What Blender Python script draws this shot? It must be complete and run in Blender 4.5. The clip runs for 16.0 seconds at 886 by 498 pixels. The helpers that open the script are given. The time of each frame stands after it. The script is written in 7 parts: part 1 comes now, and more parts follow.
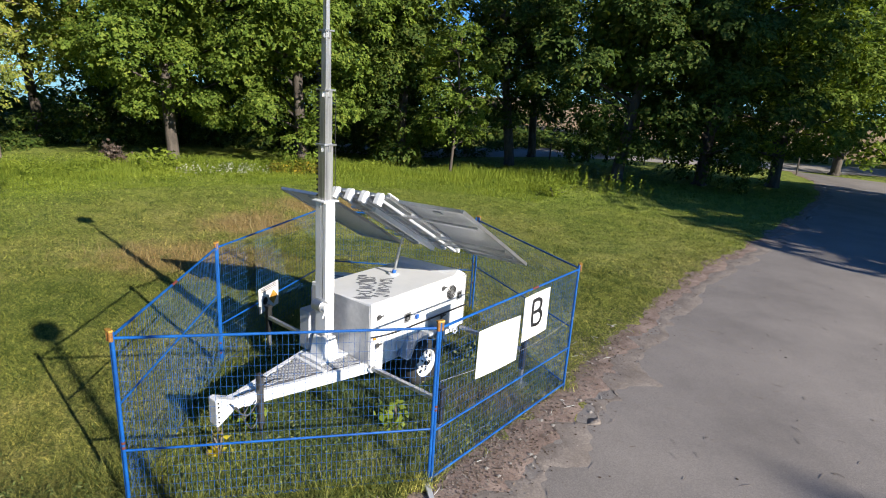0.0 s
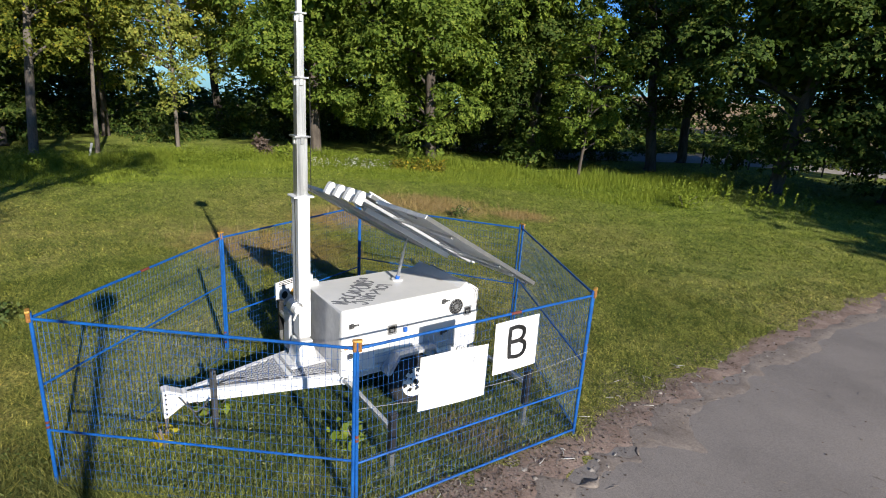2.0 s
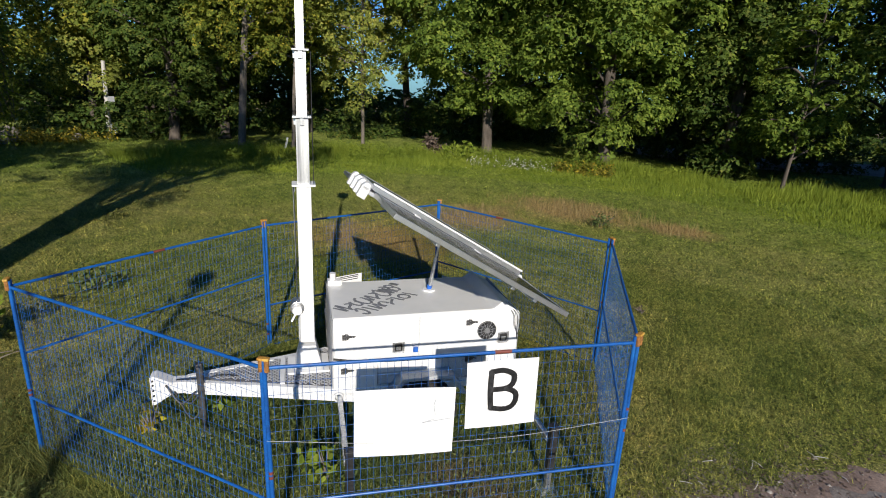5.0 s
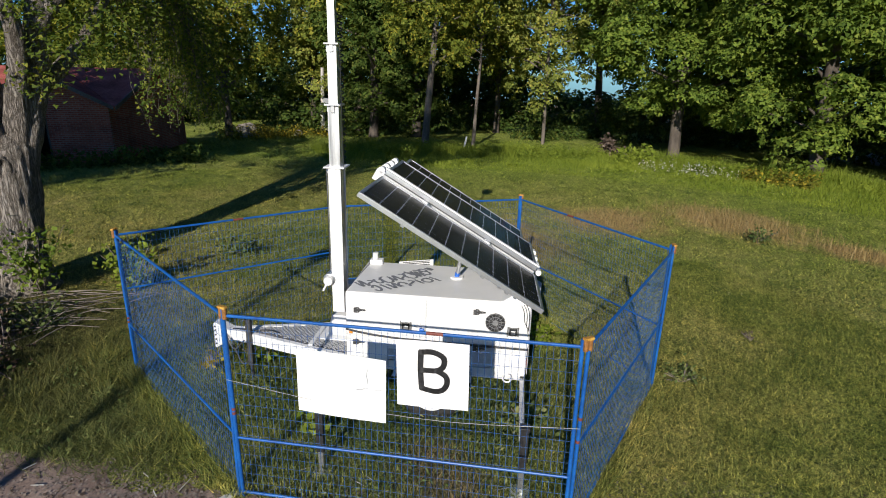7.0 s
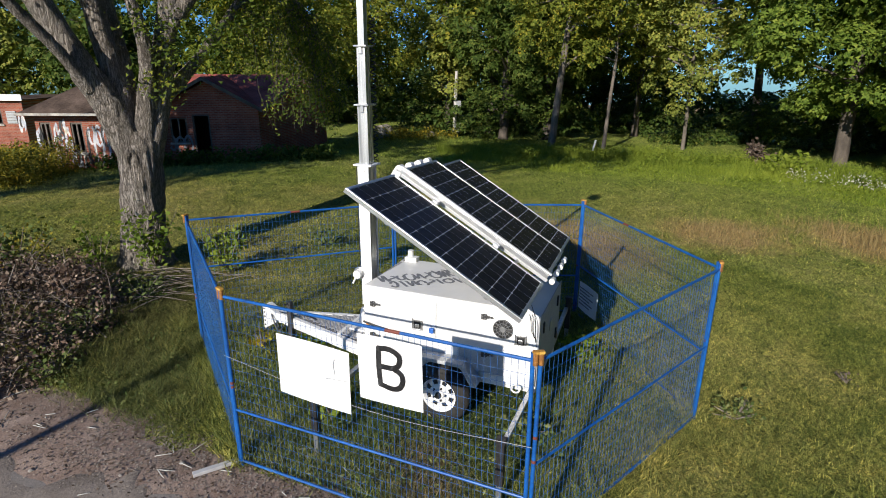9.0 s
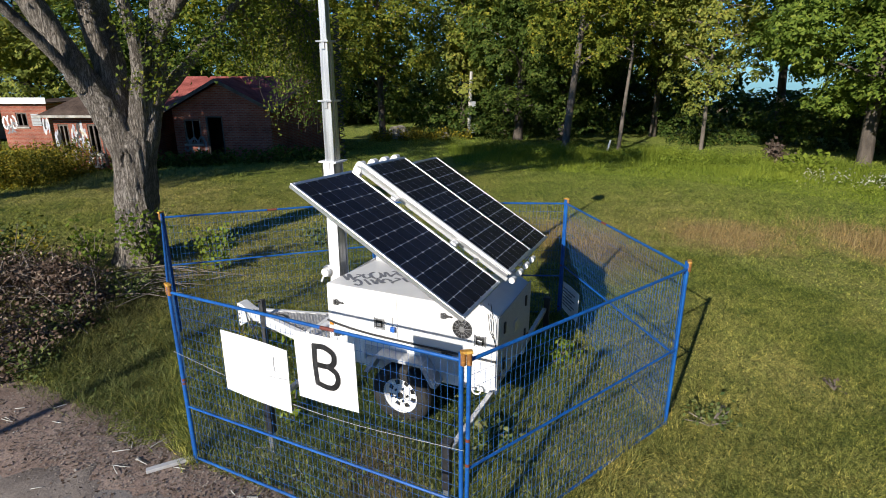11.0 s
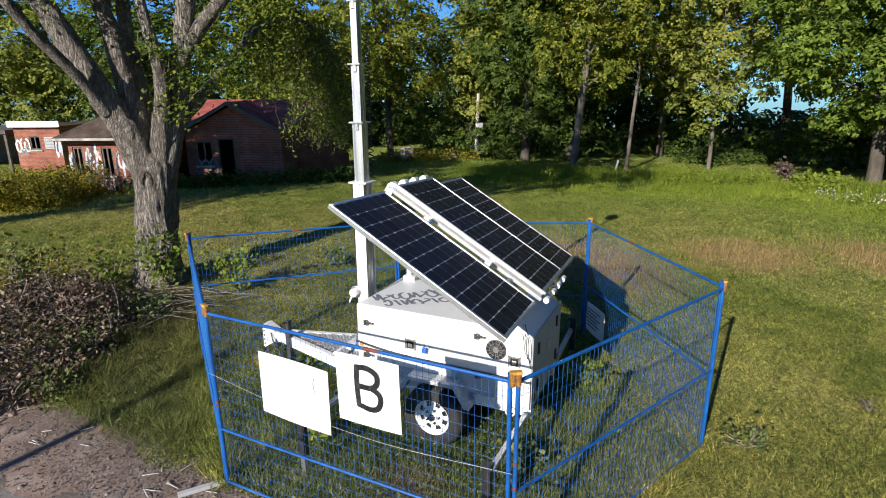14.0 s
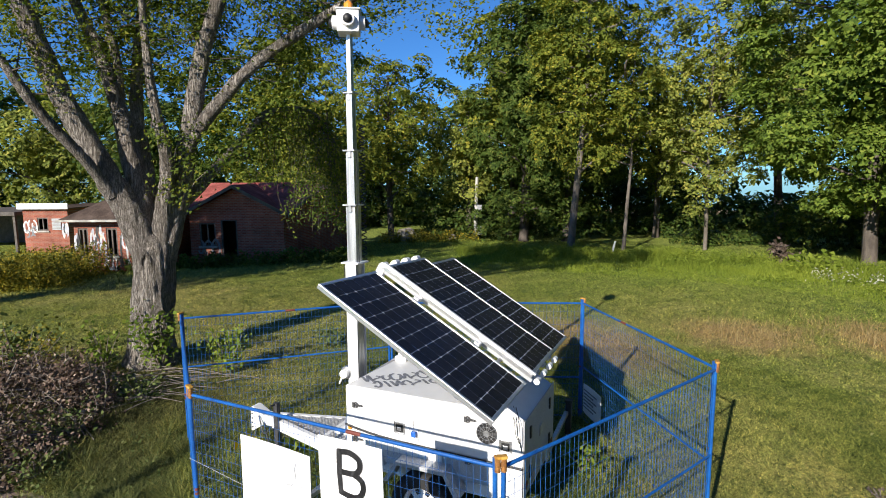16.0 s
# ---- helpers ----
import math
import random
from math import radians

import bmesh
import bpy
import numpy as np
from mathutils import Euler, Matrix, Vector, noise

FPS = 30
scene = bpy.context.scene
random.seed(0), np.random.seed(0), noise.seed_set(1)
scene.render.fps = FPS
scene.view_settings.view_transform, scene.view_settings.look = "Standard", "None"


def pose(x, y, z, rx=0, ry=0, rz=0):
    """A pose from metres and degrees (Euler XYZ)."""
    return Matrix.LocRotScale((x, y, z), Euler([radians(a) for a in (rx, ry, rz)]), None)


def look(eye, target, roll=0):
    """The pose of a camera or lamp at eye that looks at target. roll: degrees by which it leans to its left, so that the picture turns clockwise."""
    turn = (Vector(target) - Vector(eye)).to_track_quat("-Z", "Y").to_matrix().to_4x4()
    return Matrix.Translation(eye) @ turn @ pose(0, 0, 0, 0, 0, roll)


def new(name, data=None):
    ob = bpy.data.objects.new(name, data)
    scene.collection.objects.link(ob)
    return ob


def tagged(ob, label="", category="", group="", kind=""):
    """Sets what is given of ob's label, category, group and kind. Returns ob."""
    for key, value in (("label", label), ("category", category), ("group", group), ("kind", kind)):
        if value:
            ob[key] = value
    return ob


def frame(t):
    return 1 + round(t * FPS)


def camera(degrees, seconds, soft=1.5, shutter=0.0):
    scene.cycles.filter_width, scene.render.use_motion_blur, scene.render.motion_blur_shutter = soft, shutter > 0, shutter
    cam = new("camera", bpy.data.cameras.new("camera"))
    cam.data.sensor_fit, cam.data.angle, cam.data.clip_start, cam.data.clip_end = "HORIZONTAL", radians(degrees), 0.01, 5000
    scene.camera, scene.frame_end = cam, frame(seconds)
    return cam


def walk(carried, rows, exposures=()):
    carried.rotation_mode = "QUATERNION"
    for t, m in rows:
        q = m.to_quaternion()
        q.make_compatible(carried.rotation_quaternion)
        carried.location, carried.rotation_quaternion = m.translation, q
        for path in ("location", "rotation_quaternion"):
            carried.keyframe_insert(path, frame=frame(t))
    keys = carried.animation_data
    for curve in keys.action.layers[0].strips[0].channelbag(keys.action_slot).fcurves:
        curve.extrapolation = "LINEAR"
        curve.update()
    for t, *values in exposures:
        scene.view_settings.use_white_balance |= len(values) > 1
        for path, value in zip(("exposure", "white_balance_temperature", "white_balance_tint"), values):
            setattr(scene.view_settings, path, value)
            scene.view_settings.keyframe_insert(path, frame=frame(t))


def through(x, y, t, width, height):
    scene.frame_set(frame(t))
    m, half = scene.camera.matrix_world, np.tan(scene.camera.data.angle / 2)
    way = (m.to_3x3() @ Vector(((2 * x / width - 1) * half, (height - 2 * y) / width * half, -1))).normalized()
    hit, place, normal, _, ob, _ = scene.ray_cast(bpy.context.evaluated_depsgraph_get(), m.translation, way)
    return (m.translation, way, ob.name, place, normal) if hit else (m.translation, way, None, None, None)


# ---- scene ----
cam = camera(77.0, 16.0, soft=1.0)
PATH = [
    (0, (0.031, 0.062, 3.992), (0.036, 1.986, 3.447), 3.8),
    (0.5, (0.541, 0.318, 3.981), (0.501, 2.242, 3.437), 3.8),
    (1, (1.13, 0.554, 3.977), (0.967, 2.47, 3.427), 3.7),
    (1.5, (1.606, 0.844, 3.969), (1.262, 2.732, 3.408), 3.7),
    (2, (1.904, 1.183, 3.978), (1.363, 3.02, 3.401), 3.7),
    (2.5, (2.072, 1.528, 3.945), (1.381, 3.311, 3.361), 3.6),
    (3, (2.15, 1.889, 3.888), (1.343, 3.622, 3.299), 3.4),
    (5.5, (3.436, 3.372, 3.73), (2.14, 4.77, 3.125), 2.5),
    (6, (3.832, 3.713, 3.693), (2.369, 4.932, 3.083), 2.0),
    (6.5, (4.167, 4.065, 3.698), (2.6, 5.145, 3.082), 1.8),
    (7, (4.448, 4.42, 3.708), (2.826, 5.415, 3.091), 1.6),
    (7.5, (4.661, 4.779, 3.702), (2.968, 5.646, 3.084), 1.4),
    (8, (4.819, 5.098, 3.705), (3.059, 5.82, 3.085), 1.2),
    (8.5, (4.912, 5.39, 3.705), (3.109, 5.995, 3.085), 0.9),
    (11, (5.031, 6.319, 3.627), (3.181, 6.768, 3.016), 0.0),
    (11.5, (5.081, 6.258, 3.649), (3.232, 6.71, 3.036), 0.0),
    (12, (5.077, 6.195, 3.639), (3.226, 6.645, 3.029), -0.1),
    (12.5, (5.032, 6.102, 3.62), (3.18, 6.55, 3.013), -0.0),
    (13, (4.979, 6.03, 3.614), (3.124, 6.476, 3.014), -0.1),
    (13.5, (4.957, 6.004, 3.616), (3.098, 6.446, 3.027), -0.2),
    (14, (4.956, 6.036, 3.622), (3.082, 6.478, 3.081), -0.3),
    (14.5, (4.965, 6.063, 3.616), (3.074, 6.51, 3.142), -0.3),
    (15, (4.997, 6.098, 3.623), (3.089, 6.546, 3.222), -0.4),
    (15.5, (5.023, 6.114, 3.633), (3.101, 6.565, 3.307), -0.3),
    (16, (5.035, 6.137, 3.631), (3.104, 6.589, 3.371), -0.3),
]
walk(cam, [(t, look(eye, target, roll)) for t, eye, target, roll in PATH],
     exposures=[(0.0, 0.66), (1.0, 0.50), (3.0, 0.34), (5.5, -0.02), (8.0, 0.12), (11.0, 0.24), (16.0, 0.47)])

# ---- light ----
SUN_TO = Vector((1.567, -1.525, 1.0)).normalized()
world = bpy.data.worlds.new("sky")
scene.world = world
world.use_nodes = True
wn = world.node_tree
sky = wn.nodes.new("ShaderNodeTexSky")
sky.sky_type = "NISHITA"
sky.sun_disc = False
sky.sun_elevation = radians(24.6)
sky.sun_rotation = radians(134.2)
sky.altitude, sky.air_density, sky.dust_density, sky.ozone_density = 1200, 1.0, 0.2, 3.5
tint = wn.nodes.new("ShaderNodeMix")
tint.data_type, tint.blend_type = "RGBA", "MULTIPLY"
tint.inputs[0].default_value = 1.0
tint.inputs[7].default_value = (0.40, 0.79, 1.22, 1)
wn.links.new(sky.outputs[0], tint.inputs[6])
wn.links.new(tint.outputs[2], wn.nodes["Background"].inputs[0])
wn.nodes["Background"].inputs[1].default_value = 0.08
lamp = bpy.data.lights.new("sun", "SUN")
lamp.energy, lamp.angle, lamp.color = 5.6, radians(0.53), (1.0, 0.93, 0.82)
sun = new("sun", lamp)
sun.matrix_world = look(SUN_TO * 80, (0, 0, 0))


# ---- materials ----
def material(name, rough=0.6, metal=0.0, spec=0.5):
    m = bpy.data.materials.new(name)
    m.use_nodes = True
    b = m.node_tree.nodes["Principled BSDF"]
    b.inputs["Roughness"].default_value = rough
    b.inputs["Metallic"].default_value = metal
    b.inputs["Specular IOR Level"].default_value = spec
    return m, m.node_tree, b


def node(nt, kind, **kw):
    n = nt.nodes.new(kind)
    for k, v in kw.items():
        n.inputs[k].default_value = v
    return n


def ramp(nt, source, stops):
    r = nt.nodes.new("ShaderNodeValToRGB")
    while len(r.color_ramp.elements) < len(stops):
        r.color_ramp.elements.new(0.5)
    for e, (p, c) in zip(r.color_ramp.elements, stops):
        e.position, e.color = p, (*c, 1)
    nt.links.new(source, r.inputs[0])
    return r.outputs[0]


def noise_at(nt, scale, detail=4.0, rough=0.55, coords="Object", stretch=None):
    tc = nt.nodes.new("ShaderNodeTexCoord")
    src = tc.outputs[coords]
    if stretch:
        mp = nt.nodes.new("ShaderNodeMapping")
        mp.inputs["Scale"].default_value = stretch
        nt.links.new(src, mp.inputs[0])
        src = mp.outputs[0]
    n = node(nt, "ShaderNodeTexNoise", Scale=scale, Detail=detail, Roughness=rough)
    nt.links.new(src, n.inputs["Vector"])
    return n.outputs[0]


def mix(nt, fac, a, b, mode="MIX"):
    n = nt.nodes.new("ShaderNodeMix")
    n.data_type, n.blend_type = "RGBA", mode
    for sock, v in ((n.inputs[0], fac), (n.inputs[6], a), (n.inputs[7], b)):
        if isinstance(v, (int, float)):
            sock.default_value = v
        elif isinstance(v, tuple):
            sock.default_value = (*v, 1)
        else:
            nt.links.new(v, sock)
    return n.outputs[2]


def bump(nt, b, height, strength=0.3, dist=0.01):
    n = node(nt, "ShaderNodeBump", Strength=strength, Distance=dist)
    nt.links.new(height, n.inputs["Height"])
    nt.links.new(n.outputs[0], b.inputs["Normal"])


def surface(name, stops, scale, rough=0.6, metal=0.0, fine=None, bump_scale=None, bump_strength=0.3, bump_dist=0.01, stretch=None, spec=0.5, coords="Object"):
    """A two-scale noise material: large blotches, fine grain, bump and uneven roughness."""
    m, nt, b = material(name, rough, metal, spec)
    col = ramp(nt, noise_at(nt, scale, 5, 0.6, coords, stretch), stops)
    if fine:
        g = ramp(nt, noise_at(nt, fine, 3, 0.6, coords), [(0.3, (0.72, 0.72, 0.72)), (0.7, (1.12, 1.12, 1.12))])
        col = mix(nt, 1.0, col, g, "MULTIPLY")
    nt.links.new(col, b.inputs["Base Color"])
    if bump_scale:
        bump(nt, b, noise_at(nt, bump_scale, 4, 0.6, coords, stretch), bump_strength, bump_dist)
    return m


def leaf_material(name, dark, light, third=None, through=0.35):
    """Leaves differ one by one, and let part of the light through."""
    m, nt, b = material(name, 0.6, 0.0, 0.1)
    geo = nt.nodes.new("ShaderNodeNewGeometry")
    stops = [(0.0, dark), (0.75, light)] + ([(1.0, third)] if third else [])
    col = ramp(nt, geo.outputs["Random Per Island"], stops)
    patch = ramp(nt, noise_at(nt, 0.35, 2), [(0.3, (0.75, 0.8, 0.75)), (0.7, (1.15, 1.1, 1.0))])
    col = mix(nt, 1.0, col, patch, "MULTIPLY")
    nt.links.new(col, b.inputs["Base Color"])
    tr = nt.nodes.new("ShaderNodeBsdfTranslucent")
    nt.links.new(mix(nt, 1.0, col, (1.25, 1.2, 0.5), "MULTIPLY"), tr.inputs[0])
    mx = nt.nodes.new("ShaderNodeMixShader")
    mx.inputs[0].default_value = through
    out = nt.nodes["Material Output"]
    nt.links.new(b.outputs[0], mx.inputs[1])
    nt.links.new(tr.outputs[0], mx.inputs[2])
    nt.links.new(mx.outputs[0], out.inputs[0])
    return m


WHITE = surface("white_paint", [(0.3, (0.69, 0.70, 0.71)), (0.6, (0.77, 0.77, 0.77))], 2.5, 0.38, bump_scale=5, bump_strength=0.03)
# Grey parts, and the shade on the tail and in the side recess.
GREY_AND_SHADED = surface("grey_and_shaded_sheet", [(0.3, (0.42, 0.44, 0.47)), (0.7, (0.5, 0.51, 0.53))], 4, 0.45, 0.1, fine=80)
GALV = surface("galvanised_steel", [(0.3, (0.42, 0.43, 0.45)), (0.5, (0.55, 0.56, 0.58)), (0.7, (0.66, 0.67, 0.68))], 26, 0.38, 0.85, fine=140, bump_scale=90, bump_strength=0.05)
ALU = surface("brushed_aluminium", [(0.3, (0.55, 0.56, 0.57)), (0.7, (0.72, 0.73, 0.74))], 6, 0.33, 0.9, fine=200, stretch=(1, 1, 0.05))
MASTALU = surface("dull_aluminium", [(0.34, (0.36, 0.37, 0.38)), (0.5, (0.66, 0.66, 0.66)), (0.62, (0.84, 0.84, 0.83))], 22, 0.42, 0.9, fine=200, stretch=(1, 1, 0.05))
BLACK = surface("black_plastic", [(0.3, (0.012, 0.012, 0.013)), (0.7, (0.03, 0.03, 0.032))], 20, 0.5, fine=100)
RUBBER = surface("tyre_rubber", [(0.3, (0.014, 0.014, 0.014)), (0.7, (0.035, 0.034, 0.033))], 9, 0.8, fine=70, bump_scale=60)
BLUE = surface("blue_enamel", [(0.28, (0.006, 0.055, 0.22)), (0.55, (0.007, 0.10, 0.37)), (0.8, (0.015, 0.15, 0.46))], 5, 0.4, fine=60, bump_scale=50, bump_strength=0.08)
WIRE = surface("blue_coated_wire", [(0.3, (0.012, 0.075, 0.27)), (0.7, (0.026, 0.15, 0.43))], 3, 0.45)
RUST = surface("rusty_orange_plastic", [(0.3, (0.12, 0.05, 0.02)), (0.5, (0.30, 0.13, 0.03)), (0.7, (0.45, 0.22, 0.05))], 30, 0.6, fine=60)
ORANGE = surface("orange_plastic", [(0.3, (0.22, 0.08, 0.015)), (0.5, (0.50, 0.26, 0.04)), (0.7, (0.70, 0.47, 0.11))], 22, 0.5, fine=60)
REDPAINT = surface("red_spray_paint", [(0.3, (0.11, 0.025, 0.02)), (0.7, (0.24, 0.06, 0.035))], 20, 0.55)
BOARD = surface("white_board", [(0.25, (0.72, 0.72, 0.73)), (0.6, (0.81, 0.81, 0.81))], 4, 0.5)
INK = surface("black_marker_ink", [(0.3, (0.02, 0.02, 0.022)), (0.7, (0.05, 0.05, 0.052))], 45, 0.6)
SPRAY = surface("grey_spray_paint", [(0.3, (0.13, 0.14, 0.16)), (0.7, (0.24, 0.25, 0.28))], 20, 0.6)
TIE = surface("pale_cable", [(0.3, (0.36, 0.36, 0.34)), (0.7, (0.52, 0.51, 0.48))], 20, 0.6)
AMBER = surface("amber_lens", [(0.3, (0.65, 0.22, 0.02)), (0.7, (0.8, 0.32, 0.05))], 20, 0.2)
BLUELOCK = surface("blue_padlock", [(0.3, (0.02, 0.10, 0.42)), (0.7, (0.03, 0.16, 0.6))], 30, 0.4)
CELL, cnt, cb = material("solar_cell", 0.2, 0.0, 0.05)
oi = cnt.nodes.new("ShaderNodeObjectInfo")
ccol = ramp(cnt, oi.outputs["Random"], [(0.0, (0.007, 0.008, 0.012)), (1.0, (0.013, 0.014, 0.020))])
ctc = cnt.nodes.new("ShaderNodeTexCoord")
csx = cnt.nodes.new("ShaderNodeSeparateXYZ")
cnt.links.new(ctc.outputs["Generated"], csx.inputs[0])
cwv = cnt.nodes.new("ShaderNodeMath")
cwv.operation = "PINGPONG"
cwv.inputs[1].default_value = 0.125
cnt.links.new(csx.outputs[1], cwv.inputs[0])
cbar = ramp(cnt, cwv.outputs[0], [(0.0, (0, 0, 0)), (0.112, (0, 0, 0)), (0.118, (1, 1, 1))])
cnt.links.new(mix(cnt, cbar, ccol, (0.04, 0.042, 0.05)), cb.inputs["Base Color"])
GRIDLINE = surface("cell_gap", [(0.3, (0.58, 0.59, 0.62)), (0.7, (0.70, 0.71, 0.75))], 30, 0.3)

DARKSTEEL = surface("dark_steel", [(0.3, (0.05, 0.05, 0.053)), (0.7, (0.13, 0.13, 0.135))], 14, 0.5, 0.5, fine=80)
# Darkness seen through the grating's holes, put into a colour.
DECKSHADE = surface("deck_hole_shade", [(0.3, (0.10, 0.10, 0.11)), (0.7, (0.17, 0.17, 0.18))], 12, 0.7)
GALVPALE = surface("pale_grating", [(0.3, (0.48, 0.48, 0.50)), (0.7, (0.62, 0.62, 0.63))], 12, 0.5, 0.3)

ASPHALT = surface("old_asphalt", [(0.25, (0.185, 0.165, 0.15)), (0.5, (0.25, 0.223, 0.203)), (0.75, (0.305, 0.27, 0.242))], 0.55, 0.85, fine=70, bump_scale=150, bump_strength=0.3, bump_dist=0.004)
DIRT = surface("leaf_littered_dirt", [(0.25, (0.15, 0.10, 0.077)), (0.5, (0.25, 0.18, 0.147)), (0.75, (0.36, 0.28, 0.235))], 3.2, 0.9, fine=38, bump_scale=45, bump_strength=0.5, bump_dist=0.01)
DUST = surface("road_dust", [(0.25, (0.15, 0.122, 0.102)), (0.5, (0.225, 0.19, 0.165)), (0.75, (0.29, 0.25, 0.218))], 2.4, 0.9, fine=40, bump_scale=60, bump_strength=0.5, bump_dist=0.01)
GRAVEL = surface("pale_gravel", [(0.3, (0.30, 0.27, 0.24)), (0.7, (0.42, 0.38, 0.34))], 0.8, 0.9, fine=20, bump_scale=40, bump_strength=0.5)
BARK, knt, kb = material("grey_furrowed_bark", 0.92, 0.0, 0.2)
kn = noise_at(knt, 24, 6, 0.68, stretch=(1, 1, 0.14))
kc = ramp(knt, kn, [(0.28, (0.55, 0.50, 0.45)), (0.43, (0.43, 0.385, 0.34)), (0.485, (0.20, 0.175, 0.15)), (0.515, (0.20, 0.175, 0.15)), (0.57, (0.41, 0.37, 0.33)), (0.78, (0.55, 0.50, 0.45))])
kg = ramp(knt, noise_at(knt, 1.6, 4, 0.6), [(0.3, (0.62, 0.6, 0.58)), (0.7, (1.05, 1.05, 1.05))])
knt.links.new(mix(knt, 1.0, kc, kg, "MULTIPLY"), kb.inputs["Base Color"])
bump(knt, kb, ramp(knt, kn, [(0.3, (1, 1, 1)), (0.46, (0.6, 0.6, 0.6)), (0.505, (0, 0, 0)), (0.56, (0.6, 0.6, 0.6)), (0.72, (1, 1, 1))]), 1.0, 0.045)
DARKBARK = surface("brown_bark", [(0.3, (0.045, 0.036, 0.03)), (0.7, (0.14, 0.115, 0.095))], 5, 0.9, fine=20, bump_scale=12, bump_strength=0.8, bump_dist=0.03, stretch=(1, 1, 0.25))
PALEBARK = surface("pale_brown_bark", [(0.3, (0.075, 0.062, 0.052)), (0.7, (0.22, 0.19, 0.16))], 5, 0.9, fine=20, bump_scale=12, bump_strength=0.8, bump_dist=0.03, stretch=(1, 1, 0.25))
DRYWOOD = surface("dead_wood", [(0.3, (0.12, 0.095, 0.08)), (0.7, (0.30, 0.26, 0.225))], 8, 0.9, fine=30)
STONE = surface("field_stone", [(0.3, (0.22, 0.19, 0.16)), (0.7, (0.40, 0.36, 0.31))], 3, 0.9, fine=20, bump_scale=8, bump_strength=0.6, bump_dist=0.05)
BRICK, bnt, bb = material("red_brick", 0.85, 0.0, 0.3)
btc = bnt.nodes.new("ShaderNodeTexCoord")
bmp = bnt.nodes.new("ShaderNodeMapping")
bmp.inputs["Rotation"].default_value = (radians(90), 0, 0)
bnt.links.new(btc.outputs["Object"], bmp.inputs[0])
btx = bnt.nodes.new("ShaderNodeTexBrick")
for sock, v in (("Color1", (0.27, 0.058, 0.033, 1)), ("Color2", (0.38, 0.11, 0.066, 1)), ("Mortar", (0.30, 0.20, 0.16, 1)), ("Scale", 1.0), ("Mortar Size", 0.012), ("Brick Width", 0.22), ("Row Height", 0.075)):
    btx.inputs[sock].default_value = v
bnt.links.new(bmp.outputs[0], btx.inputs["Vector"])
bgr = ramp(bnt, noise_at(bnt, 1.1, 5, 0.65), [(0.3, (0.55, 0.5, 0.5)), (0.65, (1.1, 1.1, 1.1))])
bnt.links.new(mix(bnt, 1.0, btx.outputs[0], bgr, "MULTIPLY"), bb.inputs["Base Color"])
bump(bnt, bb, btx.outputs[0], 0.4, 0.01)
SHINGLE = surface("weathered_red_shingle", [(0.3, (0.19, 0.055, 0.045)), (0.6, (0.40, 0.12, 0.10)), (0.8, (0.50, 0.21, 0.175))], 1.2, 1.0, fine=14, bump_scale=20, bump_strength=0.4, spec=0.02)
BROWNSHINGLE = surface("weathered_brown_shingle", [(0.3, (0.035, 0.026, 0.022)), (0.7, (0.15, 0.11, 0.09))], 1.2, 0.95, fine=14, bump_scale=20, bump_strength=0.4, spec=0.05)
FASCIA = surface("peeling_white_trim", [(0.3, (0.22, 0.20, 0.18)), (0.6, (0.50, 0.48, 0.44))], 3, 0.7, fine=15)
DARKTRIM = surface("weathered_dark_trim", [(0.3, (0.06, 0.05, 0.045)), (0.7, (0.16, 0.14, 0.125))], 3, 0.8, fine=15)
# Near-black, so that openings look unlit; the darkness is in the colour.
VOID = surface("interior_shade", [(0.3, (0.012, 0.011, 0.010)), (0.7, (0.03, 0.027, 0.025))], 1, 0.95)
GRAFFITI = surface("graffiti_paint", [(0.3, (0.55, 0.16, 0.16)), (0.38, (0.62, 0.62, 0.64)), (0.5, (0.40, 0.42, 0.5)), (0.62, (0.68, 0.66, 0.62)), (0.75, (0.5, 0.42, 0.2))], 2.2, 0.7)
POLEWOOD = surface("weathered_pole", [(0.3, (0.34, 0.32, 0.30)), (0.7, (0.60, 0.58, 0.55))], 3, 0.9, fine=20, stretch=(1, 1, 0.1))

MAPLE = leaf_material("maple_leaf", (0.068, 0.115, 0.02), (0.185, 0.26, 0.045), (0.27, 0.32, 0.06))
OAKISH = leaf_material("pale_green_leaf", (0.14, 0.175, 0.04), (0.28, 0.32, 0.075), (0.44, 0.40, 0.10))
YELLOWISH = leaf_material("yellowing_leaf", (0.09, 0.125, 0.02), (0.205, 0.245, 0.042), (0.40, 0.34, 0.05))
GREENLEAF = leaf_material("mid_green_leaf", (0.038, 0.068, 0.015), (0.095, 0.145, 0.03), (0.17, 0.19, 0.045), 0.3)
OLDLEAF = leaf_material("old_tree_leaf", (0.065, 0.105, 0.02), (0.175, 0.23, 0.045), (0.37, 0.36, 0.065), 0.45)
DARKLEAF = leaf_material("dark_green_leaf", (0.033, 0.060, 0.014), (0.082, 0.13, 0.028), (0.16, 0.17, 0.04), 0.25)
DRYLEAF = leaf_material("dry_brown_leaf", (0.06, 0.043, 0.036), (0.15, 0.11, 0.095), (0.26, 0.21, 0.185), 0.1)
HEAPLEAF = leaf_material("withered_leaf", (0.05, 0.032, 0.026), (0.18, 0.122, 0.10), (0.42, 0.325, 0.275), 0.1)
WEED = leaf_material("weed_leaf", (0.12, 0.175, 0.022), (0.26, 0.32, 0.05))
GOLDENROD = leaf_material("goldenrod_bloom", (0.10, 0.115, 0.022), (0.26, 0.235, 0.04), (0.55, 0.40, 0.05))
WHITEFLOWER = leaf_material("white_aster_bloom", (0.3, 0.32, 0.26), (0.62, 0.62, 0.58))
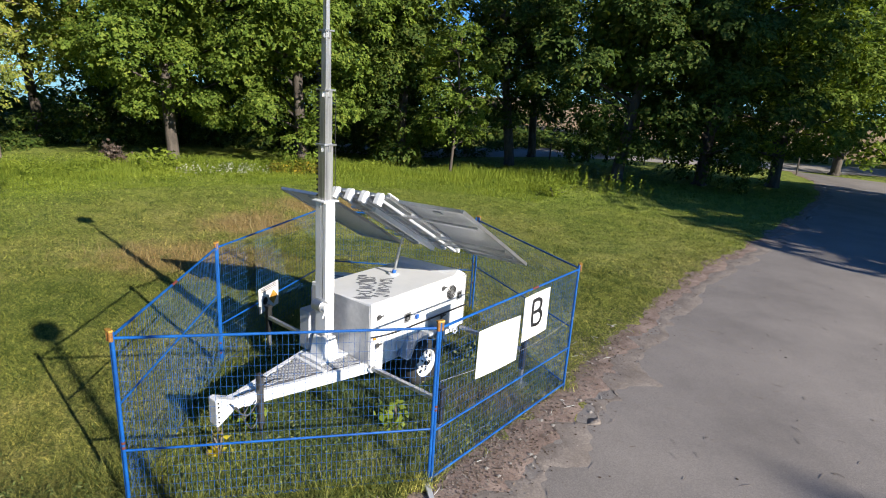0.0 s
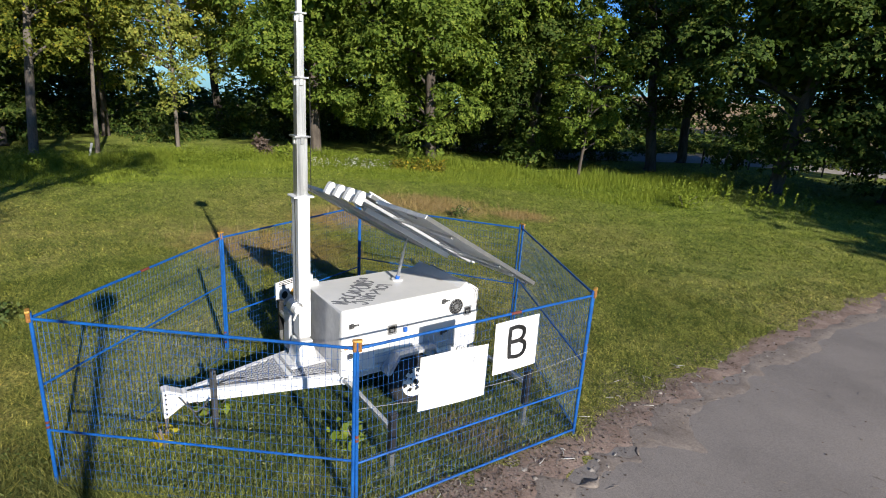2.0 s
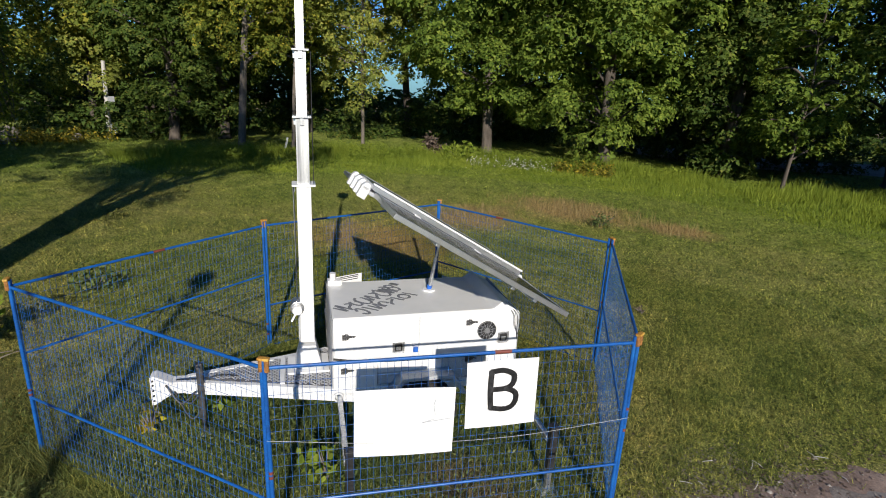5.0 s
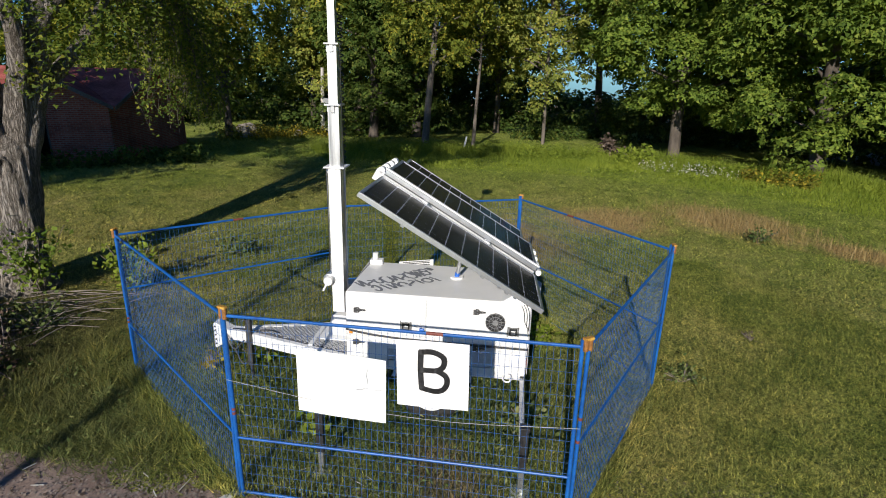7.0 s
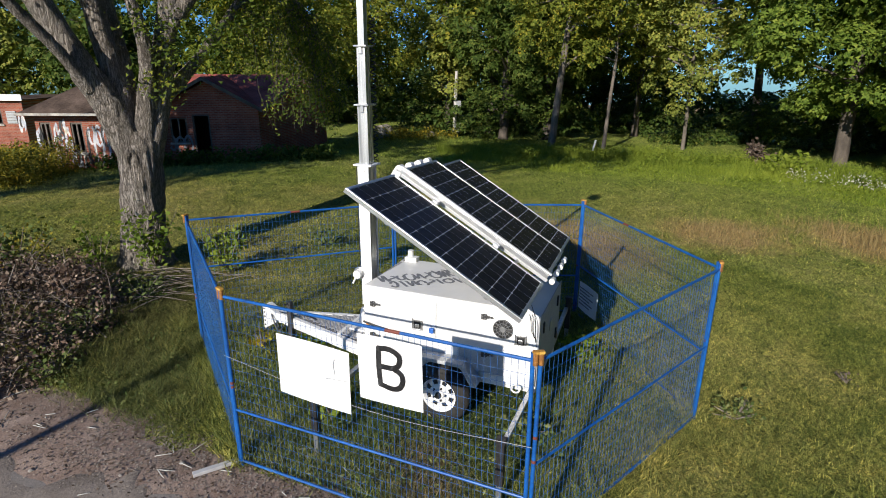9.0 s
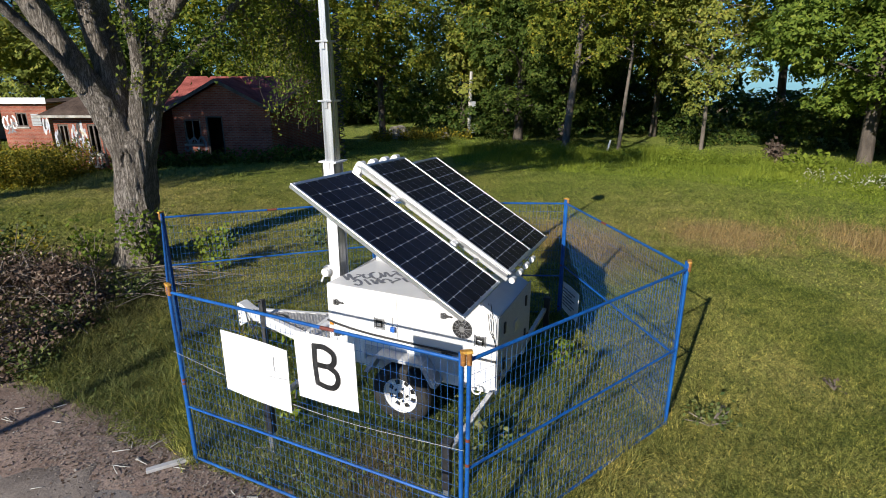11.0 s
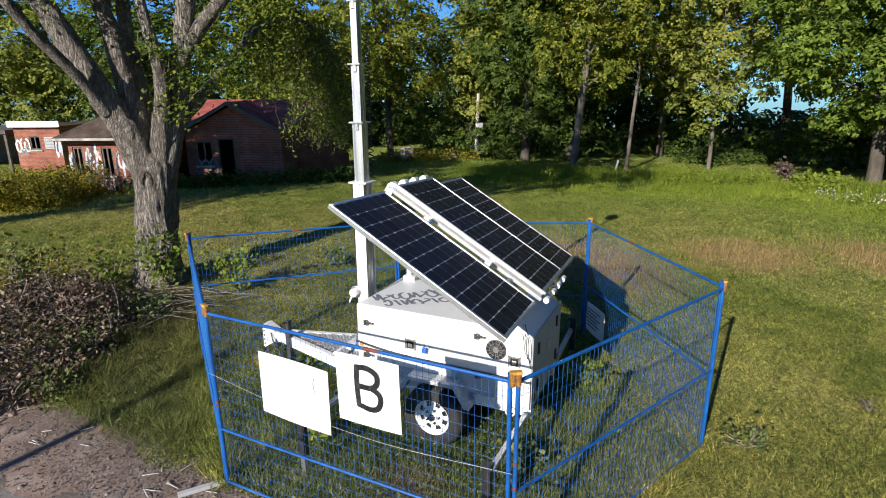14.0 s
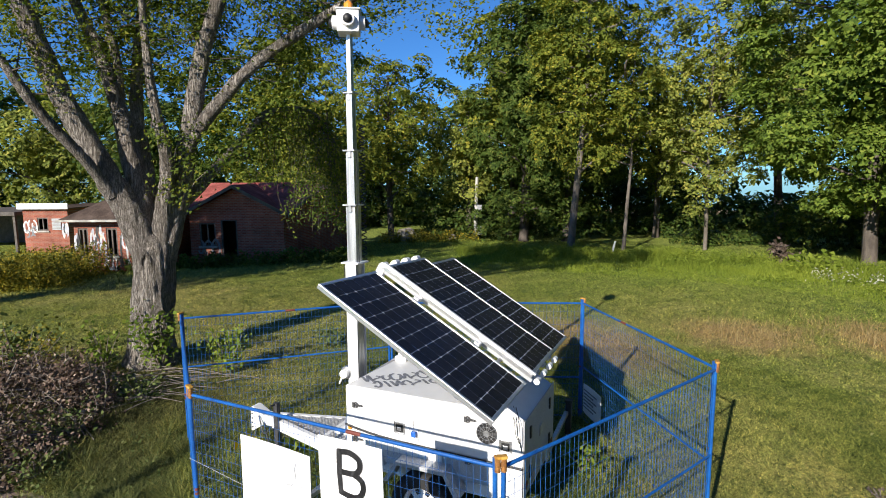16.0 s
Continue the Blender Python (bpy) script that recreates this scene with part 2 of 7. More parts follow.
YELLOWLEAF = leaf_material("yellow_leaf", (0.45, 0.32, 0.02), (0.68, 0.55, 0.05))


DRY = (0.37, 0.245, 0.115)


def turf_colour(nt):
    """Lawn colour in world metres: mottled green and straw, long green grass inside the fence, dry reddish patches."""
    big = ramp(nt, noise_at(nt, 0.16, 4), [(0.28, (0.155, 0.19, 0.052)), (0.45, (0.24, 0.25, 0.075)), (0.62, (0.32, 0.285, 0.11)), (0.78, (0.38, 0.315, 0.145))])
    far = nt.nodes.new("ShaderNodeTexCoord")
    fl = nt.nodes.new("ShaderNodeVectorMath")
    fl.operation = "LENGTH"
    nt.links.new(far.outputs["Object"], fl.inputs[0])
    fr = node(nt, "ShaderNodeMapRange")
    for sock, v in zip((1, 2, 3, 4), (14.0, 24.0, 0.0, 0.8)):
        fr.inputs[sock].default_value = v
    nt.links.new(fl.outputs["Value"], fr.inputs[0])
    big = mix(nt, fr.outputs[0], big, (0.235, 0.295, 0.06))
    mid = ramp(nt, noise_at(nt, 1.3, 4), [(0.3, (0.75, 0.8, 0.7)), (0.7, (1.2, 1.15, 1.1))])
    col = mix(nt, 1.0, big, mid, "MULTIPLY")
    # These two ramps paint small shadows and highlights of the tufts into the colour.
    tuft = ramp(nt, noise_at(nt, 6.5, 6, 0.78), [(0.34, (0.5, 0.56, 0.5)), (0.5, (0.95, 0.97, 0.95)), (0.68, (1.35, 1.25, 1.2))])
    col = mix(nt, 1.0, col, tuft, "MULTIPLY")
    fine = ramp(nt, noise_at(nt, 27, 4, 0.7), [(0.38, (0.32, 0.35, 0.32)), (0.5, (0.95, 0.96, 0.92)), (0.63, (1.7, 1.6, 1.5))])
    col = mix(nt, 1.0, col, fine, "MULTIPLY")
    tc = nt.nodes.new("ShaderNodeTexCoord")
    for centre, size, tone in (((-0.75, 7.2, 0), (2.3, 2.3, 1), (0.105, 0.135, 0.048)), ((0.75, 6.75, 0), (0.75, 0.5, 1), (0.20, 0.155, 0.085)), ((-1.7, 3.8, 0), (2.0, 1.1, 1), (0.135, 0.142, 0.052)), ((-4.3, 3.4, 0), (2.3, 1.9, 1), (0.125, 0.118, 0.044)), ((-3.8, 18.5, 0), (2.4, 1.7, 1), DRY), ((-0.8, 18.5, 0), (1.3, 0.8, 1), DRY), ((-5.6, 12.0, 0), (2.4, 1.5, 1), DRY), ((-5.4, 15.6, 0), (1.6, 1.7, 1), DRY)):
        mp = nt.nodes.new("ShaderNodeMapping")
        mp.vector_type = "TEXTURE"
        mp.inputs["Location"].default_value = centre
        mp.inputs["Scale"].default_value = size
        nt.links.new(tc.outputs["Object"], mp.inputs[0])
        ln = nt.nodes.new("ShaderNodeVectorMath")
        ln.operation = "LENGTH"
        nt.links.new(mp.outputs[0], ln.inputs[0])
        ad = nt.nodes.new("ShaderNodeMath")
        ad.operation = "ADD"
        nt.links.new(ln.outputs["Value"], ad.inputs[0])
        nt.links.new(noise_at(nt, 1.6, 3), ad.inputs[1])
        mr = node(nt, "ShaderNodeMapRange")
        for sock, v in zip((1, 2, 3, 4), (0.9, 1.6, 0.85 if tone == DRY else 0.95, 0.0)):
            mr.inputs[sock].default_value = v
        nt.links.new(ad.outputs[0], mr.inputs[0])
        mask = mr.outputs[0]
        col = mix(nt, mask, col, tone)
    return col


STRAW = leaf_material("straw_stalk", (0.26, 0.18, 0.09), (0.40, 0.30, 0.15), (0.50, 0.40, 0.23), 0.3)
CLOVER = leaf_material("low_weed_leaf", (0.05, 0.078, 0.025), (0.13, 0.165, 0.055), (0.27, 0.27, 0.12), 0.2)
TURF, tnt, tb = material("lawn", 0.9, 0.0, 0.2)
ttc = tnt.nodes.new("ShaderNodeTexCoord")
tln = tnt.nodes.new("ShaderNodeVectorMath")
tln.operation = "LENGTH"
tnt.links.new(ttc.outputs["Object"], tln.inputs[0])
tmr = node(tnt, "ShaderNodeMapRange")
tmr.inputs[1].default_value, tmr.inputs[2].default_value = 55, 75
tnt.links.new(tln.outputs["Value"], tmr.inputs[0])
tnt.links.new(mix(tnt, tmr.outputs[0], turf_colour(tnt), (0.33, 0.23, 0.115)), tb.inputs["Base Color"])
bump(tnt, tb, noise_at(tnt, 22, 5, 0.7), 0.9, 0.06)

GRASS, gnt, gb = material("grass_blade", 0.6, 0.0, 0.25)
ggeo = gnt.nodes.new("ShaderNodeNewGeometry")
gvar = ramp(gnt, ggeo.outputs["Random Per Island"], [(0.0, (0.33, 0.45, 0.34)), (0.5, (0.97, 1.08, 0.93)), (0.8, (1.36, 1.4, 1.2)), (1.0, (2.0, 1.85, 1.55))])
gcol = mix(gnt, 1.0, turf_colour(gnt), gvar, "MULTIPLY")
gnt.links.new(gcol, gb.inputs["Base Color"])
gtr = gnt.nodes.new("ShaderNodeBsdfTranslucent")
gnt.links.new(gcol, gtr.inputs[0])
gmx = gnt.nodes.new("ShaderNodeMixShader")
gmx.inputs[0].default_value = 0.3
gnt.links.new(gb.outputs[0], gmx.inputs[1])
gnt.links.new(gtr.outputs[0], gmx.inputs[2])
gnt.links.new(gmx.outputs[0], gnt.nodes["Material Output"].inputs[0])


# ---- mesh helpers ----
def obj(name, mesh, mat, parent=None, label=""):
    ob = new(name, mesh)
    if mat and not mesh.materials:
        mesh.materials.append(mat)
    if parent:
        ob.parent = parent
    if label:
        ob["label"] = label
    return ob


def part(name, bm, mat, parent=None, label="", smooth=False):
    me = bpy.data.meshes.new(name)
    bm.normal_update()
    if smooth:
        for f in bm.faces:
            f.smooth = True
    bm.to_mesh(me)
    bm.free()
    return obj(name, me, mat, parent, label)


def base(name, m, label, category, group="", kind=""):
    """The Empty at a thing's foot that carries its parts."""
    e = new(name)
    e.matrix_world = m
    e.empty_display_size = 0.1
    return tagged(e, label, category, group, kind)


def box(bm, x0, x1, y0, y1, z0, z1, bevel=0.0, m=None):
    made = bmesh.ops.create_cube(bm, size=1.0, matrix=Matrix.Translation(((x0 + x1) / 2, (y0 + y1) / 2, (z0 + z1) / 2)) @ Matrix.Diagonal((x1 - x0, y1 - y0, z1 - z0, 1)))
    vs = made["verts"]
    if bevel:
        es = list({e for v in vs for e in v.link_edges})
        r = bmesh.ops.bevel(bm, geom=es, offset=bevel, segments=2, affect="EDGES", profile=0.5)
        vs = list({v for f in r["faces"] for v in f.verts} | {v for v in vs if v.is_valid})
    if m:
        seen, todo = set(vs), list(vs)
        while todo:
            v = todo.pop()
            for e in v.link_edges:
                o = e.other_vert(v)
                if o not in seen:
                    seen.add(o)
                    todo.append(o)
        bmesh.ops.transform(bm, matrix=m, verts=list(seen))
    return bm


def boxes(*specs, bevel=0.004):
    bm = bmesh.new()
    for s in specs:
        box(bm, *s, bevel=bevel)
    return bm


def rod(bm, a, b, r, sides=8, r2=None):
    a, b = Vector(a), Vector(b)
    d = b - a
    m = Matrix.Translation((a + b) / 2) @ d.to_track_quat("Z", "Y").to_matrix().to_4x4()
    bmesh.ops.create_cone(bm, cap_ends=True, segments=sides, radius1=r, radius2=r if r2 is None else r2, depth=d.length, matrix=m)
    return bm


def beam(bm, a, b, w, h, up=(0, 0, 1), bevel=0.004):
    """A square tube from a to b, w across and h deep."""
    a, b = Vector(a), Vector(b)
    d = b - a
    x = d.normalized()
    y = Vector(up).cross(x).normalized()
    z = x.cross(y)
    m = Matrix((x, y, z)).transposed().to_4x4()
    m.translation = (a + b) / 2
    L = d.length / 2
    return box(bm, -L, L, -w / 2, w / 2, -h / 2, h / 2, bevel, m)


def prism(bm, outline, y0, y1, m=None):
    """An outline in x and z, drawn out from y0 to y1."""
    front = [bm.verts.new((x, y0, z)) for x, z in outline]
    back = [bm.verts.new((x, y1, z)) for x, z in outline]
    n = len(outline)
    bm.faces.new(front)
    bm.faces.new(back[::-1])
    for i in range(n):
        bm.faces.new((front[i], back[i], back[(i + 1) % n], front[(i + 1) % n]))
    if m:
        bmesh.ops.transform(bm, matrix=m, verts=front + back)
    bmesh.ops.recalc_face_normals(bm, faces=bm.faces[:])
    return bm


def bevelled(bm, width, segments=2):
    es = [e for e in bm.edges if len(e.link_faces) == 2 and e.calc_face_angle(0) > 0.3]
    bmesh.ops.bevel(bm, geom=es, offset=width, segments=segments, affect="EDGES", profile=0.5)
    return bm


def smooth_path(points, steps=6):
    """Catmull-Rom through the points; each may carry more numbers than three."""
    p = np.array(points, float)
    p = np.vstack([2 * p[0] - p[1], p, 2 * p[-1] - p[-2]])
    out = []
    for i in range(1, len(p) - 2):
        for k in range(steps):
            t = k / steps
            out.append(0.5 * (2 * p[i] + (p[i + 1] - p[i - 1]) * t + (2 * p[i - 1] - 5 * p[i] + 4 * p[i + 1] - p[i + 2]) * t * t + (3 * p[i] - p[i - 1] - 3 * p[i + 1] + p[i + 2]) * t ** 3))
    out.append(p[-2])
    return np.array(out)


def tube_arrays(path, sides=8, wobble=0.0, rng=None):
    """Vertices and quads of a tapered tube along rows of x, y, z, radius."""
    P, R = path[:, :3], path[:, 3]
    n = len(P)
    T = np.gradient(P, axis=0)
    T /= np.linalg.norm(T, axis=1)[:, None] + 1e-9
    ref = np.array([0.31, 0.95, 0.05])
    U = np.cross(T, ref)
    U /= np.linalg.norm(U, axis=1)[:, None] + 1e-9
    W = np.cross(T, U)
    a = np.linspace(0, 2 * np.pi, sides, endpoint=False)
    rad = R[:, None] * np.ones(sides)
    if wobble:
        rad = rad * (1 + wobble * rng.uniform(-1, 1, (1, sides)) + wobble * 0.6 * rng.uniform(-1, 1, (n, sides)))
    V = P[:, None, :] + rad[..., None] * (np.cos(a)[None, :, None] * U[:, None, :] + np.sin(a)[None, :, None] * W[:, None, :])
    idx = np.arange(n * sides).reshape(n, sides)
    nx = np.roll(idx, -1, axis=1)
    F = np.stack([idx[:-1], nx[:-1], nx[1:], idx[1:]], -1).reshape(-1, 4)
    return V.reshape(-1, 3), F


def mesh_np(name, V, F, smooth=False):
    V, F = np.asarray(V, np.float32), np.asarray(F, np.int32)
    me = bpy.data.meshes.new(name)
    k = F.shape[1]
    me.vertices.add(len(V))
    me.vertices.foreach_set("co", V.ravel())
    me.loops.add(F.size)
    me.loops.foreach_set("vertex_index", F.ravel())
    me.polygons.add(len(F))
    me.polygons.foreach_set("loop_start", np.arange(0, F.size, k, dtype=np.int32))
    me.update(calc_edges=True)
    if smooth:
        me.polygons.foreach_set("use_smooth", np.ones(len(F), bool))
    me.validate()
    return me


def joined(parts):
    Vs, Fs, o = [], [], 0
    for V, F in parts:
        Vs.append(V)
        Fs.append(F + o)
        o += len(V)
    return np.vstack(Vs), np.vstack(Fs)


def tubes(name, paths, mat, parent=None, sides=8, wobble=0.0, seed=1, label="", steps=6):
    rng = np.random.default_rng(seed)
    V, F = joined([tube_arrays(smooth_path(p, steps), sides, wobble, rng) for p in paths])
    return obj(name, mesh_np(name, V, F, True), mat, parent, label)


def cord(name, points, r, mat, parent=None, label="", sides=6, steps=6):
    return tubes(name, [[(*p, r) for p in points]], mat, parent, sides, label=label, steps=steps)


def leaf_quads(C, size, up, rng, long=1.5):
    """Diamond leaves at the centres C, facing about the way of up."""
    n = len(C)
    N = up + rng.normal(0, 0.55, (n, 3))
    N /= np.linalg.norm(N, axis=1)[:, None] + 1e-9
    A = np.cross(N, rng.normal(0, 1, (n, 3)))
    A /= np.linalg.norm(A, axis=1)[:, None] + 1e-9
    B = np.cross(N, A)
    s = (size * rng.uniform(0.65, 1.3, n))[:, None]
    tip, tail = C + A * s * 0.5 * long, C - A * s * 0.5 * long
    dip = N * s * 0.18
    V = np.stack([tail, C + B * s * 0.5 - dip, tip, C - B * s * 0.5 - dip], 1).reshape(-1, 3)
    return V, np.arange(n * 4).reshape(n, 4)


def leaf_tris(C, size, up, rng, long=1.5, loose=0.55):
    """Small three-cornered leaves at the centres C, facing about the way of up."""
    n = len(C)
    N = up + rng.normal(0, loose, (n, 3))
    N /= np.linalg.norm(N, axis=1)[:, None] + 1e-9
    A = np.cross(N, rng.normal(0, 1, (n, 3)))
    A /= np.linalg.norm(A, axis=1)[:, None] + 1e-9
    B = np.cross(N, A)
    s = (size * rng.uniform(0.65, 1.3, n))[:, None]
    V = np.stack([C - A * s * 0.5 * long, C + A * s * 0.35 * long + B * s * 0.55, C + A * s * 0.5 * long - B * s * 0.45], 1).reshape(-1, 3)
    return V, np.arange(n * 3).reshape(n, 3)


# ---- ground, road ----
def gz(x, y):
    """Height of the ground: level round the trailer, falling a little towards the woods."""
    d = np.hypot(np.asarray(x, float) - 0.0, np.asarray(y, float) - 7.0)
    s = np.clip((d - 13.0) / 20.0, 0, 1)
    s = s * s * (3 - 2 * s)
    side = np.clip((8.0 - np.asarray(x, float)) / 10.0, 0, 1)
    return (-0.75 * s - 0.03 * np.clip(d - 44, 0, 8) - 0.055 * np.maximum(d - 52, 0)) * side


def ground_sheet():
    t = np.linspace(-1, 1, 141)
    g = np.sinh(t * 4.6) / np.sinh(4.6)
    X, Y = np.meshgrid(g * 900 - 3, g * 900 + 12, indexing="ij")
    Z = gz(X, Y) - 0.0
    idx = np.arange(X.size).reshape(X.shape)
    F = np.stack([idx[:-1, :-1], idx[1:, :-1], idx[1:, 1:], idx[:-1, 1:]], -1).reshape(-1, 4)
    ob = obj("ground", mesh_np("ground", np.stack([X, Y, Z], -1).reshape(-1, 3), F, True), TURF)
    return tagged(ob, "mown lawn of mixed green and straw-coloured grass", "lawn", kind="structure")


ground_sheet()

# Left edge of the asphalt, as far as the bend at the wood.
ROAD_EDGE = [(-9.0, -5.5), (-4.0, -0.8), (-0.6, 2.9), (0.4, 4.6), (1.35, 5.75), (2.5, 7.4), (3.6, 9.1), (5.3, 11.5), (8.0, 14.7), (11.0, 18.2), (15.5, 23.5), (20.0, 29.5), (23.0, 35.0), (25.0, 41.0)]
EDGE = smooth_path([(x, y, 0) for x, y in ROAD_EDGE], 10)[:, :2]


def edge_normals(E):
    T = np.gradient(E, axis=0)
    T /= np.linalg.norm(T, axis=1)[:, None]
    return np.stack([T[:, 1], -T[:, 0]], 1)


EDGE_N = edge_normals(EDGE)


def strip(name, mat, inner, outer, z, seed, ragged, label, category):
    """A sheet that follows the road's edge between two offsets, positive towards the road."""
    rng = np.random.default_rng(seed)
    E = smooth_path([(x, y, 0) for x, y in ROAD_EDGE], 90)[:, :2]
    N = edge_normals(E)
    k = len(E)

    def rough(amount):
        a = np.interp(np.arange(k), np.arange(0, k + 3, 3), rng.normal(0, 1, len(np.arange(0, k + 3, 3))))
        b = np.interp(np.arange(k), np.arange(0, k + 17, 17), rng.normal(0, 1, len(np.arange(0, k + 17, 17))))
        c = np.interp(np.arange(k), np.arange(0, k + 7, 7), rng.normal(0, 1, len(np.arange(0, k + 7, 7))))
        return amount * np.convolve(0.25 * a + 0.5 * c + 0.8 * b, np.ones(5) / 5, "same")
    if inner < 0:
        inner = np.interp(E[:, 1], (3.0, 4.6, 5.4, 9.0, 20.0), (-1.15, -0.75, -0.72, -0.5, -0.35))
    oi, oo = inner + rough(ragged), outer + (rough(ragged) if outer < 3 else np.zeros(k))
    taper = 0.09
    cols = [oi, oi + taper, (oi + oo) / 2, oo - taper, oo]
    dips = (0.016, 0, 0, 0, 0.016)       # the edges run out under what they lie on
    if outer > 3:
        N = np.tile([0.745, -0.667], (k, 1))
    V = np.stack([np.column_stack([E + N * c[:, None], np.full(k, z - dip)]) for c, dip in zip(cols, dips)], 1)
    V[..., 2] += gz(V[..., 0], V[..., 1])
    idx = np.arange(k * 5).reshape(k, 5)
    F = np.stack([idx[:-1, :-1], idx[1:, :-1], idx[1:, 1:], idx[:-1, 1:]], -1).reshape(-1, 4)
    ob = obj(name, mesh_np(name, V.reshape(-1, 3), F, True), mat)
    return tagged(ob, label, category, kind="structure")


strip("verge", DIRT, -0.75, 0.25, 0.004, 3, 0.14, "bare brown earth verge littered with leaves and twigs", "verge")
strip("road", ASPHALT, 0.0, 7.5, 0.008, 4, 0.07, "old grey asphalt driveway with ragged edges", "road")
strip("edge_dust", DUST, 0.0, 0.42, 0.012, 7, 0.16, "brownish dust and grit blown over the asphalt's edge", "road dust")
bm = bmesh.new()
bmesh.ops.create_grid(bm, x_segments=30, y_segments=2, size=1, matrix=Matrix.Translation((22, 44, 0.02)) @ Matrix.Diagonal((34, 3.2, 1, 1)))
for v in bm.verts:
    v.co.z = 0.03 + float(gz(v.co.x, v.co.y))
    v.co.y += 0.02 * (v.co.x - 20) + noise.noise(v.co * 0.3) * 0.8
tagged(part("track", bm, GRAVEL, smooth=True), "pale gravel track running behind the dark trees", "track", kind="structure")


def on_road(x, y):
    """Signed distance from the asphalt's left edge, positive on the road side."""
    P = np.column_stack([x, y])
    out = np.empty(len(P))
    for i in range(0, len(P), 4000):
        d = P[i:i + 4000, None, :] - EDGE[None]
        j = np.argmin((d ** 2).sum(-1), 1)
        out[i:i + 4000] = (d[np.arange(len(j)), j] * EDGE_N[j]).sum(-1)
    return out


# ---- trees ----
def crown_leaves(centre, radii, rng, lobe=1.3, size=0.14, cover=1.5, hollow=0.7, low=-0.9, flat=0.62, core=0, per=15):
    """Leaves in fans, the fans on domed lobes, the lobes over an uneven crown; core darkens its inside. Also gives the lobes' middles."""
    radii = np.array(radii, float)
    up = np.array([0, 0, 1.0])
    a, b, c = radii ** 1.6
    area = 4 * math.pi * ((a * b + a * c + b * c) / 3) ** (1 / 1.6)
    n = max(int(cover * area / (math.pi * lobe ** 2)), 5)
    h = 1 - 2 * (np.arange(n) + 0.5) / n
    turn = np.arange(n) * 2.39996 + rng.uniform(0, 6.28)
    D = np.column_stack([np.sqrt(1 - h * h) * np.cos(turn), np.sqrt(1 - h * h) * np.sin(turn), h]) + rng.normal(0, 0.13, (n, 3))
    D /= np.linalg.norm(D, axis=1)[:, None]
    D = D[D[:, 2] > low]
    n = len(D)
    K = rng.normal(0, 1, (11, 3))
    K /= np.linalg.norm(K, axis=1)[:, None]
    bulge = 0.92 + 0.30 * np.exp(-(1 - (D @ K.T).max(1)) * 9)
    r = rng.uniform(hollow, 1.0, n) ** 0.6 * bulge
    C = np.array(centre) + D * r[:, None] * np.maximum(radii - 0.40 * lobe, 0.4 * radii)
    lr = (lobe * rng.uniform(0.6, 1.3, n))[:, None, None]
    rs = 2.0 * size
    m = max(int(1.45 * (lobe / rs) ** 2), 4)
    d = rng.normal(0, 1, (n, m, 3))
    d /= np.linalg.norm(d, axis=2)[..., None]
    d += D[:, None, :] * 0.6 + up * 0.45
    d /= np.linalg.norm(d, axis=2)[..., None]
    P = C[:, None, :] + d * np.array([1, 1, flat]) * lr * rng.uniform(0.62, 1.06, (n, m, 1))
    N = (d * 0.7 + up * 0.6 + rng.normal(0, 0.24, d.shape)).reshape(-1, 1, 3)
    N /= np.linalg.norm(N, axis=2)[..., None]
    A = np.cross(N, rng.normal(0, 1, N.shape))
    A /= np.linalg.norm(A, axis=2)[..., None] + 1e-9
    B = np.cross(N, A)
    q = rng.uniform(0, 2 * math.pi, (n * m, per, 1))
    rad = np.sqrt(rng.uniform(0, 1, (n * m, per, 1))) * rs * rng.uniform(0.7, 1.35, (n * m, 1, 1))
    out = A * np.cos(q) + B * np.sin(q)
    L = P.reshape(-1, 1, 3) + out * rad - N * rad * 0.35
    parts = [leaf_tris(L.reshape(-1, 3), size * 0.9, (N + out * 0.35).reshape(-1, 3), rng, 1.4, 0.28)]
    if core:
        Q = rng.normal(0, 1, (core, 3))
        Q = Q / np.linalg.norm(Q, axis=1)[:, None] * (rng.uniform(0, 1, core) ** 0.4)[:, None] * 0.5
        parts.append(leaf_tris(np.array(centre) + Q * radii, min(0.32, size * 2.2), Q + up * 0.3, rng, 1.1))
    V, F = joined(parts)
    return V, F, C


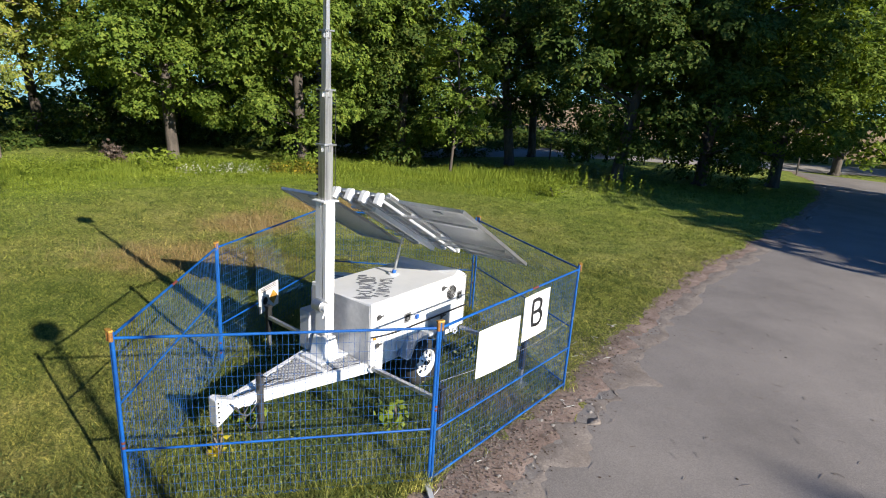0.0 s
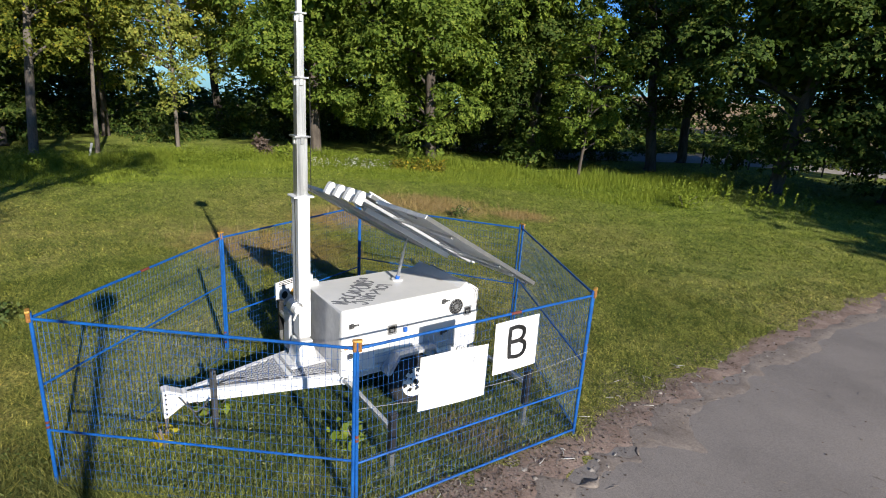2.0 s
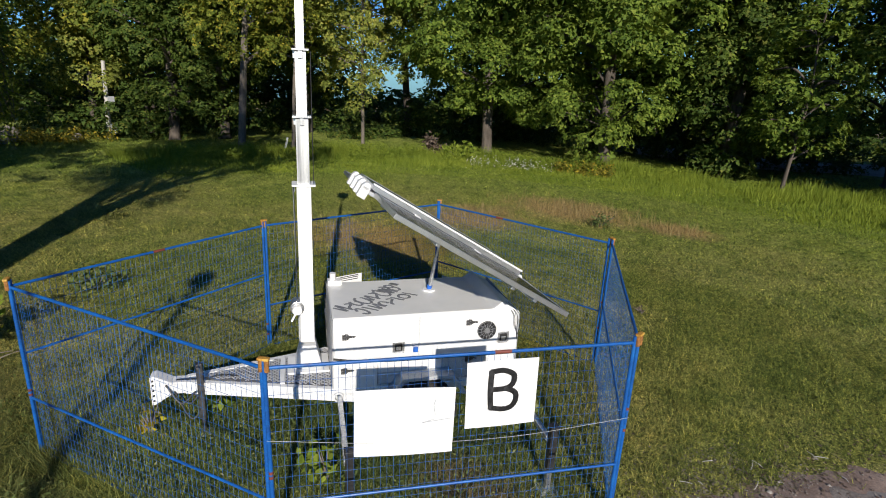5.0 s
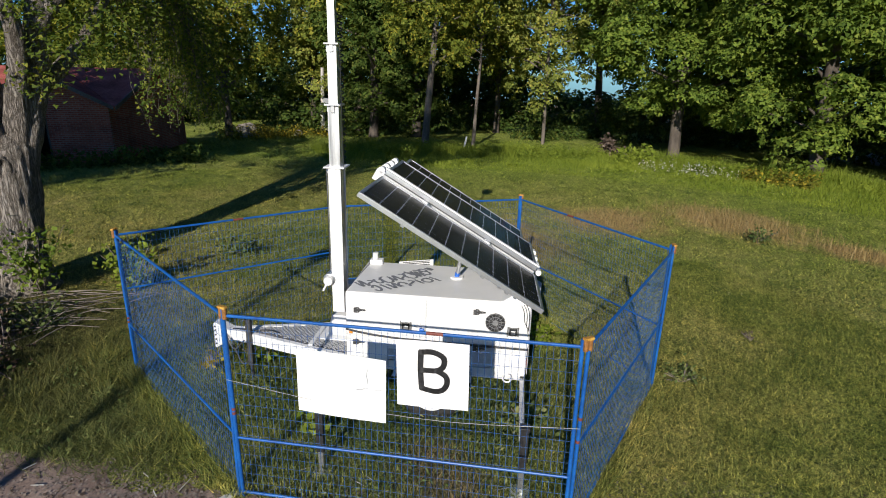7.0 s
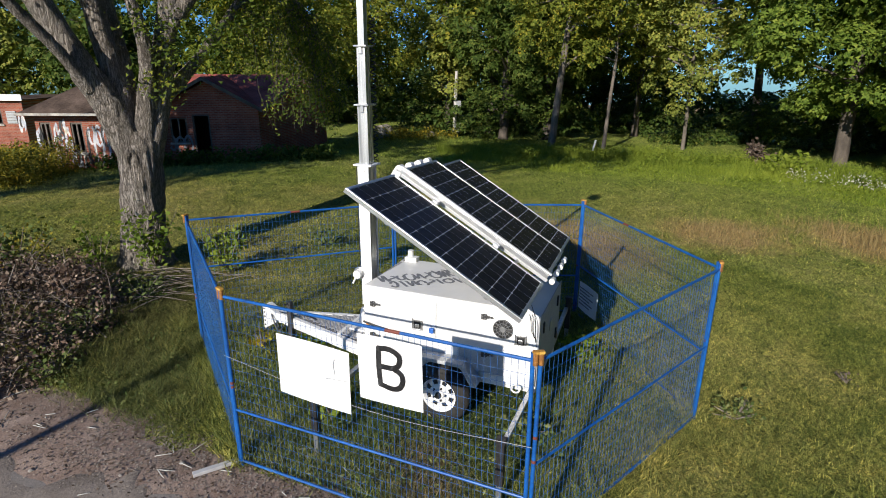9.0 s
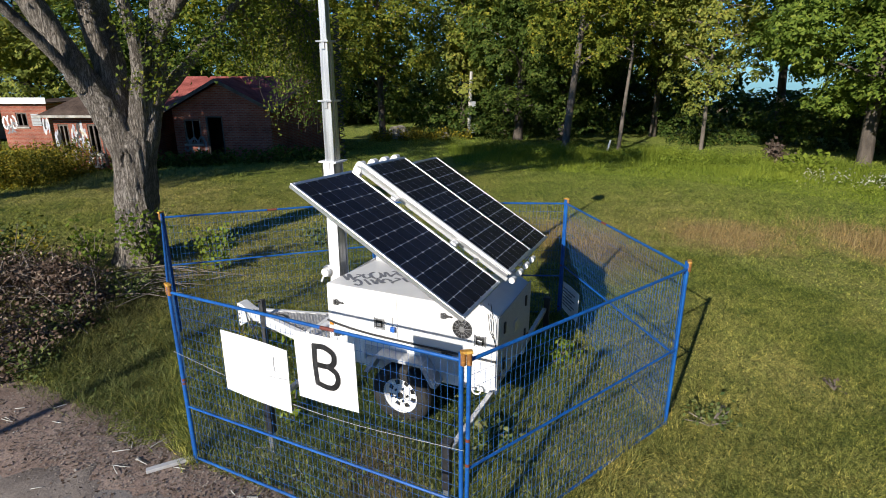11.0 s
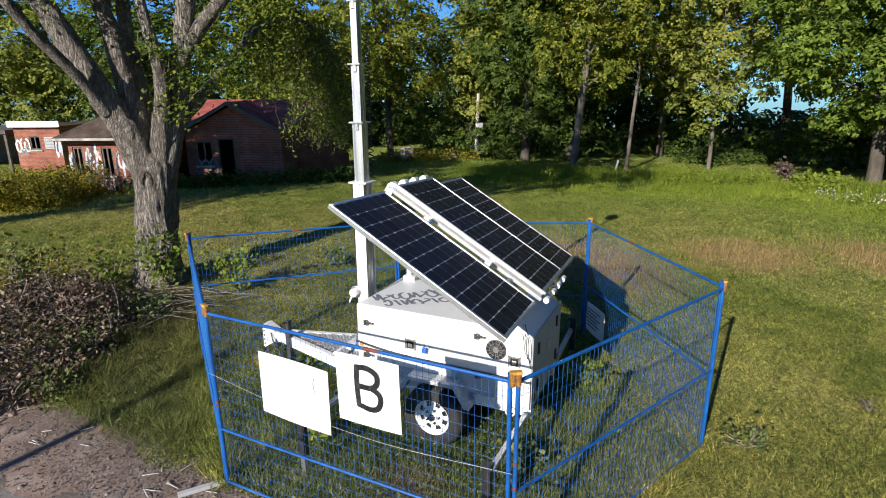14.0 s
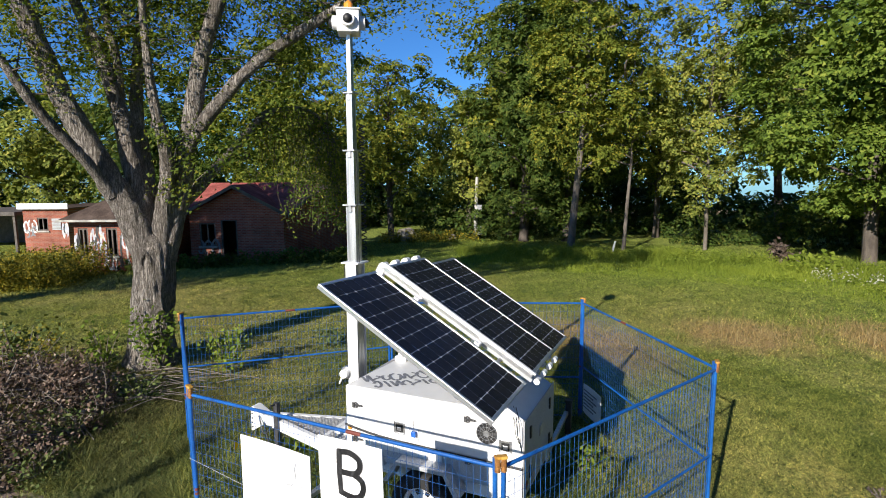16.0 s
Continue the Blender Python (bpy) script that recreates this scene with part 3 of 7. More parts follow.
def tree(name, x, y, height, crown_r, crown_base, leafmat, barkmat, seed, label, lobe=1.3, size=0.15, cover=1.5, trunk_r=0.22, lean=(0, 0), squash=1.0, limbs=16, group="trees of the wood", hollow=0.7, core=0, flat=0.62, per=15, skirt=-0.9):
    rng = np.random.default_rng(seed)
    z0 = float(gz(x, y))
    t = base(name, Matrix.Translation((x, y, z0 - 0.05)), label, "tree", group)
    top = height * 0.86
    cz = (crown_base + height) / 2
    rz = (height - crown_base) / 2
    bend = rng.normal(0, 0.25, 2)
    stem = [(0, 0, 0, trunk_r * 1.45), (0.02, 0, 0.35, trunk_r * 1.08), (lean[0] * 0.3 + bend[0] * 0.5, lean[1] * 0.3 + bend[1] * 0.5, top * 0.3, trunk_r * 0.88),
            (lean[0] * 0.65 + bend[0], lean[1] * 0.65 + bend[1], top * 0.62, trunk_r * 0.55), (lean[0], lean[1], top, trunk_r * 0.14)]
    V, F, C = crown_leaves((lean[0] * 0.7, lean[1] * 0.7, cz), (crown_r, crown_r * squash, rz), rng, lobe, size, cover, hollow, skirt, core=core, flat=flat, per=per)
    paths = [stem]
    sp = smooth_path(stem, 8)
    for c in C[rng.permutation(len(C))[:limbs]]:
        want = max(min(c[2] - 0.35 * np.hypot(c[0], c[1]), top * 0.9), crown_base * 0.6 + 0.4)
        s = sp[np.argmin(abs(sp[:, 2] - want))]
        q = (s[:3] + c) / 2 + rng.normal(0, 0.25, 3) + np.array([0, 0, 0.25])
        paths.append([(*s[:3], min(s[3] * 0.55, 0.11)), (*q, 0.05), (*c, 0.012)])
    tubes("trunk", paths, barkmat, t, 8, 0.09, seed)
    obj("crown", mesh_np("crown", V, F), leafmat, t)
    return t


def plant(x, y, height, crown, low, leaf, bark, label, **opt):
    """One tree of the wood, with a seed of its own."""
    PLANTED.append(label)
    return tree("tree", x, y, height, crown, low, leaf, bark, 99 + len(PLANTED), label, **opt)


PLANTED = []
NEAR = dict(lobe=1.4, size=0.14, cover=1.55, hollow=0.68, flat=0.58, core=5200, trunk_r=0.3, skirt=-0.97)
AIRY = dict(lobe=0.9, size=0.125, cover=1.6, hollow=0.45, flat=0.8, per=13, limbs=26, core=900)
BACK = dict(lobe=1.6, size=0.23, core=3000, trunk_r=0.3, per=12, skirt=-0.97)
SHADE = dict(lobe=1.7, size=0.36, core=2600, trunk_r=0.38, hollow=0.3, cover=2.3, per=9)
plant(-15.2, 31.0, 17, 6.1, 1.1, MAPLE, DARKBARK, "broad bright green maple with low boughs", **NEAR)
plant(-8.2, 31.6, 16, 5.5, 1.1, MAPLE, DARKBARK, "broad bright green maple at the edge of the lawn", **NEAR)
plant(-2.9, 34.0, 15, 3.3, 0.6, GREENLEAF, DARKBARK, "tall green maple standing back in the wood", **{**NEAR, "core": 2400})
plant(-22.8, 28.3, 17, 4.1, 2.3, OAKISH, PALEBARK, "pale yellow-green tree with airy foliage", trunk_r=0.12, **AIRY)
plant(-23.6, 20.2, 17, 3.2, 3.2, YELLOWISH, PALEBARK, "tall grey-trunked tree with yellow-green foliage", trunk_r=0.2, lean=(0.6, 0.5), **AIRY)
plant(-23.4, 23.4, 11.5, 2.2, 4.0, YELLOWISH, PALEBARK, "slender tree with bare lower branches", trunk_r=0.11, **{**AIRY, "cover": 0.9, "core": 60, "limbs": 46})
plant(0.2, 30.8, 8.0, 2.0, 0.9, MAPLE, DARKBARK, "young bright green tree with a slender trunk", lobe=0.6, size=0.12, trunk_r=0.08, core=60)
plant(3.9, 35.5, 14, 3.6, 1.6, DARKLEAF, DARKBARK, "dark leaning tree before the gravel track", lean=(-1.6, 0.4), **{**NEAR, "core": 1300})
plant(9.0, 29.6, 14, 5.0, 1.3, DARKLEAF, DARKBARK, "dense dark tree in deep shade", **{**NEAR, "core": 3400})
plant(13.6, 30.0, 13, 4.9, 0.8, GREENLEAF, DARKBARK, "dark tree with low spreading boughs", **{**NEAR, "core": 3400})
plant(18.2, 31.2, 14, 4.9, 1.0, MAPLE, DARKBARK, "full tree with low boughs beside the driveway", **{**NEAR, "core": 3400})
plant(27.5, 40.0, 14, 5.0, 1.5, MAPLE, DARKBARK, "green tree beyond the bend of the driveway", **BACK)
plant(6.0, 40.5, 15, 4.4, 2.6, DARKLEAF, DARKBARK, "dark tree standing deep in the wood", **BACK)
plant(-5.5, 42.0, 17, 5.2, 2.0, DARKLEAF, DARKBARK, "dark tree standing deep in the wood", **BACK)
plant(-13.0, 41.0, 18, 5.2, 2.0, DARKLEAF, DARKBARK, "dark tree standing deep in the wood", **BACK)
plant(-19.5, 41.5, 17, 4.6, 2.0, DARKLEAF, DARKBARK, "dark tree standing deep in the wood", **BACK)
plant(-29.2, 22.7, 17, 3.8, 0.8, GREENLEAF, DARKBARK, "full green tree behind the slender trunks", **{**NEAR, "core": 2400})
plant(-30.0, 19.9, 17, 3.6, 0.6, GREENLEAF, DARKBARK, "full dark green tree by the post", **{**NEAR, "core": 2400})
plant(-36.0, 25.5, 19, 4.6, 3.0, DARKLEAF, DARKBARK, "tall dark tree in the wood", **BACK)
plant(-34.0, 20.5, 17, 4.2, 3.0, YELLOWISH, DARKBARK, "tall tree turning yellow", **BACK)
plant(-34.4, 17.3, 10.5, 2.6, 1.6, OAKISH, DARKBARK, "greyish green tree behind the boulder", **{**AIRY, "size": 0.14, "lobe": 1.1})
plant(-33.1, 11.4, 12.5, 3.6, 2.2, YELLOWISH, DARKBARK, "yellow-green tree rising behind the brick house", **{**AIRY, "size": 0.14, "lobe": 1.1})
plant(-29.0, 7.2, 9.5, 3.0, 1.4, YELLOWISH, DARKBARK, "yellow-green tree overgrowing the brick house", **{**AIRY, "core": 300})
plant(-38.5, 4.0, 15, 4.6, 2.2, YELLOWISH, DARKBARK, "yellowing tree behind the brick house", **BACK)
plant(-40.0, -5.0, 10, 4.5, 2.0, DARKLEAF, DARKBARK, "green tree behind the low brick wing", **BACK)
plant(-46.0, -14.0, 11, 5.0, 1.5, OAKISH, DARKBARK, "green tree behind the flat-roofed block", **BACK)
plant(-29.7, 29.7, 13.0, 2.8, 2.2, YELLOWISH, DARKBARK, "yellowing tree between the taller trunks", **AIRY)
plant(-27.5, 38.0, 16, 4.6, 5.0, OAKISH, DARKBARK, "pale green tree at the back of the wood", **BACK)
# unseen trees, across the driveway and by the house, added to cast shade
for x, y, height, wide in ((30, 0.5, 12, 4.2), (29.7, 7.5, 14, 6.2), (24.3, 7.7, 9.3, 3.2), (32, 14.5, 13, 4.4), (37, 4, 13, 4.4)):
    plant(x, y, height, wide, 1.0, DARKLEAF, DARKBARK, "large unseen tree across the driveway, placed for its shade", **{**SHADE, "core": 5200})
# Out of view; its high crown only darkens the trees beyond the lawn.
plant(26.7, 13.1, 22, 2.6, 10, DARKLEAF, DARKBARK, "tall narrow unseen tree, added to darken the wood's edge", **{**SHADE, "core": 3500})
plant(25.6, 14.6, 15, 4.4, 1.2, DARKLEAF, DARKBARK, "large unseen tree at the bend of the driveway, placed for its shade", **{**SHADE, "size": 0.24, "core": 6000})
plant(27.5, 23.5, 8.5, 4.4, 1.2, DARKLEAF, DARKBARK, "large unseen tree at the bend of the driveway, placed for its shade", **SHADE)
# Unseen; placed sunward of the house to shade its front.
plant(-11.6, -5.6, 13, 3.8, 4.2, OAKISH, DARKBARK, "unseen green tree, added to shade the brick house", **{**SHADE, "size": 0.28, "core": 3000})
# Never in view; its top throws the soft dark streak on the asphalt.
plant(38.5, -28, 22.4, 0.45, 15, DARKLEAF, DARKBARK, "tall slender unseen tree, added to cast the streak on the driveway", lobe=0.4, size=0.2, cover=0.8)
# Second unseen blocker, further off, for the gable's shade.
plant(-4.4, -13.0, 16.5, 3.4, 6.3, DARKLEAF, DARKBARK, "tall unseen tree, added to shade the brick house", **{**SHADE, "size": 0.3, "core": 6000})


def far_woods():
    """The dense wood that closes the view behind the single trees."""
    rng = np.random.default_rng(9)
    VF = []
    for a in np.linspace(-75, 150, 46):
        d = rng.uniform(52, 66)
        x, y = -3 - d * math.sin(radians(a)), 10 + d * math.cos(radians(a))
        h = rng.uniform(12, 18)
        if 38 < a < 50 or -11 < a < -5:
            h = 3.4
        V, F, _ = crown_leaves((x, y, float(gz(x, y)) + h * 0.45), (4.5, 4.5, h * 0.55), rng, 1.9, 0.48, 1.5, 0.7, -0.99, core=700, per=8)
        VF.append((V, F))
    V, F = joined(VF)
    tagged(obj("far_woods", mesh_np("far_woods", V, F), DARKLEAF), "dense green woodland closing the view", "woodland", kind="stuff")


far_woods()


def undergrowth():
    """Dark shrubs and saplings under the trees, which close the view at eye level."""
    rng = np.random.default_rng(19)
    VF = []
    for a in np.linspace(-28, 118, 74):
        d = rng.uniform(31, 37) + (6 if a < -8 else 0)
        x, y = -2 - d * math.sin(radians(a)), 9 + d * math.cos(radians(a))
        if x < -20 and y < 14:
            x -= 9
        h = rng.uniform(1.5, 3.6)
        if 43 < a < 50 or a < -5:
            h = rng.uniform(0.4, 1.0)
        V, F, _ = crown_leaves((x, y, float(gz(x, y)) + h * 0.42), (1.7, 1.7, h * 0.6), rng, 0.8, 0.17, 1.0, 0.4, per=8)
        VF.append((V, F))
    for a in np.linspace(-26, 112, 44):
        d = rng.uniform(42, 47)
        x, y = -2 - d * math.sin(radians(a)), 9 + d * math.cos(radians(a))
        h = rng.uniform(4.5, 7.5)
        if 38 < a < 50 or a < -4:
            h = 1.0
        V, F, _ = crown_leaves((x, y, float(gz(x, y)) + h * 0.42), (2.4, 2.4, h * 0.6), rng, 1.2, 0.28, 1.6, 0.6, -0.99, core=500, per=9)
        VF.append((V, F))
    V, F = joined(VF)
    tagged(obj("undergrowth", mesh_np("undergrowth", V, F), DARKLEAF), "dark tangled undergrowth beneath the trees", "undergrowth", kind="stuff")


undergrowth()


def big_tree():
    """The old many-stemmed tree beside the fence."""
    t = base("tree", Matrix.Translation((-6.68, 3.06, 0)), "old many-stemmed tree with thick grey furrowed bark", "tree", "")
    o = np.array([-6.6, 2.85, 0])
    rng = np.random.default_rng(5)

    def lim(*pts):
        return [(x - o[0], y - o[1], z, r) for x, y, z, r in pts]
    trunk = lim((-6.52, 2.78, -0.1, 0.56), (-6.53, 2.78, 0.25, 0.45), (-6.55, 2.81, 1.0, 0.37), (-6.58, 2.86, 1.7, 0.37), (-6.62, 2.92, 2.3, 0.36), (-6.64, 2.95, 2.6, 0.22), (-6.66, 2.95, 2.75, 0.05))
    limbs = []
    limbs.append(lim((-6.56, 2.82, 1.5, 0.22), (-6.56, 2.76, 2.3, 0.28), (-6.5, 2.5, 3.1, 0.25), (-6.39, 2.16, 3.9, 0.21), (-6.25, 1.68, 5.09, 0.18), (-6.12, 1.26, 6.48, 0.15), (-5.9, 0.8, 8.2, 0.09), (-5.8, 0.5, 9.6, 0.03)))
    limbs.append(lim((-6.3, 2.35, 3.3, 0.11), (-5.96, 2.1, 3.9, 0.09), (-5.5, 1.7, 4.6, 0.085), (-5.1, 1.35, 5.4, 0.07), (-4.6, 0.8, 6.6, 0.03)))
    limbs.append(lim((-6.6, 2.82, 1.7, 0.22), (-6.7, 2.8, 2.5, 0.24), (-6.78, 2.62, 3.7, 0.19), (-6.8, 2.5, 4.6, 0.165), (-6.83, 2.2, 5.8, 0.12), (-6.95, 1.75, 7.0, 0.09), (-7.1, 1.2, 8.8, 0.03)))
    limbs.append(lim((-6.82, 2.45, 4.8, 0.10), (-6.9, 2.42, 5.8, 0.085), (-7.0, 2.2, 7.0, 0.05), (-7.1, 2.1, 8.3, 0.02)))
    limbs.append(lim((-6.66, 2.85, 1.7, 0.22), (-6.85, 2.83, 2.6, 0.23), (-7.1, 2.72, 3.8, 0.17), (-7.3, 2.6, 5.0, 0.13), (-7.6, 2.8, 7.2, 0.10), (-7.9, 3.0, 9.2, 0.03)))
    limbs.append(lim((-6.56, 2.92, 1.7, 0.2), (-6.56, 3.08, 2.6, 0.2), (-6.45, 3.25, 3.5, 0.14), (-6.3, 3.3, 4.2, 0.12), (-6.25, 3.15, 5.2, 0.08), (-6.2, 3.1, 6.8, 0.05), (-6.2, 3.1, 8.2, 0.02)))
    limbs.append(lim((-6.6, 2.9, 1.5, 0.22), (-6.68, 3.12, 2.4, 0.26), (-6.72, 3.45, 3.5, 0.2), (-6.6, 3.7, 4.6, 0.17), (-6.4, 4.0, 5.8, 0.15), (-6.2, 4.4, 6.9, 0.12), (-6.0, 4.9, 8.6, 0.04)))
    limbs.append(lim((-6.6, 3.68, 4.3, 0.13), (-6.5, 4.1, 4.85, 0.125), (-6.2, 5.0, 5.75, 0.11), (-5.8, 6.2, 6.5, 0.09), (-5.4, 7.3, 7.1, 0.06), (-5.0, 8.6, 7.5, 0.02)))
    drooping = lim((-7.0, 3.3, 3.0, 0.14), (-7.52, 4.14, 3.98, 0.10), (-8.52, 4.45, 4.51, 0.09), (-9.52, 4.83, 5.13, 0.08), (-10.4, 5.26, 5.38, 0.065), (-11.4, 5.83, 5.5, 0.05), (-12.5, 6.4, 5.2, 0.035), (-13.4, 6.7, 4.3, 0.02), (-13.6, 6.7, 3.2, 0.008))
    limbs.append(drooping)
    twigs = []
    ends = []
    for L in limbs[:-1]:
        P = smooth_path(L, 8)
        for s in P[len(P) // 3:]:
            for _ in range(2):
                d = rng.normal(0, 1, 3)
                d[2] = abs(d[2]) * 0.5 - 0.1
                d = d / np.linalg.norm(d) * rng.uniform(0.5, 1.3)
                if s[2] < 5.5 + rng.uniform(-0.8, 0.8):
                    continue
                if s[2] < 7.4:
                    d[0] = -abs(d[0]) + 0.15
                e = s[:3] + d
                twigs.append([(*s[:3], min(0.016, s[3] * 0.3)), (*(s[:3] + d * 0.5 + rng.normal(0, 0.08, 3)), 0.008), (*e, 0.003)])
                ends += [e, s[:3] + d * 0.6]
    VF = [tube_arrays(smooth_path(trunk, 16), 64, 0, rng)] + [tube_arrays(smooth_path(p, 14), 26, 0, rng) for p in limbs]
    grooved = []
    for (V, F), P in zip(VF, [smooth_path(trunk, 16)] + [smooth_path(p, 14) for p in limbs]):
        n = len(V) // len(P)
        axis = np.repeat(P[:, :3], n, 0)
        rad = np.repeat(P[:, 3], n)
        out = (V - axis) / (np.linalg.norm(V - axis, axis=1)[:, None] + 1e-9)
        deep = np.array([noise.noise(Vector((v[0] * 17, v[1] * 17, v[2] * 2.6))) * 0.85 + noise.noise(Vector((v[0] * 4, v[1] * 4, v[2] * 1.1 + 7))) for v in V])
        grooved.append((V + out * (deep * np.minimum(rad * 0.16, 0.055))[:, None], F))
    V, F = joined(grooved)
    obj("trunk", mesh_np("trunk", V, F, True), BARK, t)
    rim = [(0.372 + 0.01 * math.sin(a), -0.01 + 0.075 * math.cos(a), 2.03 + 0.19 * math.sin(a), 0.05 + 0.012 * math.cos(3 * a)) for a in np.linspace(0, 2 * math.pi, 13)]
    tubes("knot_rim", [rim], BARK, t, 10, 0.08, 4, "swollen bark round a cavity")
    # A solid lump whose near-black colour paints the hollow's shade.
    bm = bmesh.new()
    bmesh.ops.create_icosphere(bm, subdivisions=2, radius=1, matrix=Matrix.Translation((0.35, -0.01, 2.03)) @ Matrix.Diagonal((0.055, 0.06, 0.17, 1)))
    part("cavity", bm, VOID, t, "hollow in the trunk, its darkness painted on a solid lump", True)
    strands = []
    P = smooth_path(drooping, 10)
    for s in P[len(P) // 4:]:
        far = s[0] < -5.2
        for _ in range(5 if far else 2):
            foot = s[:3] + rng.normal(0, 0.45, 3) * np.array([1, 1, 0.4])
            drop = rng.uniform(0.6, max(0.8, foot[2] - (1.7 if far else 3.3)))
            end = foot + np.array([rng.normal(0, 0.35), rng.normal(0, 0.35), -drop])
            twigs.append([(*s[:3], 0.010), (*((foot + end) / 2 + rng.normal(0, 0.08, 3)), 0.006), (*end, 0.003)])
            f = rng.uniform(0, 1, (int(20 * drop) + 8, 1))
            strands.append(foot * (1 - f) + end * f + rng.normal(0, 0.13, (len(f), 3)))
    V, F = joined([tube_arrays(smooth_path(p, 3), 5, 0, rng) for p in twigs])
    tagged(obj("branch_spray", mesh_np("branch_spray", V, F, True), DARKBARK, t), kind="stuff")
    low = np.array([(-6.1, 3.6, 3.4), (-6.0, 3.9, 3.9), (-6.3, 4.1, 4.3), (-5.9, 3.5, 4.4), (-6.2, 4.6, 4.2), (-6.2, 4.4, 3.9), (-6.9, 4.9, 4.4), (-7.4, 5.3, 4.6), (-7.8, 5.6, 4.9), (-5.2, 8.4, 6.4), (-5.0, 9.0, 6.7), (-5.3, 8.0, 6.9), (-5.1, 8.8, 6.2), (-5.2, 7.4, 6.4), (-6.3, 5.4, 5.2), (-6.0, 6.2, 5.9), (-5.8, 6.6, 5.6)]) - o
    E = np.vstack([np.array(ends), np.repeat(low + np.array([0, -0.1, 0]), 4, 0)])
    off = rng.normal(0, 1, (len(E), 46, 3)) * np.array([0.21, 0.21, 0.17])
    C = (E[:, None, :] + off).reshape(-1, 3)
    C = C[(C[:, 2] > 2.6)]
    H = np.vstack(strands)
    VF = [leaf_tris(C, 0.052, np.tile([0.2, -0.2, 0.8], (len(C), 1)), rng), leaf_tris(H, 0.062, np.tile([0.5, -0.2, 0.5], (len(H), 1)), rng)]
    V, F, _ = crown_leaves((-1.9, 1.0, 9.9), (7.2, 5.4, 3.2), rng, 0.75, 0.08, 1.5, 0.1, per=9, core=2200)
    keep = V.reshape(-1, 3, 3)[:, :, 2].min(1) > 6.6
    V4 = V.reshape(-1, 3, 3)[keep]
    VF.append((V4.reshape(-1, 3), np.arange(len(V4) * 3).reshape(-1, 3)))
    V, F, _ = crown_leaves((-3.6, 0.4, 7.0), (2.6, 5.2, 2.4), rng, 0.7, 0.07, 0.6, 0.1, per=9)
    VF.append((V, F))
    V, F = joined(VF)
    obj("crown", mesh_np("crown", V, F), OLDLEAF, t)


big_tree()


# ---- trailer ----
TR = pose(-0.706, 6.501, 0.04, 0, 0, 52.2)     # local x runs to the tail, y to the far side
trailer = base("solar_trailer", TR, "white surveillance trailer with a telescopic mast and tilted solar panels", "trailer")

bm = bmesh.new()
prism(bm, [(-0.11, 0.87), (1.86, 0.87), (1.86, 1.345), (1.66, 1.465), (1.56, 1.39), (-0.11, 1.385)], 0.0, 1.17)
for v in bm.verts:
    if v.co.y > 0.1 and v.co.z > 1.3:
        v.co.z -= 0.065
body = part("body", bevelled(bm, 0.018), WHITE, trailer)
part("front_panel", boxes((-0.119, -0.1115, 0.03, 1.14, 0.58, 1.35)), GALVPALE, trailer, "bare aluminium front panel")
part("control_box", boxes((-0.44, -0.26, 0.80, 0.98, 0.60, 1.14), bevel=0.008), GREY_AND_SHADED, trailer, "grey steel control box")
part("front_skirt", boxes((-0.11, 0.34, 0.01, 1.16, 0.55, 0.868)), WHITE, trailer)
part("rear_cabinet", boxes((1.52, 1.85, 0.01, 1.16, 0.55, 0.868)), WHITE, trailer)
part("side_strip", boxes((0.342, 1.02, 0.01, 0.04, 0.74, 0.868)), WHITE, trailer)
# The grey stands in for shade under the body's overhang.
part("recessed_panel", boxes((0.342, 1.518, 0.022, 1.14, 0.60, 0.866)), GREY_AND_SHADED, trailer)
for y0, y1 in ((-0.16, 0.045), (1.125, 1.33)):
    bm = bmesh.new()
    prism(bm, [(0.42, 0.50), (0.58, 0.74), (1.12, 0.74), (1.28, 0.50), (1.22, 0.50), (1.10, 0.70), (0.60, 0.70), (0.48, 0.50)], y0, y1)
    part("fender", bevelled(bm, 0.006), GREY_AND_SHADED, trailer)


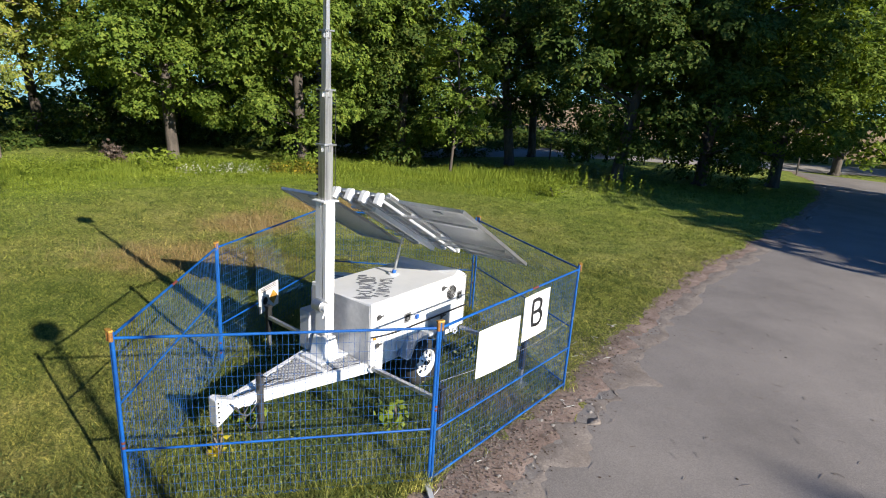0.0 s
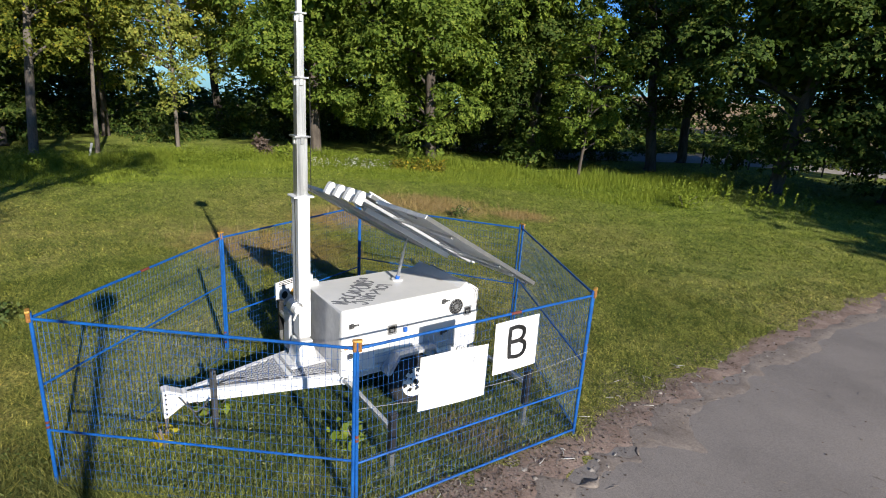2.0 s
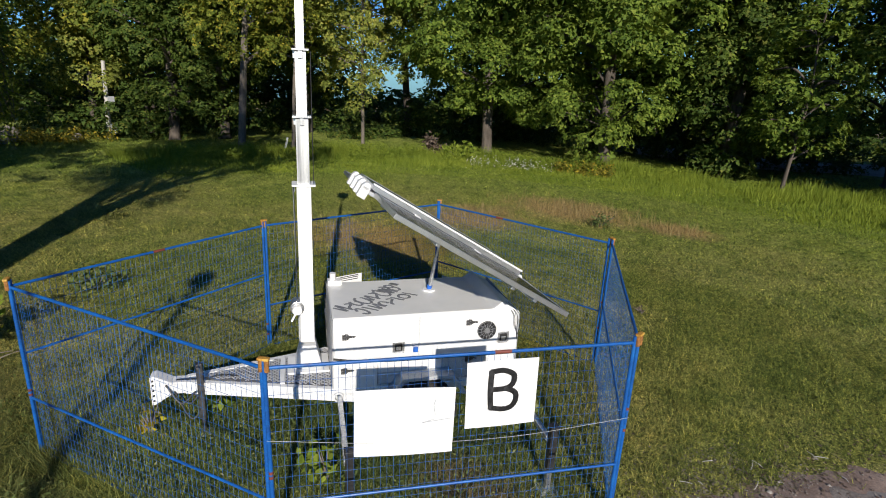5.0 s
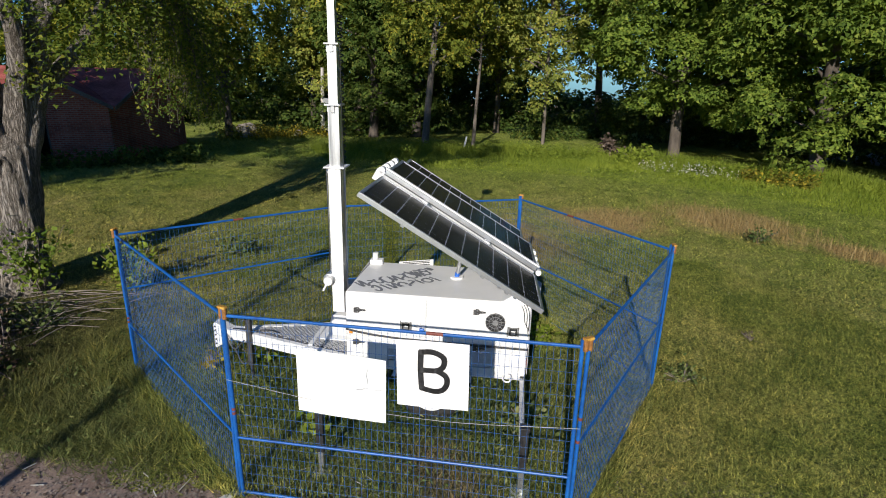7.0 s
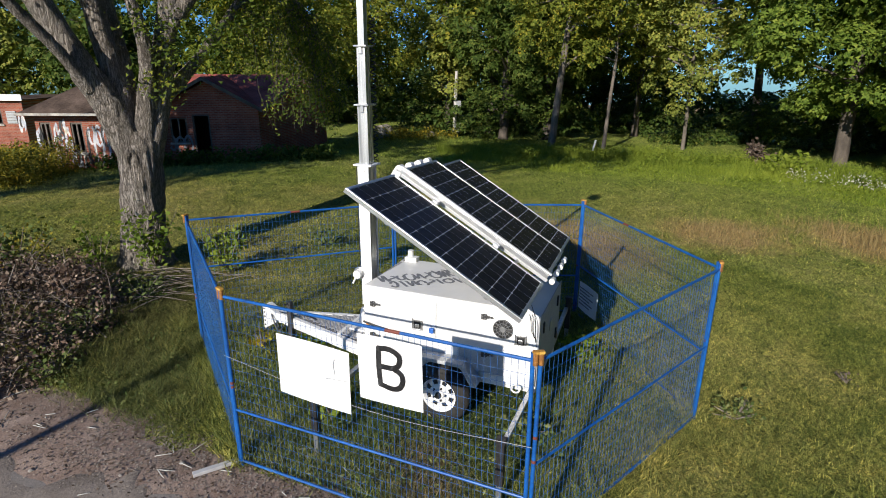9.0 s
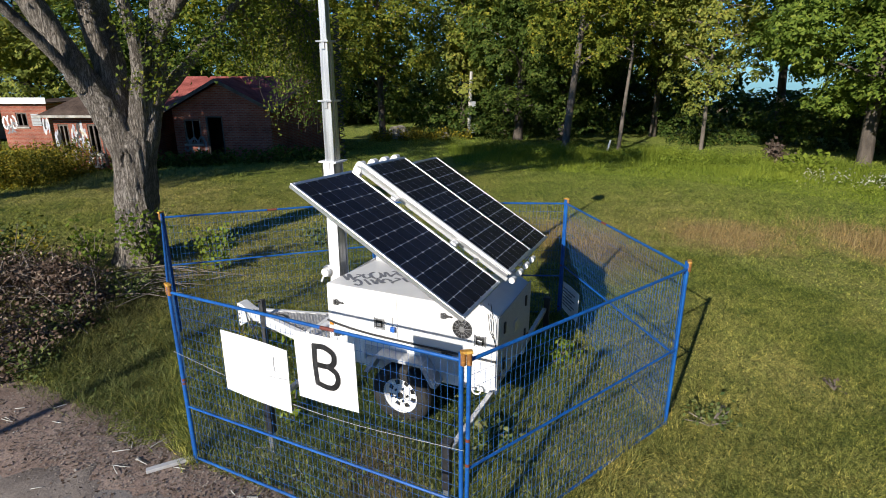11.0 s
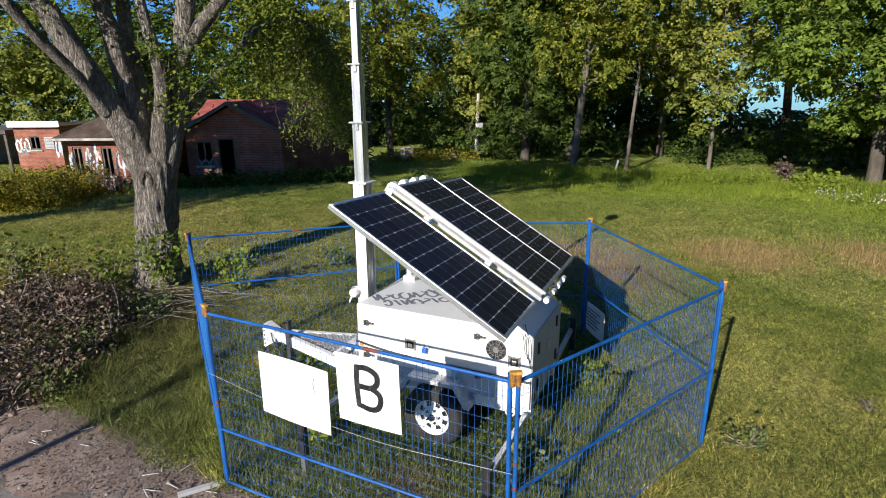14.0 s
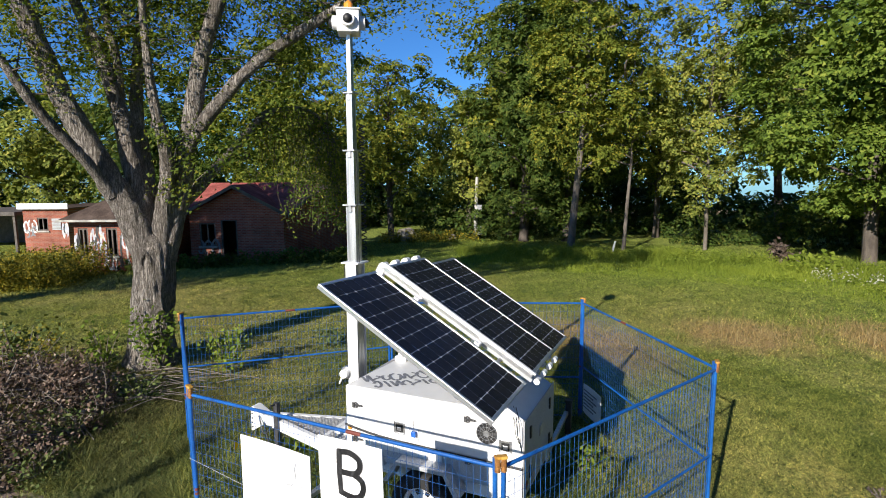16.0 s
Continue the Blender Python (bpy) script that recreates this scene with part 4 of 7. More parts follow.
def wheel(y, side):
    w = new("wheel")
    w.parent = trailer
    w.matrix_basis = pose(0.85, y, 0.30, 90 * side, 0, 0)
    prof = [(0.20, -0.085), (0.30, -0.10), (0.335, -0.075), (0.34, 0), (0.335, 0.075), (0.30, 0.10), (0.20, 0.085)]
    n = 32
    V = [(r * math.cos(a), r * math.sin(a), z) for a in np.linspace(0, 2 * math.pi, n, endpoint=False) for r, z in prof]
    k = len(prof)
    F = [(i * k + j, ((i + 1) % n) * k + j, ((i + 1) % n) * k + j + 1, i * k + j + 1) for i in range(n) for j in range(k - 1)]
    obj("tyre", mesh_np("tyre", V, F, True), RUBBER, w)
    bm = bmesh.new()
    bmesh.ops.create_cone(bm, cap_ends=False, segments=32, radius1=0.205, radius2=0.205, depth=0.17)
    rim_out = [(0.205, 0.075), (0.185, 0.07), (0.165, 0.03), (0.115, 0.04), (0.06, 0.055), (0.05, 0.075), (0.0, 0.075)]
    rings = [[bm.verts.new((r * math.cos(a), r * math.sin(a), z)) for a in np.linspace(0, 2 * math.pi, 32, endpoint=False)] for r, z in rim_out[:-1]]
    for j in range(len(rings) - 1):
        for i in range(32):
            if j == 2 and i % 4 in (1, 2):
                continue
            bm.faces.new((rings[j][i], rings[j][(i + 1) % 32], rings[j + 1][(i + 1) % 32], rings[j + 1][i]))
    bm.faces.new(rings[-1])
    part("rim", bm, WHITE, w, "white spoked steel rim")
    bm = bmesh.new()
    rod(bm, (0, 0, 0.06), (0, 0, 0.11), 0.038, 16, 0.03)
    for i in range(5):
        a = i * 2 * math.pi / 5
        rod(bm, (0.075 * math.cos(a), 0.075 * math.sin(a), 0.04), (0.075 * math.cos(a), 0.075 * math.sin(a), 0.075), 0.011, 6)
    part("hub", bm, BLACK, w)
    bm = bmesh.new()
    rod(bm, (0, 0, -0.06), (0, 0, 0.02), 0.19, 24)
    part("brake_drum", bm, BLACK, w)


wheel(-0.05, 1)
wheel(1.22, -1)

# chassis and drawbar
def squeezed(bm):
    """Draws the front of the drawbar in to its true reach."""
    for v in bm.verts:
        if v.co.x < -0.3:
            v.co.x = -0.3 + 0.945 * (v.co.x + 0.3)
    return bm


bm = bmesh.new()
for y in (0.12, 1.05):
    box(bm, -0.10, 1.85, y - 0.04, y + 0.04, 0.44, 0.56, 0.004)
for x in (-0.06, 0.85, 1.78):
    box(bm, x - 0.03, x + 0.03, 0.16, 1.01, 0.45, 0.55, 0.004)
rod(bm, (0.85, -0.02, 0.34), (0.85, 1.19, 0.34), 0.03, 10)
part("chassis", bm, WHITE, trailer)
for y in (0.03, 1.05):
    part("drawbar_tube", squeezed(beam(bmesh.new(), (0.12, y, 0.495), (-1.66, 0.54 + (y - 0.54) * 0.1, 0.495), 0.06, 0.14)), WHITE, trailer)
part("drawbar_nose", squeezed(boxes((-1.88, -1.45, 0.47, 0.61, 0.43, 0.56))), WHITE, trailer)
part("crossbar", beam(bmesh.new(), (-0.62, 0.25, 0.572), (-0.62, 0.83, 0.572), 0.05, 0.02), WHITE, trailer)
bm = bmesh.new()
prism(bm, [(-2.0, 0.31), (-1.80, 0.43), (-1.80, 0.56), (-1.97, 0.645), (-2.02, 0.635), (-2.02, 0.32)], 0.465, 0.615)
coupler_head = part("coupler", squeezed(bevelled(bm, 0.01)), WHITE, trailer, "flared white steel coupler")
for z in (0.37, 0.43, 0.49, 0.55, 0.60):
    bm = bmesh.new()
    rod(bm, (-1.99, 0.458, z), (-1.99, 0.466, z), 0.011, 10)
    part("bolt", squeezed(bm), BLACK, coupler_head)
bm = bmesh.new()
box(bm, -1.53, -1.465, 0.37, 0.435, 0.16, 0.80, 0.006)
box(bm, -1.535, -1.46, 0.435, 0.47, 0.46, 0.56, 0.004)
rod(bm, (-1.4975, 0.4025, -0.01), (-1.4975, 0.4025, 0.16), 0.024, 12)
rod(bm, (-1.4975, 0.40, 0.78), (-1.4975, 0.29, 0.80), 0.010, 8)
jack = part("jack", squeezed(bm), DARKSTEEL, trailer, "dark steel tongue jack")
part("jack_foot", squeezed(boxes((-1.57, -1.425, 0.33, 0.475, -0.03, -0.01))), GALV, jack)
for k, (a, b) in enumerate((((-1.86, 0.45, 0.55), (-1.55, 0.36, 0.50)), ((-1.84, 0.62, 0.50), (-1.50, 0.56, 0.42)), ((-1.78, 0.45, 0.47), (-1.45, 0.44, 0.36)))):
    m = ((a[0] + b[0]) / 2, (a[1] + b[1]) / 2 - 0.03, min(a[2], b[2]) - 0.13 - 0.04 * k)
    cord("safety_chain", [(-0.3 + 0.945 * (p[0] + 0.3), p[1], p[2]) for p in (a, m, b)], 0.009, DARKSTEEL, trailer, "dark safety chain")
cord("brake_cable", [(-1.68, 0.50, 0.575), (-1.55, 0.43, 0.61), (-1.4, 0.47, 0.585), (-1.22, 0.5, 0.59), (-1.08, 0.46, 0.585)], 0.008, BLACK, trailer)


def deck():
    """Open steel mesh between the drawbar tubes."""
    bm = bmesh.new()
    for k in range(-30, 70):
        for s in (1, -1):
            c = -1.35 + k * 0.052
            pts = []
            for y in np.linspace(0.05, 1.03, 25):
                x = c + s * (y - 0.54) * 0.9
                half = 0.49 * (x + 1.62) / 1.74
                if -1.45 < x < -0.1 and abs(y - 0.54) < half:
                    pts.append((x, y))
            if len(pts) > 1:
                beam(bm, (*pts[0], 0.572), (*pts[-1], 0.572), 0.014, 0.008, bevel=0)
    return bm


part("deck_mesh", squeezed(deck()), GALVPALE, trailer, "white open steel grating")
# Added sheet below the grating; paints the shade in its openings.
bm = bmesh.new()
pan = [bm.verts.new((x, y, z)) for z in (0.545, 0.553) for x, y in ((-1.42, 0.50), (-1.42, 0.58), (-0.1, 0.97), (-0.1, 0.11))]
for f in ((3, 2, 1, 0), (4, 5, 6, 7), (0, 1, 5, 4), (1, 2, 6, 5), (2, 3, 7, 6), (3, 0, 4, 7)):
    bm.faces.new([pan[k] for k in f])
bmesh.ops.recalc_face_normals(bm, faces=bm.faces[:])
part("deck_shade_sheet", squeezed(bm), DECKSHADE, trailer)

# mast, square sections that slide into one another
mast = new("mast")
mast.parent = trailer
mast.matrix_basis = pose(-0.345, 0.60, 0, 0, 0, 0)
bm = bmesh.new()
prism(bm, [(-0.14, 0.60), (0.14, 0.60), (0.14, 0.63), (0.085, 0.86), (-0.085, 0.86), (-0.14, 0.63)], -0.115, 0.115)
part("pedestal", bevelled(bm, 0.008), WHITE, mast)
part("base_plate", boxes((-0.22, 0.22, -0.20, 0.20, 0.575, 0.60)), WHITE, mast)
bm = bmesh.new()
for s in ((-0.07, -0.06, -0.095, 0.095), (-0.06, 0.07, -0.095, -0.085), (-0.06, 0.07, 0.085, 0.095)):
    box(bm, s[0], s[1], s[2], s[3], 0.9, 2.60, 0.003)
part("outer_section", bm, WHITE, mast)
SECTIONS = [(0.066, 0.92, 3.27), (0.056, 2.4, 3.88), (0.044, 3.0, 4.51), (0.032, 3.7, 5.14)]
for h, z0, z1 in SECTIONS:
    bm = bmesh.new()
    prism(bm, [(-h, z0), (h, z0), (h, z1), (-h, z1)], -h, h)
    bmesh.ops.inset_region(bm, faces=[f for f in bm.faces if abs(f.normal.z) < 0.5], thickness=h * 0.35, depth=-0.006, use_even_offset=True)
    part("section", bm, MASTALU, mast, "bare aluminium mast section")
for h, z in ((0.115, 2.60), (0.09, 3.26), (0.078, 3.87), (0.064, 4.50)):
    bm = bmesh.new()
    box(bm, -h, h, -h, h, z, z + 0.018, 0.003)
    box(bm, -0.02, 0.02, -h + 0.01, -h + 0.03, z - 0.07, z, 0.003)
    box(bm, -h + 0.01, -h + 0.03, -0.02, 0.02, z - 0.07, z, 0.003)
    part("collar", bm, WHITE if z < 3 else MASTALU, mast)
bm = bmesh.new()
rod(bm, (-0.10, -0.10, 1.30), (-0.10, 0.06, 1.30), 0.075, 20)
part("winch_drum", bevelled(bm, 0.008), ALU, mast)
bm = bmesh.new()
rod(bm, (-0.10, -0.16, 1.30), (-0.10, -0.10, 1.30), 0.05, 16)
rod(bm, (-0.10, -0.15, 1.30), (-0.16, -0.15, 1.18), 0.012, 8)
part("winch_crank", bm, WHITE, mast)
cord("mast_cable", [(0.098, -0.06, 2.62), (0.094, -0.062, 3.2), (0.092, -0.06, 3.87)], 0.004, BLACK, mast)
cord("mast_cable", [(-0.098, -0.07, 1.4), (-0.094, -0.075, 2.1), (-0.098, -0.07, 2.6)], 0.004, BLACK, mast)
cord("winch_cable", [(-0.10, -0.03, 1.36), (-0.10, -0.03, 2.0), (-0.105, -0.03, 2.6)], 0.004, GALV, mast)
for z0, z1, x, y in ((2.62, 4.2, 0.03, 0.155),):
    n = int((z1 - z0) * 110)
    pts = [(x + 0.03 * math.cos(a * 0.9), y + 0.03 * math.sin(a * 0.9), z0 + (z1 - z0) * a / n) for a in range(n)]
    cord("coiled_cable", pts, 0.008, BLACK, mast, "black coiled cable", 5, 1)

head = part("camera_head", boxes((-0.12, 0.12, -0.14, 0.14, -0.12, 0.11), bevel=0.012), WHITE, mast, "white camera housing with dark domes")
head.matrix_basis = pose(0, 0, 5.255, 0, 0, 30)
bm = bmesh.new()
box(bm, -0.135, 0.135, -0.155, 0.155, 0.11, 0.125, 0.003)
part("head_lid", bm, WHITE, head)
for a in range(4):
    dx, dy = ((0, -1), (1, 0), (0, 1), (-1, 0))[a]
    r0 = 0.14 if dx == 0 else 0.12
    bm = bmesh.new()
    rod(bm, (dx * r0, dy * r0, 0.0), (dx * (r0 + 0.06), dy * (r0 + 0.06), 0.0), 0.075, 20)
    part("lens_ring", bevelled(bm, 0.01), WHITE, head)
    bm = bmesh.new()
    bmesh.ops.create_uvsphere(bm, u_segments=16, v_segments=10, radius=0.052, matrix=Matrix.Translation((dx * (r0 + 0.05), dy * (r0 + 0.05), 0.0)))
    part("lens_dome", bm, BLACK, head, "black camera dome", True)
bm = bmesh.new()
rod(bm, (0, 0, 0.125), (0, 0, 0.20), 0.05, 20)
rod(bm, (0, 0, 0.20), (0, 0, 0.23), 0.048, 20, 0.02)
part("beacon", bm, AMBER, head, "amber warning beacon")

# solar array: three tilted panels on a rack
SLOPE = 30.7
ARR = pose(0.32, 0, 2.68, 0, SLOPE, 0)       # array plane: x down the slope, y across, z out of the glass
rack = new("solar_rack")
rack.parent = trailer
rack.matrix_basis = ARR @ pose(0, -0.48, 0, -3, 0, 0) @ pose(0, 0.48, 0)
NC, NR, LEN, WID = 6, 11, 1.84, 0.97


def cell_mesh():
    bm = bmesh.new()
    a, b, c = 0.0783, 0.0730, 0.0105
    pts = [(-a + c, -b), (a - c, -b), (a, -b + c), (a, b - c), (a - c, b), (-a + c, b), (-a, b - c), (-a, -b + c)]
    vs = [bm.verts.new((x, y, 0.0012)) for x, y in pts]
    lo = [bm.verts.new((x, y, 0)) for x, y in pts]
    bm.faces.new(vs)
    for i in range(8):
        bm.faces.new((lo[i], lo[(i + 1) % 8], vs[(i + 1) % 8], vs[i]))
    me = bpy.data.meshes.new("cell")
    bm.to_mesh(me)
    bm.free()
    me.materials.append(CELL)
    return me


CELLMESH = cell_mesh()
CELL_JOBS = []


def solar_panel(y0, dz, sag, label):
    """One framed panel; y0 is its near edge on the rack."""
    p = new("solar_panel")
    p.parent = rack
    p.matrix_basis = pose(0, y0, dz, sag, 0, 0)
    p["label"] = label
    bm = bmesh.new()
    w, h = 0.03, 0.04
    box(bm, 0, LEN, 0, w, -h, 0.004, 0.003)
    box(bm, 0, LEN, WID - w, WID, -h, 0.004, 0.003)
    box(bm, 0, w, w, WID - w, -h, 0.004, 0.003)
    box(bm, LEN - w, LEN, w, WID - w, -h, 0.004, 0.003)
    part("panel_frame", bm, ALU, p, "bare aluminium frame")
    part("backsheet", boxes((w, LEN - w, w, WID - w, -0.012, -0.004), bevel=0), GRIDLINE, p)
    part("junction_box", boxes((0.15, 0.22, 0.43, 0.54, -0.028, -0.0125)), GREY_AND_SHADED, p)
    CELL_JOBS.append(p)
    return p


solar_panel(-0.965, -0.02, 0, "near-black solar panel slid out over the near side")
solar_panel(0.16, 0.02, 0, "near-black solar panel in the middle of the rack")
solar_panel(1.25, -0.10, 0, "near-black solar panel slid out over the far side")
for y in (0.27, 0.53, 0.79, 1.05):
    bm = bmesh.new()
    box(bm, -0.005, LEN + 0.02, y - 0.035, y + 0.035, -0.085, -0.045, 0.008)
    rail = part("rail", bm, GREY_AND_SHADED, rack, "grey channel rail with white end caps")
    bm = bmesh.new()
    rod(bm, (-0.055, y - 0.042, -0.02), (-0.055, y + 0.042, -0.02), 0.036, 14)
    box(bm, -0.10, -0.005, y - 0.042, y + 0.042, -0.15, -0.02, 0.01)
    part("front_cap", bm, WHITE, rail, "rounded white end cap")
    bm = bmesh.new()
    rod(bm, (LEN + 0.06, y - 0.045, -0.035), (LEN + 0.06, y + 0.045, -0.035), 0.030, 14)
    part("rear_cap", bm, WHITE, rail, "rounded white end cap")
part("edge_rail", boxes((-0.02, LEN + 0.02, 0.165, 0.205, 0.026, 0.046), bevel=0.006), WHITE, rack)
for x in (0.45, 1.25, 1.5):
    part("slide_bar", beam(bmesh.new(), (x, -0.92, -0.075), (x, 1.2, -0.075), 0.035, 0.03), ALU, rack)
for x in (0.5, 1.25):
    part("slide_block", boxes((x - 0.03, x + 0.03, 0.06, 0.14, -0.05, -0.012)), WHITE, rack)
part("rack_beam", boxes((0.25, LEN - 0.1, 0.55, 0.62, -0.15, -0.087)), WHITE, rack)
bm = bmesh.new()
rod(bm, (1.02, 0.71, 1.345), (1.075, 0.665, 1.75), 0.022, 10)
rod(bm, (1.075, 0.665, 1.75), (1.13, 0.615, 2.09), 0.013, 10)
part("strut", bm, GALV, trailer, "steel actuator strut")
bm = bmesh.new()
rod(bm, (1.02, 0.71, 1.335), (1.02, 0.71, 1.372), 0.075, 20)
part("strut_seat", bm, WHITE, trailer)
bm = bmesh.new()
rod(bm, (1.021, 0.709, 1.373), (1.029, 0.703, 1.415), 0.03, 14)
part("strut_collar", bm, BLUELOCK, trailer, "blue collar")

# doors, hinges, latches, fan on the near side
bm = bmesh.new()
for x in (0.76, 0.768):
    box(bm, x, x + 0.003, -0.002, 0.004, 0.89, 1.35)
part("door_seam", bm, GREY_AND_SHADED, trailer)


def hinge(x, z):
    bm = bmesh.new()
    for k in (-0.03, -0.0105, 0.009):
        box(bm, x - 0.034, x - 0.006, -0.016, 0.0, z + k, z + k + 0.0175, 0.003)
    prism(bm, [(x - 0.008, z - 0.034), (x + 0.022, z - 0.030), (x + 0.034, z - 0.013), (x + 0.085, z - 0.009), (x + 0.10, z), (x + 0.085, z + 0.009), (x + 0.034, z + 0.013), (x + 0.022, z + 0.030), (x - 0.008, z + 0.034)], -0.008, 0.0)
    h = part("hinge", bm, DARKSTEEL, trailer, "dark steel strap hinge")
    for bx, bz in ((0.008, 0.018), (0.008, -0.018), (0.065, 0.0)):
        bm = bmesh.new()
        rod(bm, (x + bx, -0.012, z + bz), (x + bx, -0.008, z + bz), 0.005, 8)
        part("bolt", bm, GALV, h)


for hx, hz in ((0.015, 1.18), (1.30, 1.255), (0.0, 0.80), (1.31, 0.828)):
    hinge(hx, hz)


def latch(x, z):
    bm = bmesh.new()
    box(bm, x - 0.062, x + 0.062, -0.006, 0.0, z - 0.066, z + 0.066, 0.012)
    l = part("latch", bm, GALV, trailer, "recessed steel paddle latch")
    bm = bmesh.new()
    box(bm, x - 0.038, x + 0.038, -0.010, -0.0065, z - 0.042, z + 0.042, 0.008)
    part("latch_recess", bm, BLACK, l)
    bm = bmesh.new()
    box(bm, x - 0.025, x + 0.025, -0.02, -0.0105, z - 0.03, z + 0.01, 0.004)
    part("paddle", bm, GALV, l)


latch(0.55, 1.03)
latch(1.69, 1.06)
part("hasp", boxes((0.69, 0.712, -0.012, 0.0, 1.0, 1.13)), WHITE, trailer)
part("padlock", boxes((0.70, 0.75, -0.045, -0.013, 0.972, 1.028), bevel=0.006), BLUELOCK, trailer, "blue padlock")
fan = new("fan")
fan.parent = trailer
fan.matrix_basis = pose(1.50, 0, 1.15, 90, 0, 0)
bm = bmesh.new()
rod(bm, (0, 0, 0.0), (0, 0, 0.006), 0.105, 32)
part("fan_shroud", bm, BLACK, fan)
bm = bmesh.new()
for i in range(5):
    a = i * 2 * math.pi / 5
    box(bm, 0.02, 0.10, -0.012, 0.012, 0.006, 0.010, 0.002, Matrix.Rotation(a, 4, "Z"))
part("fan_blades", bm, DARKSTEEL, fan)
bm = bmesh.new()
for k in range(14):
    a = 0.2 + k * math.pi / 7
    beam(bm, (0.028 * math.cos(a), 0.028 * math.sin(a), 0.014), (0.10 * math.cos(a), 0.10 * math.sin(a), 0.014), 0.0035, 0.003, bevel=0)
rod(bm, (0, 0, 0.011), (0, 0, 0.016), 0.03, 18)
for i in range(28):
    a0, a1 = i * 2 * math.pi / 28, (i + 1) * 2 * math.pi / 28
    for q in (0.102, 0.066):
        rod(bm, (q * math.cos(a0), q * math.sin(a0), 0.013), (q * math.cos(a1), q * math.sin(a1), 0.013), 0.0022, 4)
part("fan_guard", bm, GALV, fan)
cord("edge_seal", [(-0.11, -0.012, 0.95), (0.1, -0.014, 0.915), (0.45, -0.014, 0.885), (1.0, -0.014, 0.875), (1.86, -0.012, 0.865)], 0.012, BLACK, trailer)
part("marker_lamp", boxes((-0.076, -0.036, -0.02, 0.009, 0.90, 0.935)), AMBER, trailer)
for x in (-0.06, 1.66):
    pts = [(x + 0.045 * math.cos(a), 0.0, 0.50 + 0.045 * math.sin(a)) for a in np.linspace(0, 2 * math.pi, 13)]
    cord("tie_ring", pts, 0.010, WHITE, trailer)

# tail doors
# Shade of the sunless tail face is put into this grey.
part("tail_door", boxes((1.861, 1.869, 0.012, 1.158, 0.56, 1.325)), GREY_AND_SHADED, trailer, "sheet-metal tail door with its shade put into grey")
for y, z in ((0.2, 1.15), (0.2, 0.75), (0.95, 1.15), (0.95, 0.75)):
    part("tail_hinge", boxes((1.868, 1.885, y - 0.02, y + 0.02, z - 0.06, z + 0.06)), BLACK, trailer)
part("tail_latch", boxes((1.868, 1.88, 0.55, 0.66, 0.95, 1.07)), GALV, trailer)
for y in (0.10, 1.07):
    bm = bmesh.new()
    rod(bm, (1.851, y, 0.66), (1.872, y, 0.66), 0.045, 16)
    part("tail_lamp", bm, REDPAINT, trailer)

for k, dx in enumerate((0.0, 0.03, 0.055)):
    cord("panel_lead", [(1.70 + dx, 0.10, 1.42), (1.78 + dx, -0.03 - 0.012 * k, 1.33), (1.80 + dx * 0.8, -0.035, 1.20 - 0.05 * k), (1.835, -0.02, 1.12), (1.85, 0.002, 1.02)], 0.0035, BLACK, trailer, "thin black cable", 5)

# roof fittings
bm = bmesh.new()
box(bm, -0.10, 0.06, 1.05, 1.16, 1.318, 1.38, 0.008)
rod(bm, (-0.04, 1.11, 1.38), (-0.04, 1.11, 1.46), 0.035, 12)
part("roof_vent", bm, WHITE, trailer)


def scrawl():
    """Illegible sprayed scribble on the lid: knotted loops in slanting rows."""
    rng = np.random.default_rng(37)
    count = 0
    for x0, y0, ang, n, size in ((0.0, 0.27, 0.72, 9, 0.092), (0.20, 0.15, 0.66, 8, 0.08), (0.44, 0.75, 0.80, 4, 0.07)):
        c, s = math.cos(ang), math.sin(ang)
        for k in range(n):
            along, a0, turn = k * 0.105, rng.uniform(0, 6.28), rng.uniform(0.55, 1.25) * (1 if rng.uniform() < 0.7 else -1)
            tall, wide, kind = size * rng.uniform(0.75, 1.3), size * rng.uniform(0.45, 0.75), int(rng.integers(0, 5))
            pts = []
            for f in np.linspace(0, 1, 9):
                a = a0 + turn * 2 * math.pi * f
                if kind < 2:
                    u, v = wide * math.cos(a), tall * math.sin(a)
                elif kind == 2:
                    u, v = wide * math.sin(f * 5.5), tall * (1 - 2 * f)
                elif kind == 3:
                    u, v = wide * (f - 0.5), tall * (1 - 2 * f)
                else:
                    u, v = wide * (2 * f - 1), tall * math.cos(f * 9.4)
                u, v = along + u, v + rng.normal(0, 0.007)
                pts.append((x0 + u * c - v * s, y0 + u * s + v * c, 0))
            P = smooth_path(pts, 4)
            T = np.gradient(P, axis=0)
            T /= np.linalg.norm(T, axis=1)[:, None] + 1e-9
            N = np.column_stack([-T[:, 1], T[:, 0], np.zeros(len(T))]) * 0.016
            V = np.stack([P - N, P + N], 1).reshape(-1, 3)
            V[:, 1] = np.clip(V[:, 1], 0.03, 1.14)
            V[:, 0] = np.clip(V[:, 0], -0.09, 1.5)
            V[:, 2] = 1.3885 - V[:, 1] * 0.065 / 1.17 + 0.0002 * count
            i = np.arange(len(P) - 1) * 2
            obj("graffiti_stroke", mesh_np("graffiti_stroke", V, np.stack([i, i + 1, i + 3, i + 2], 1)), SPRAY, trailer, "grey sprayed stroke")
            count += 1


scrawl()


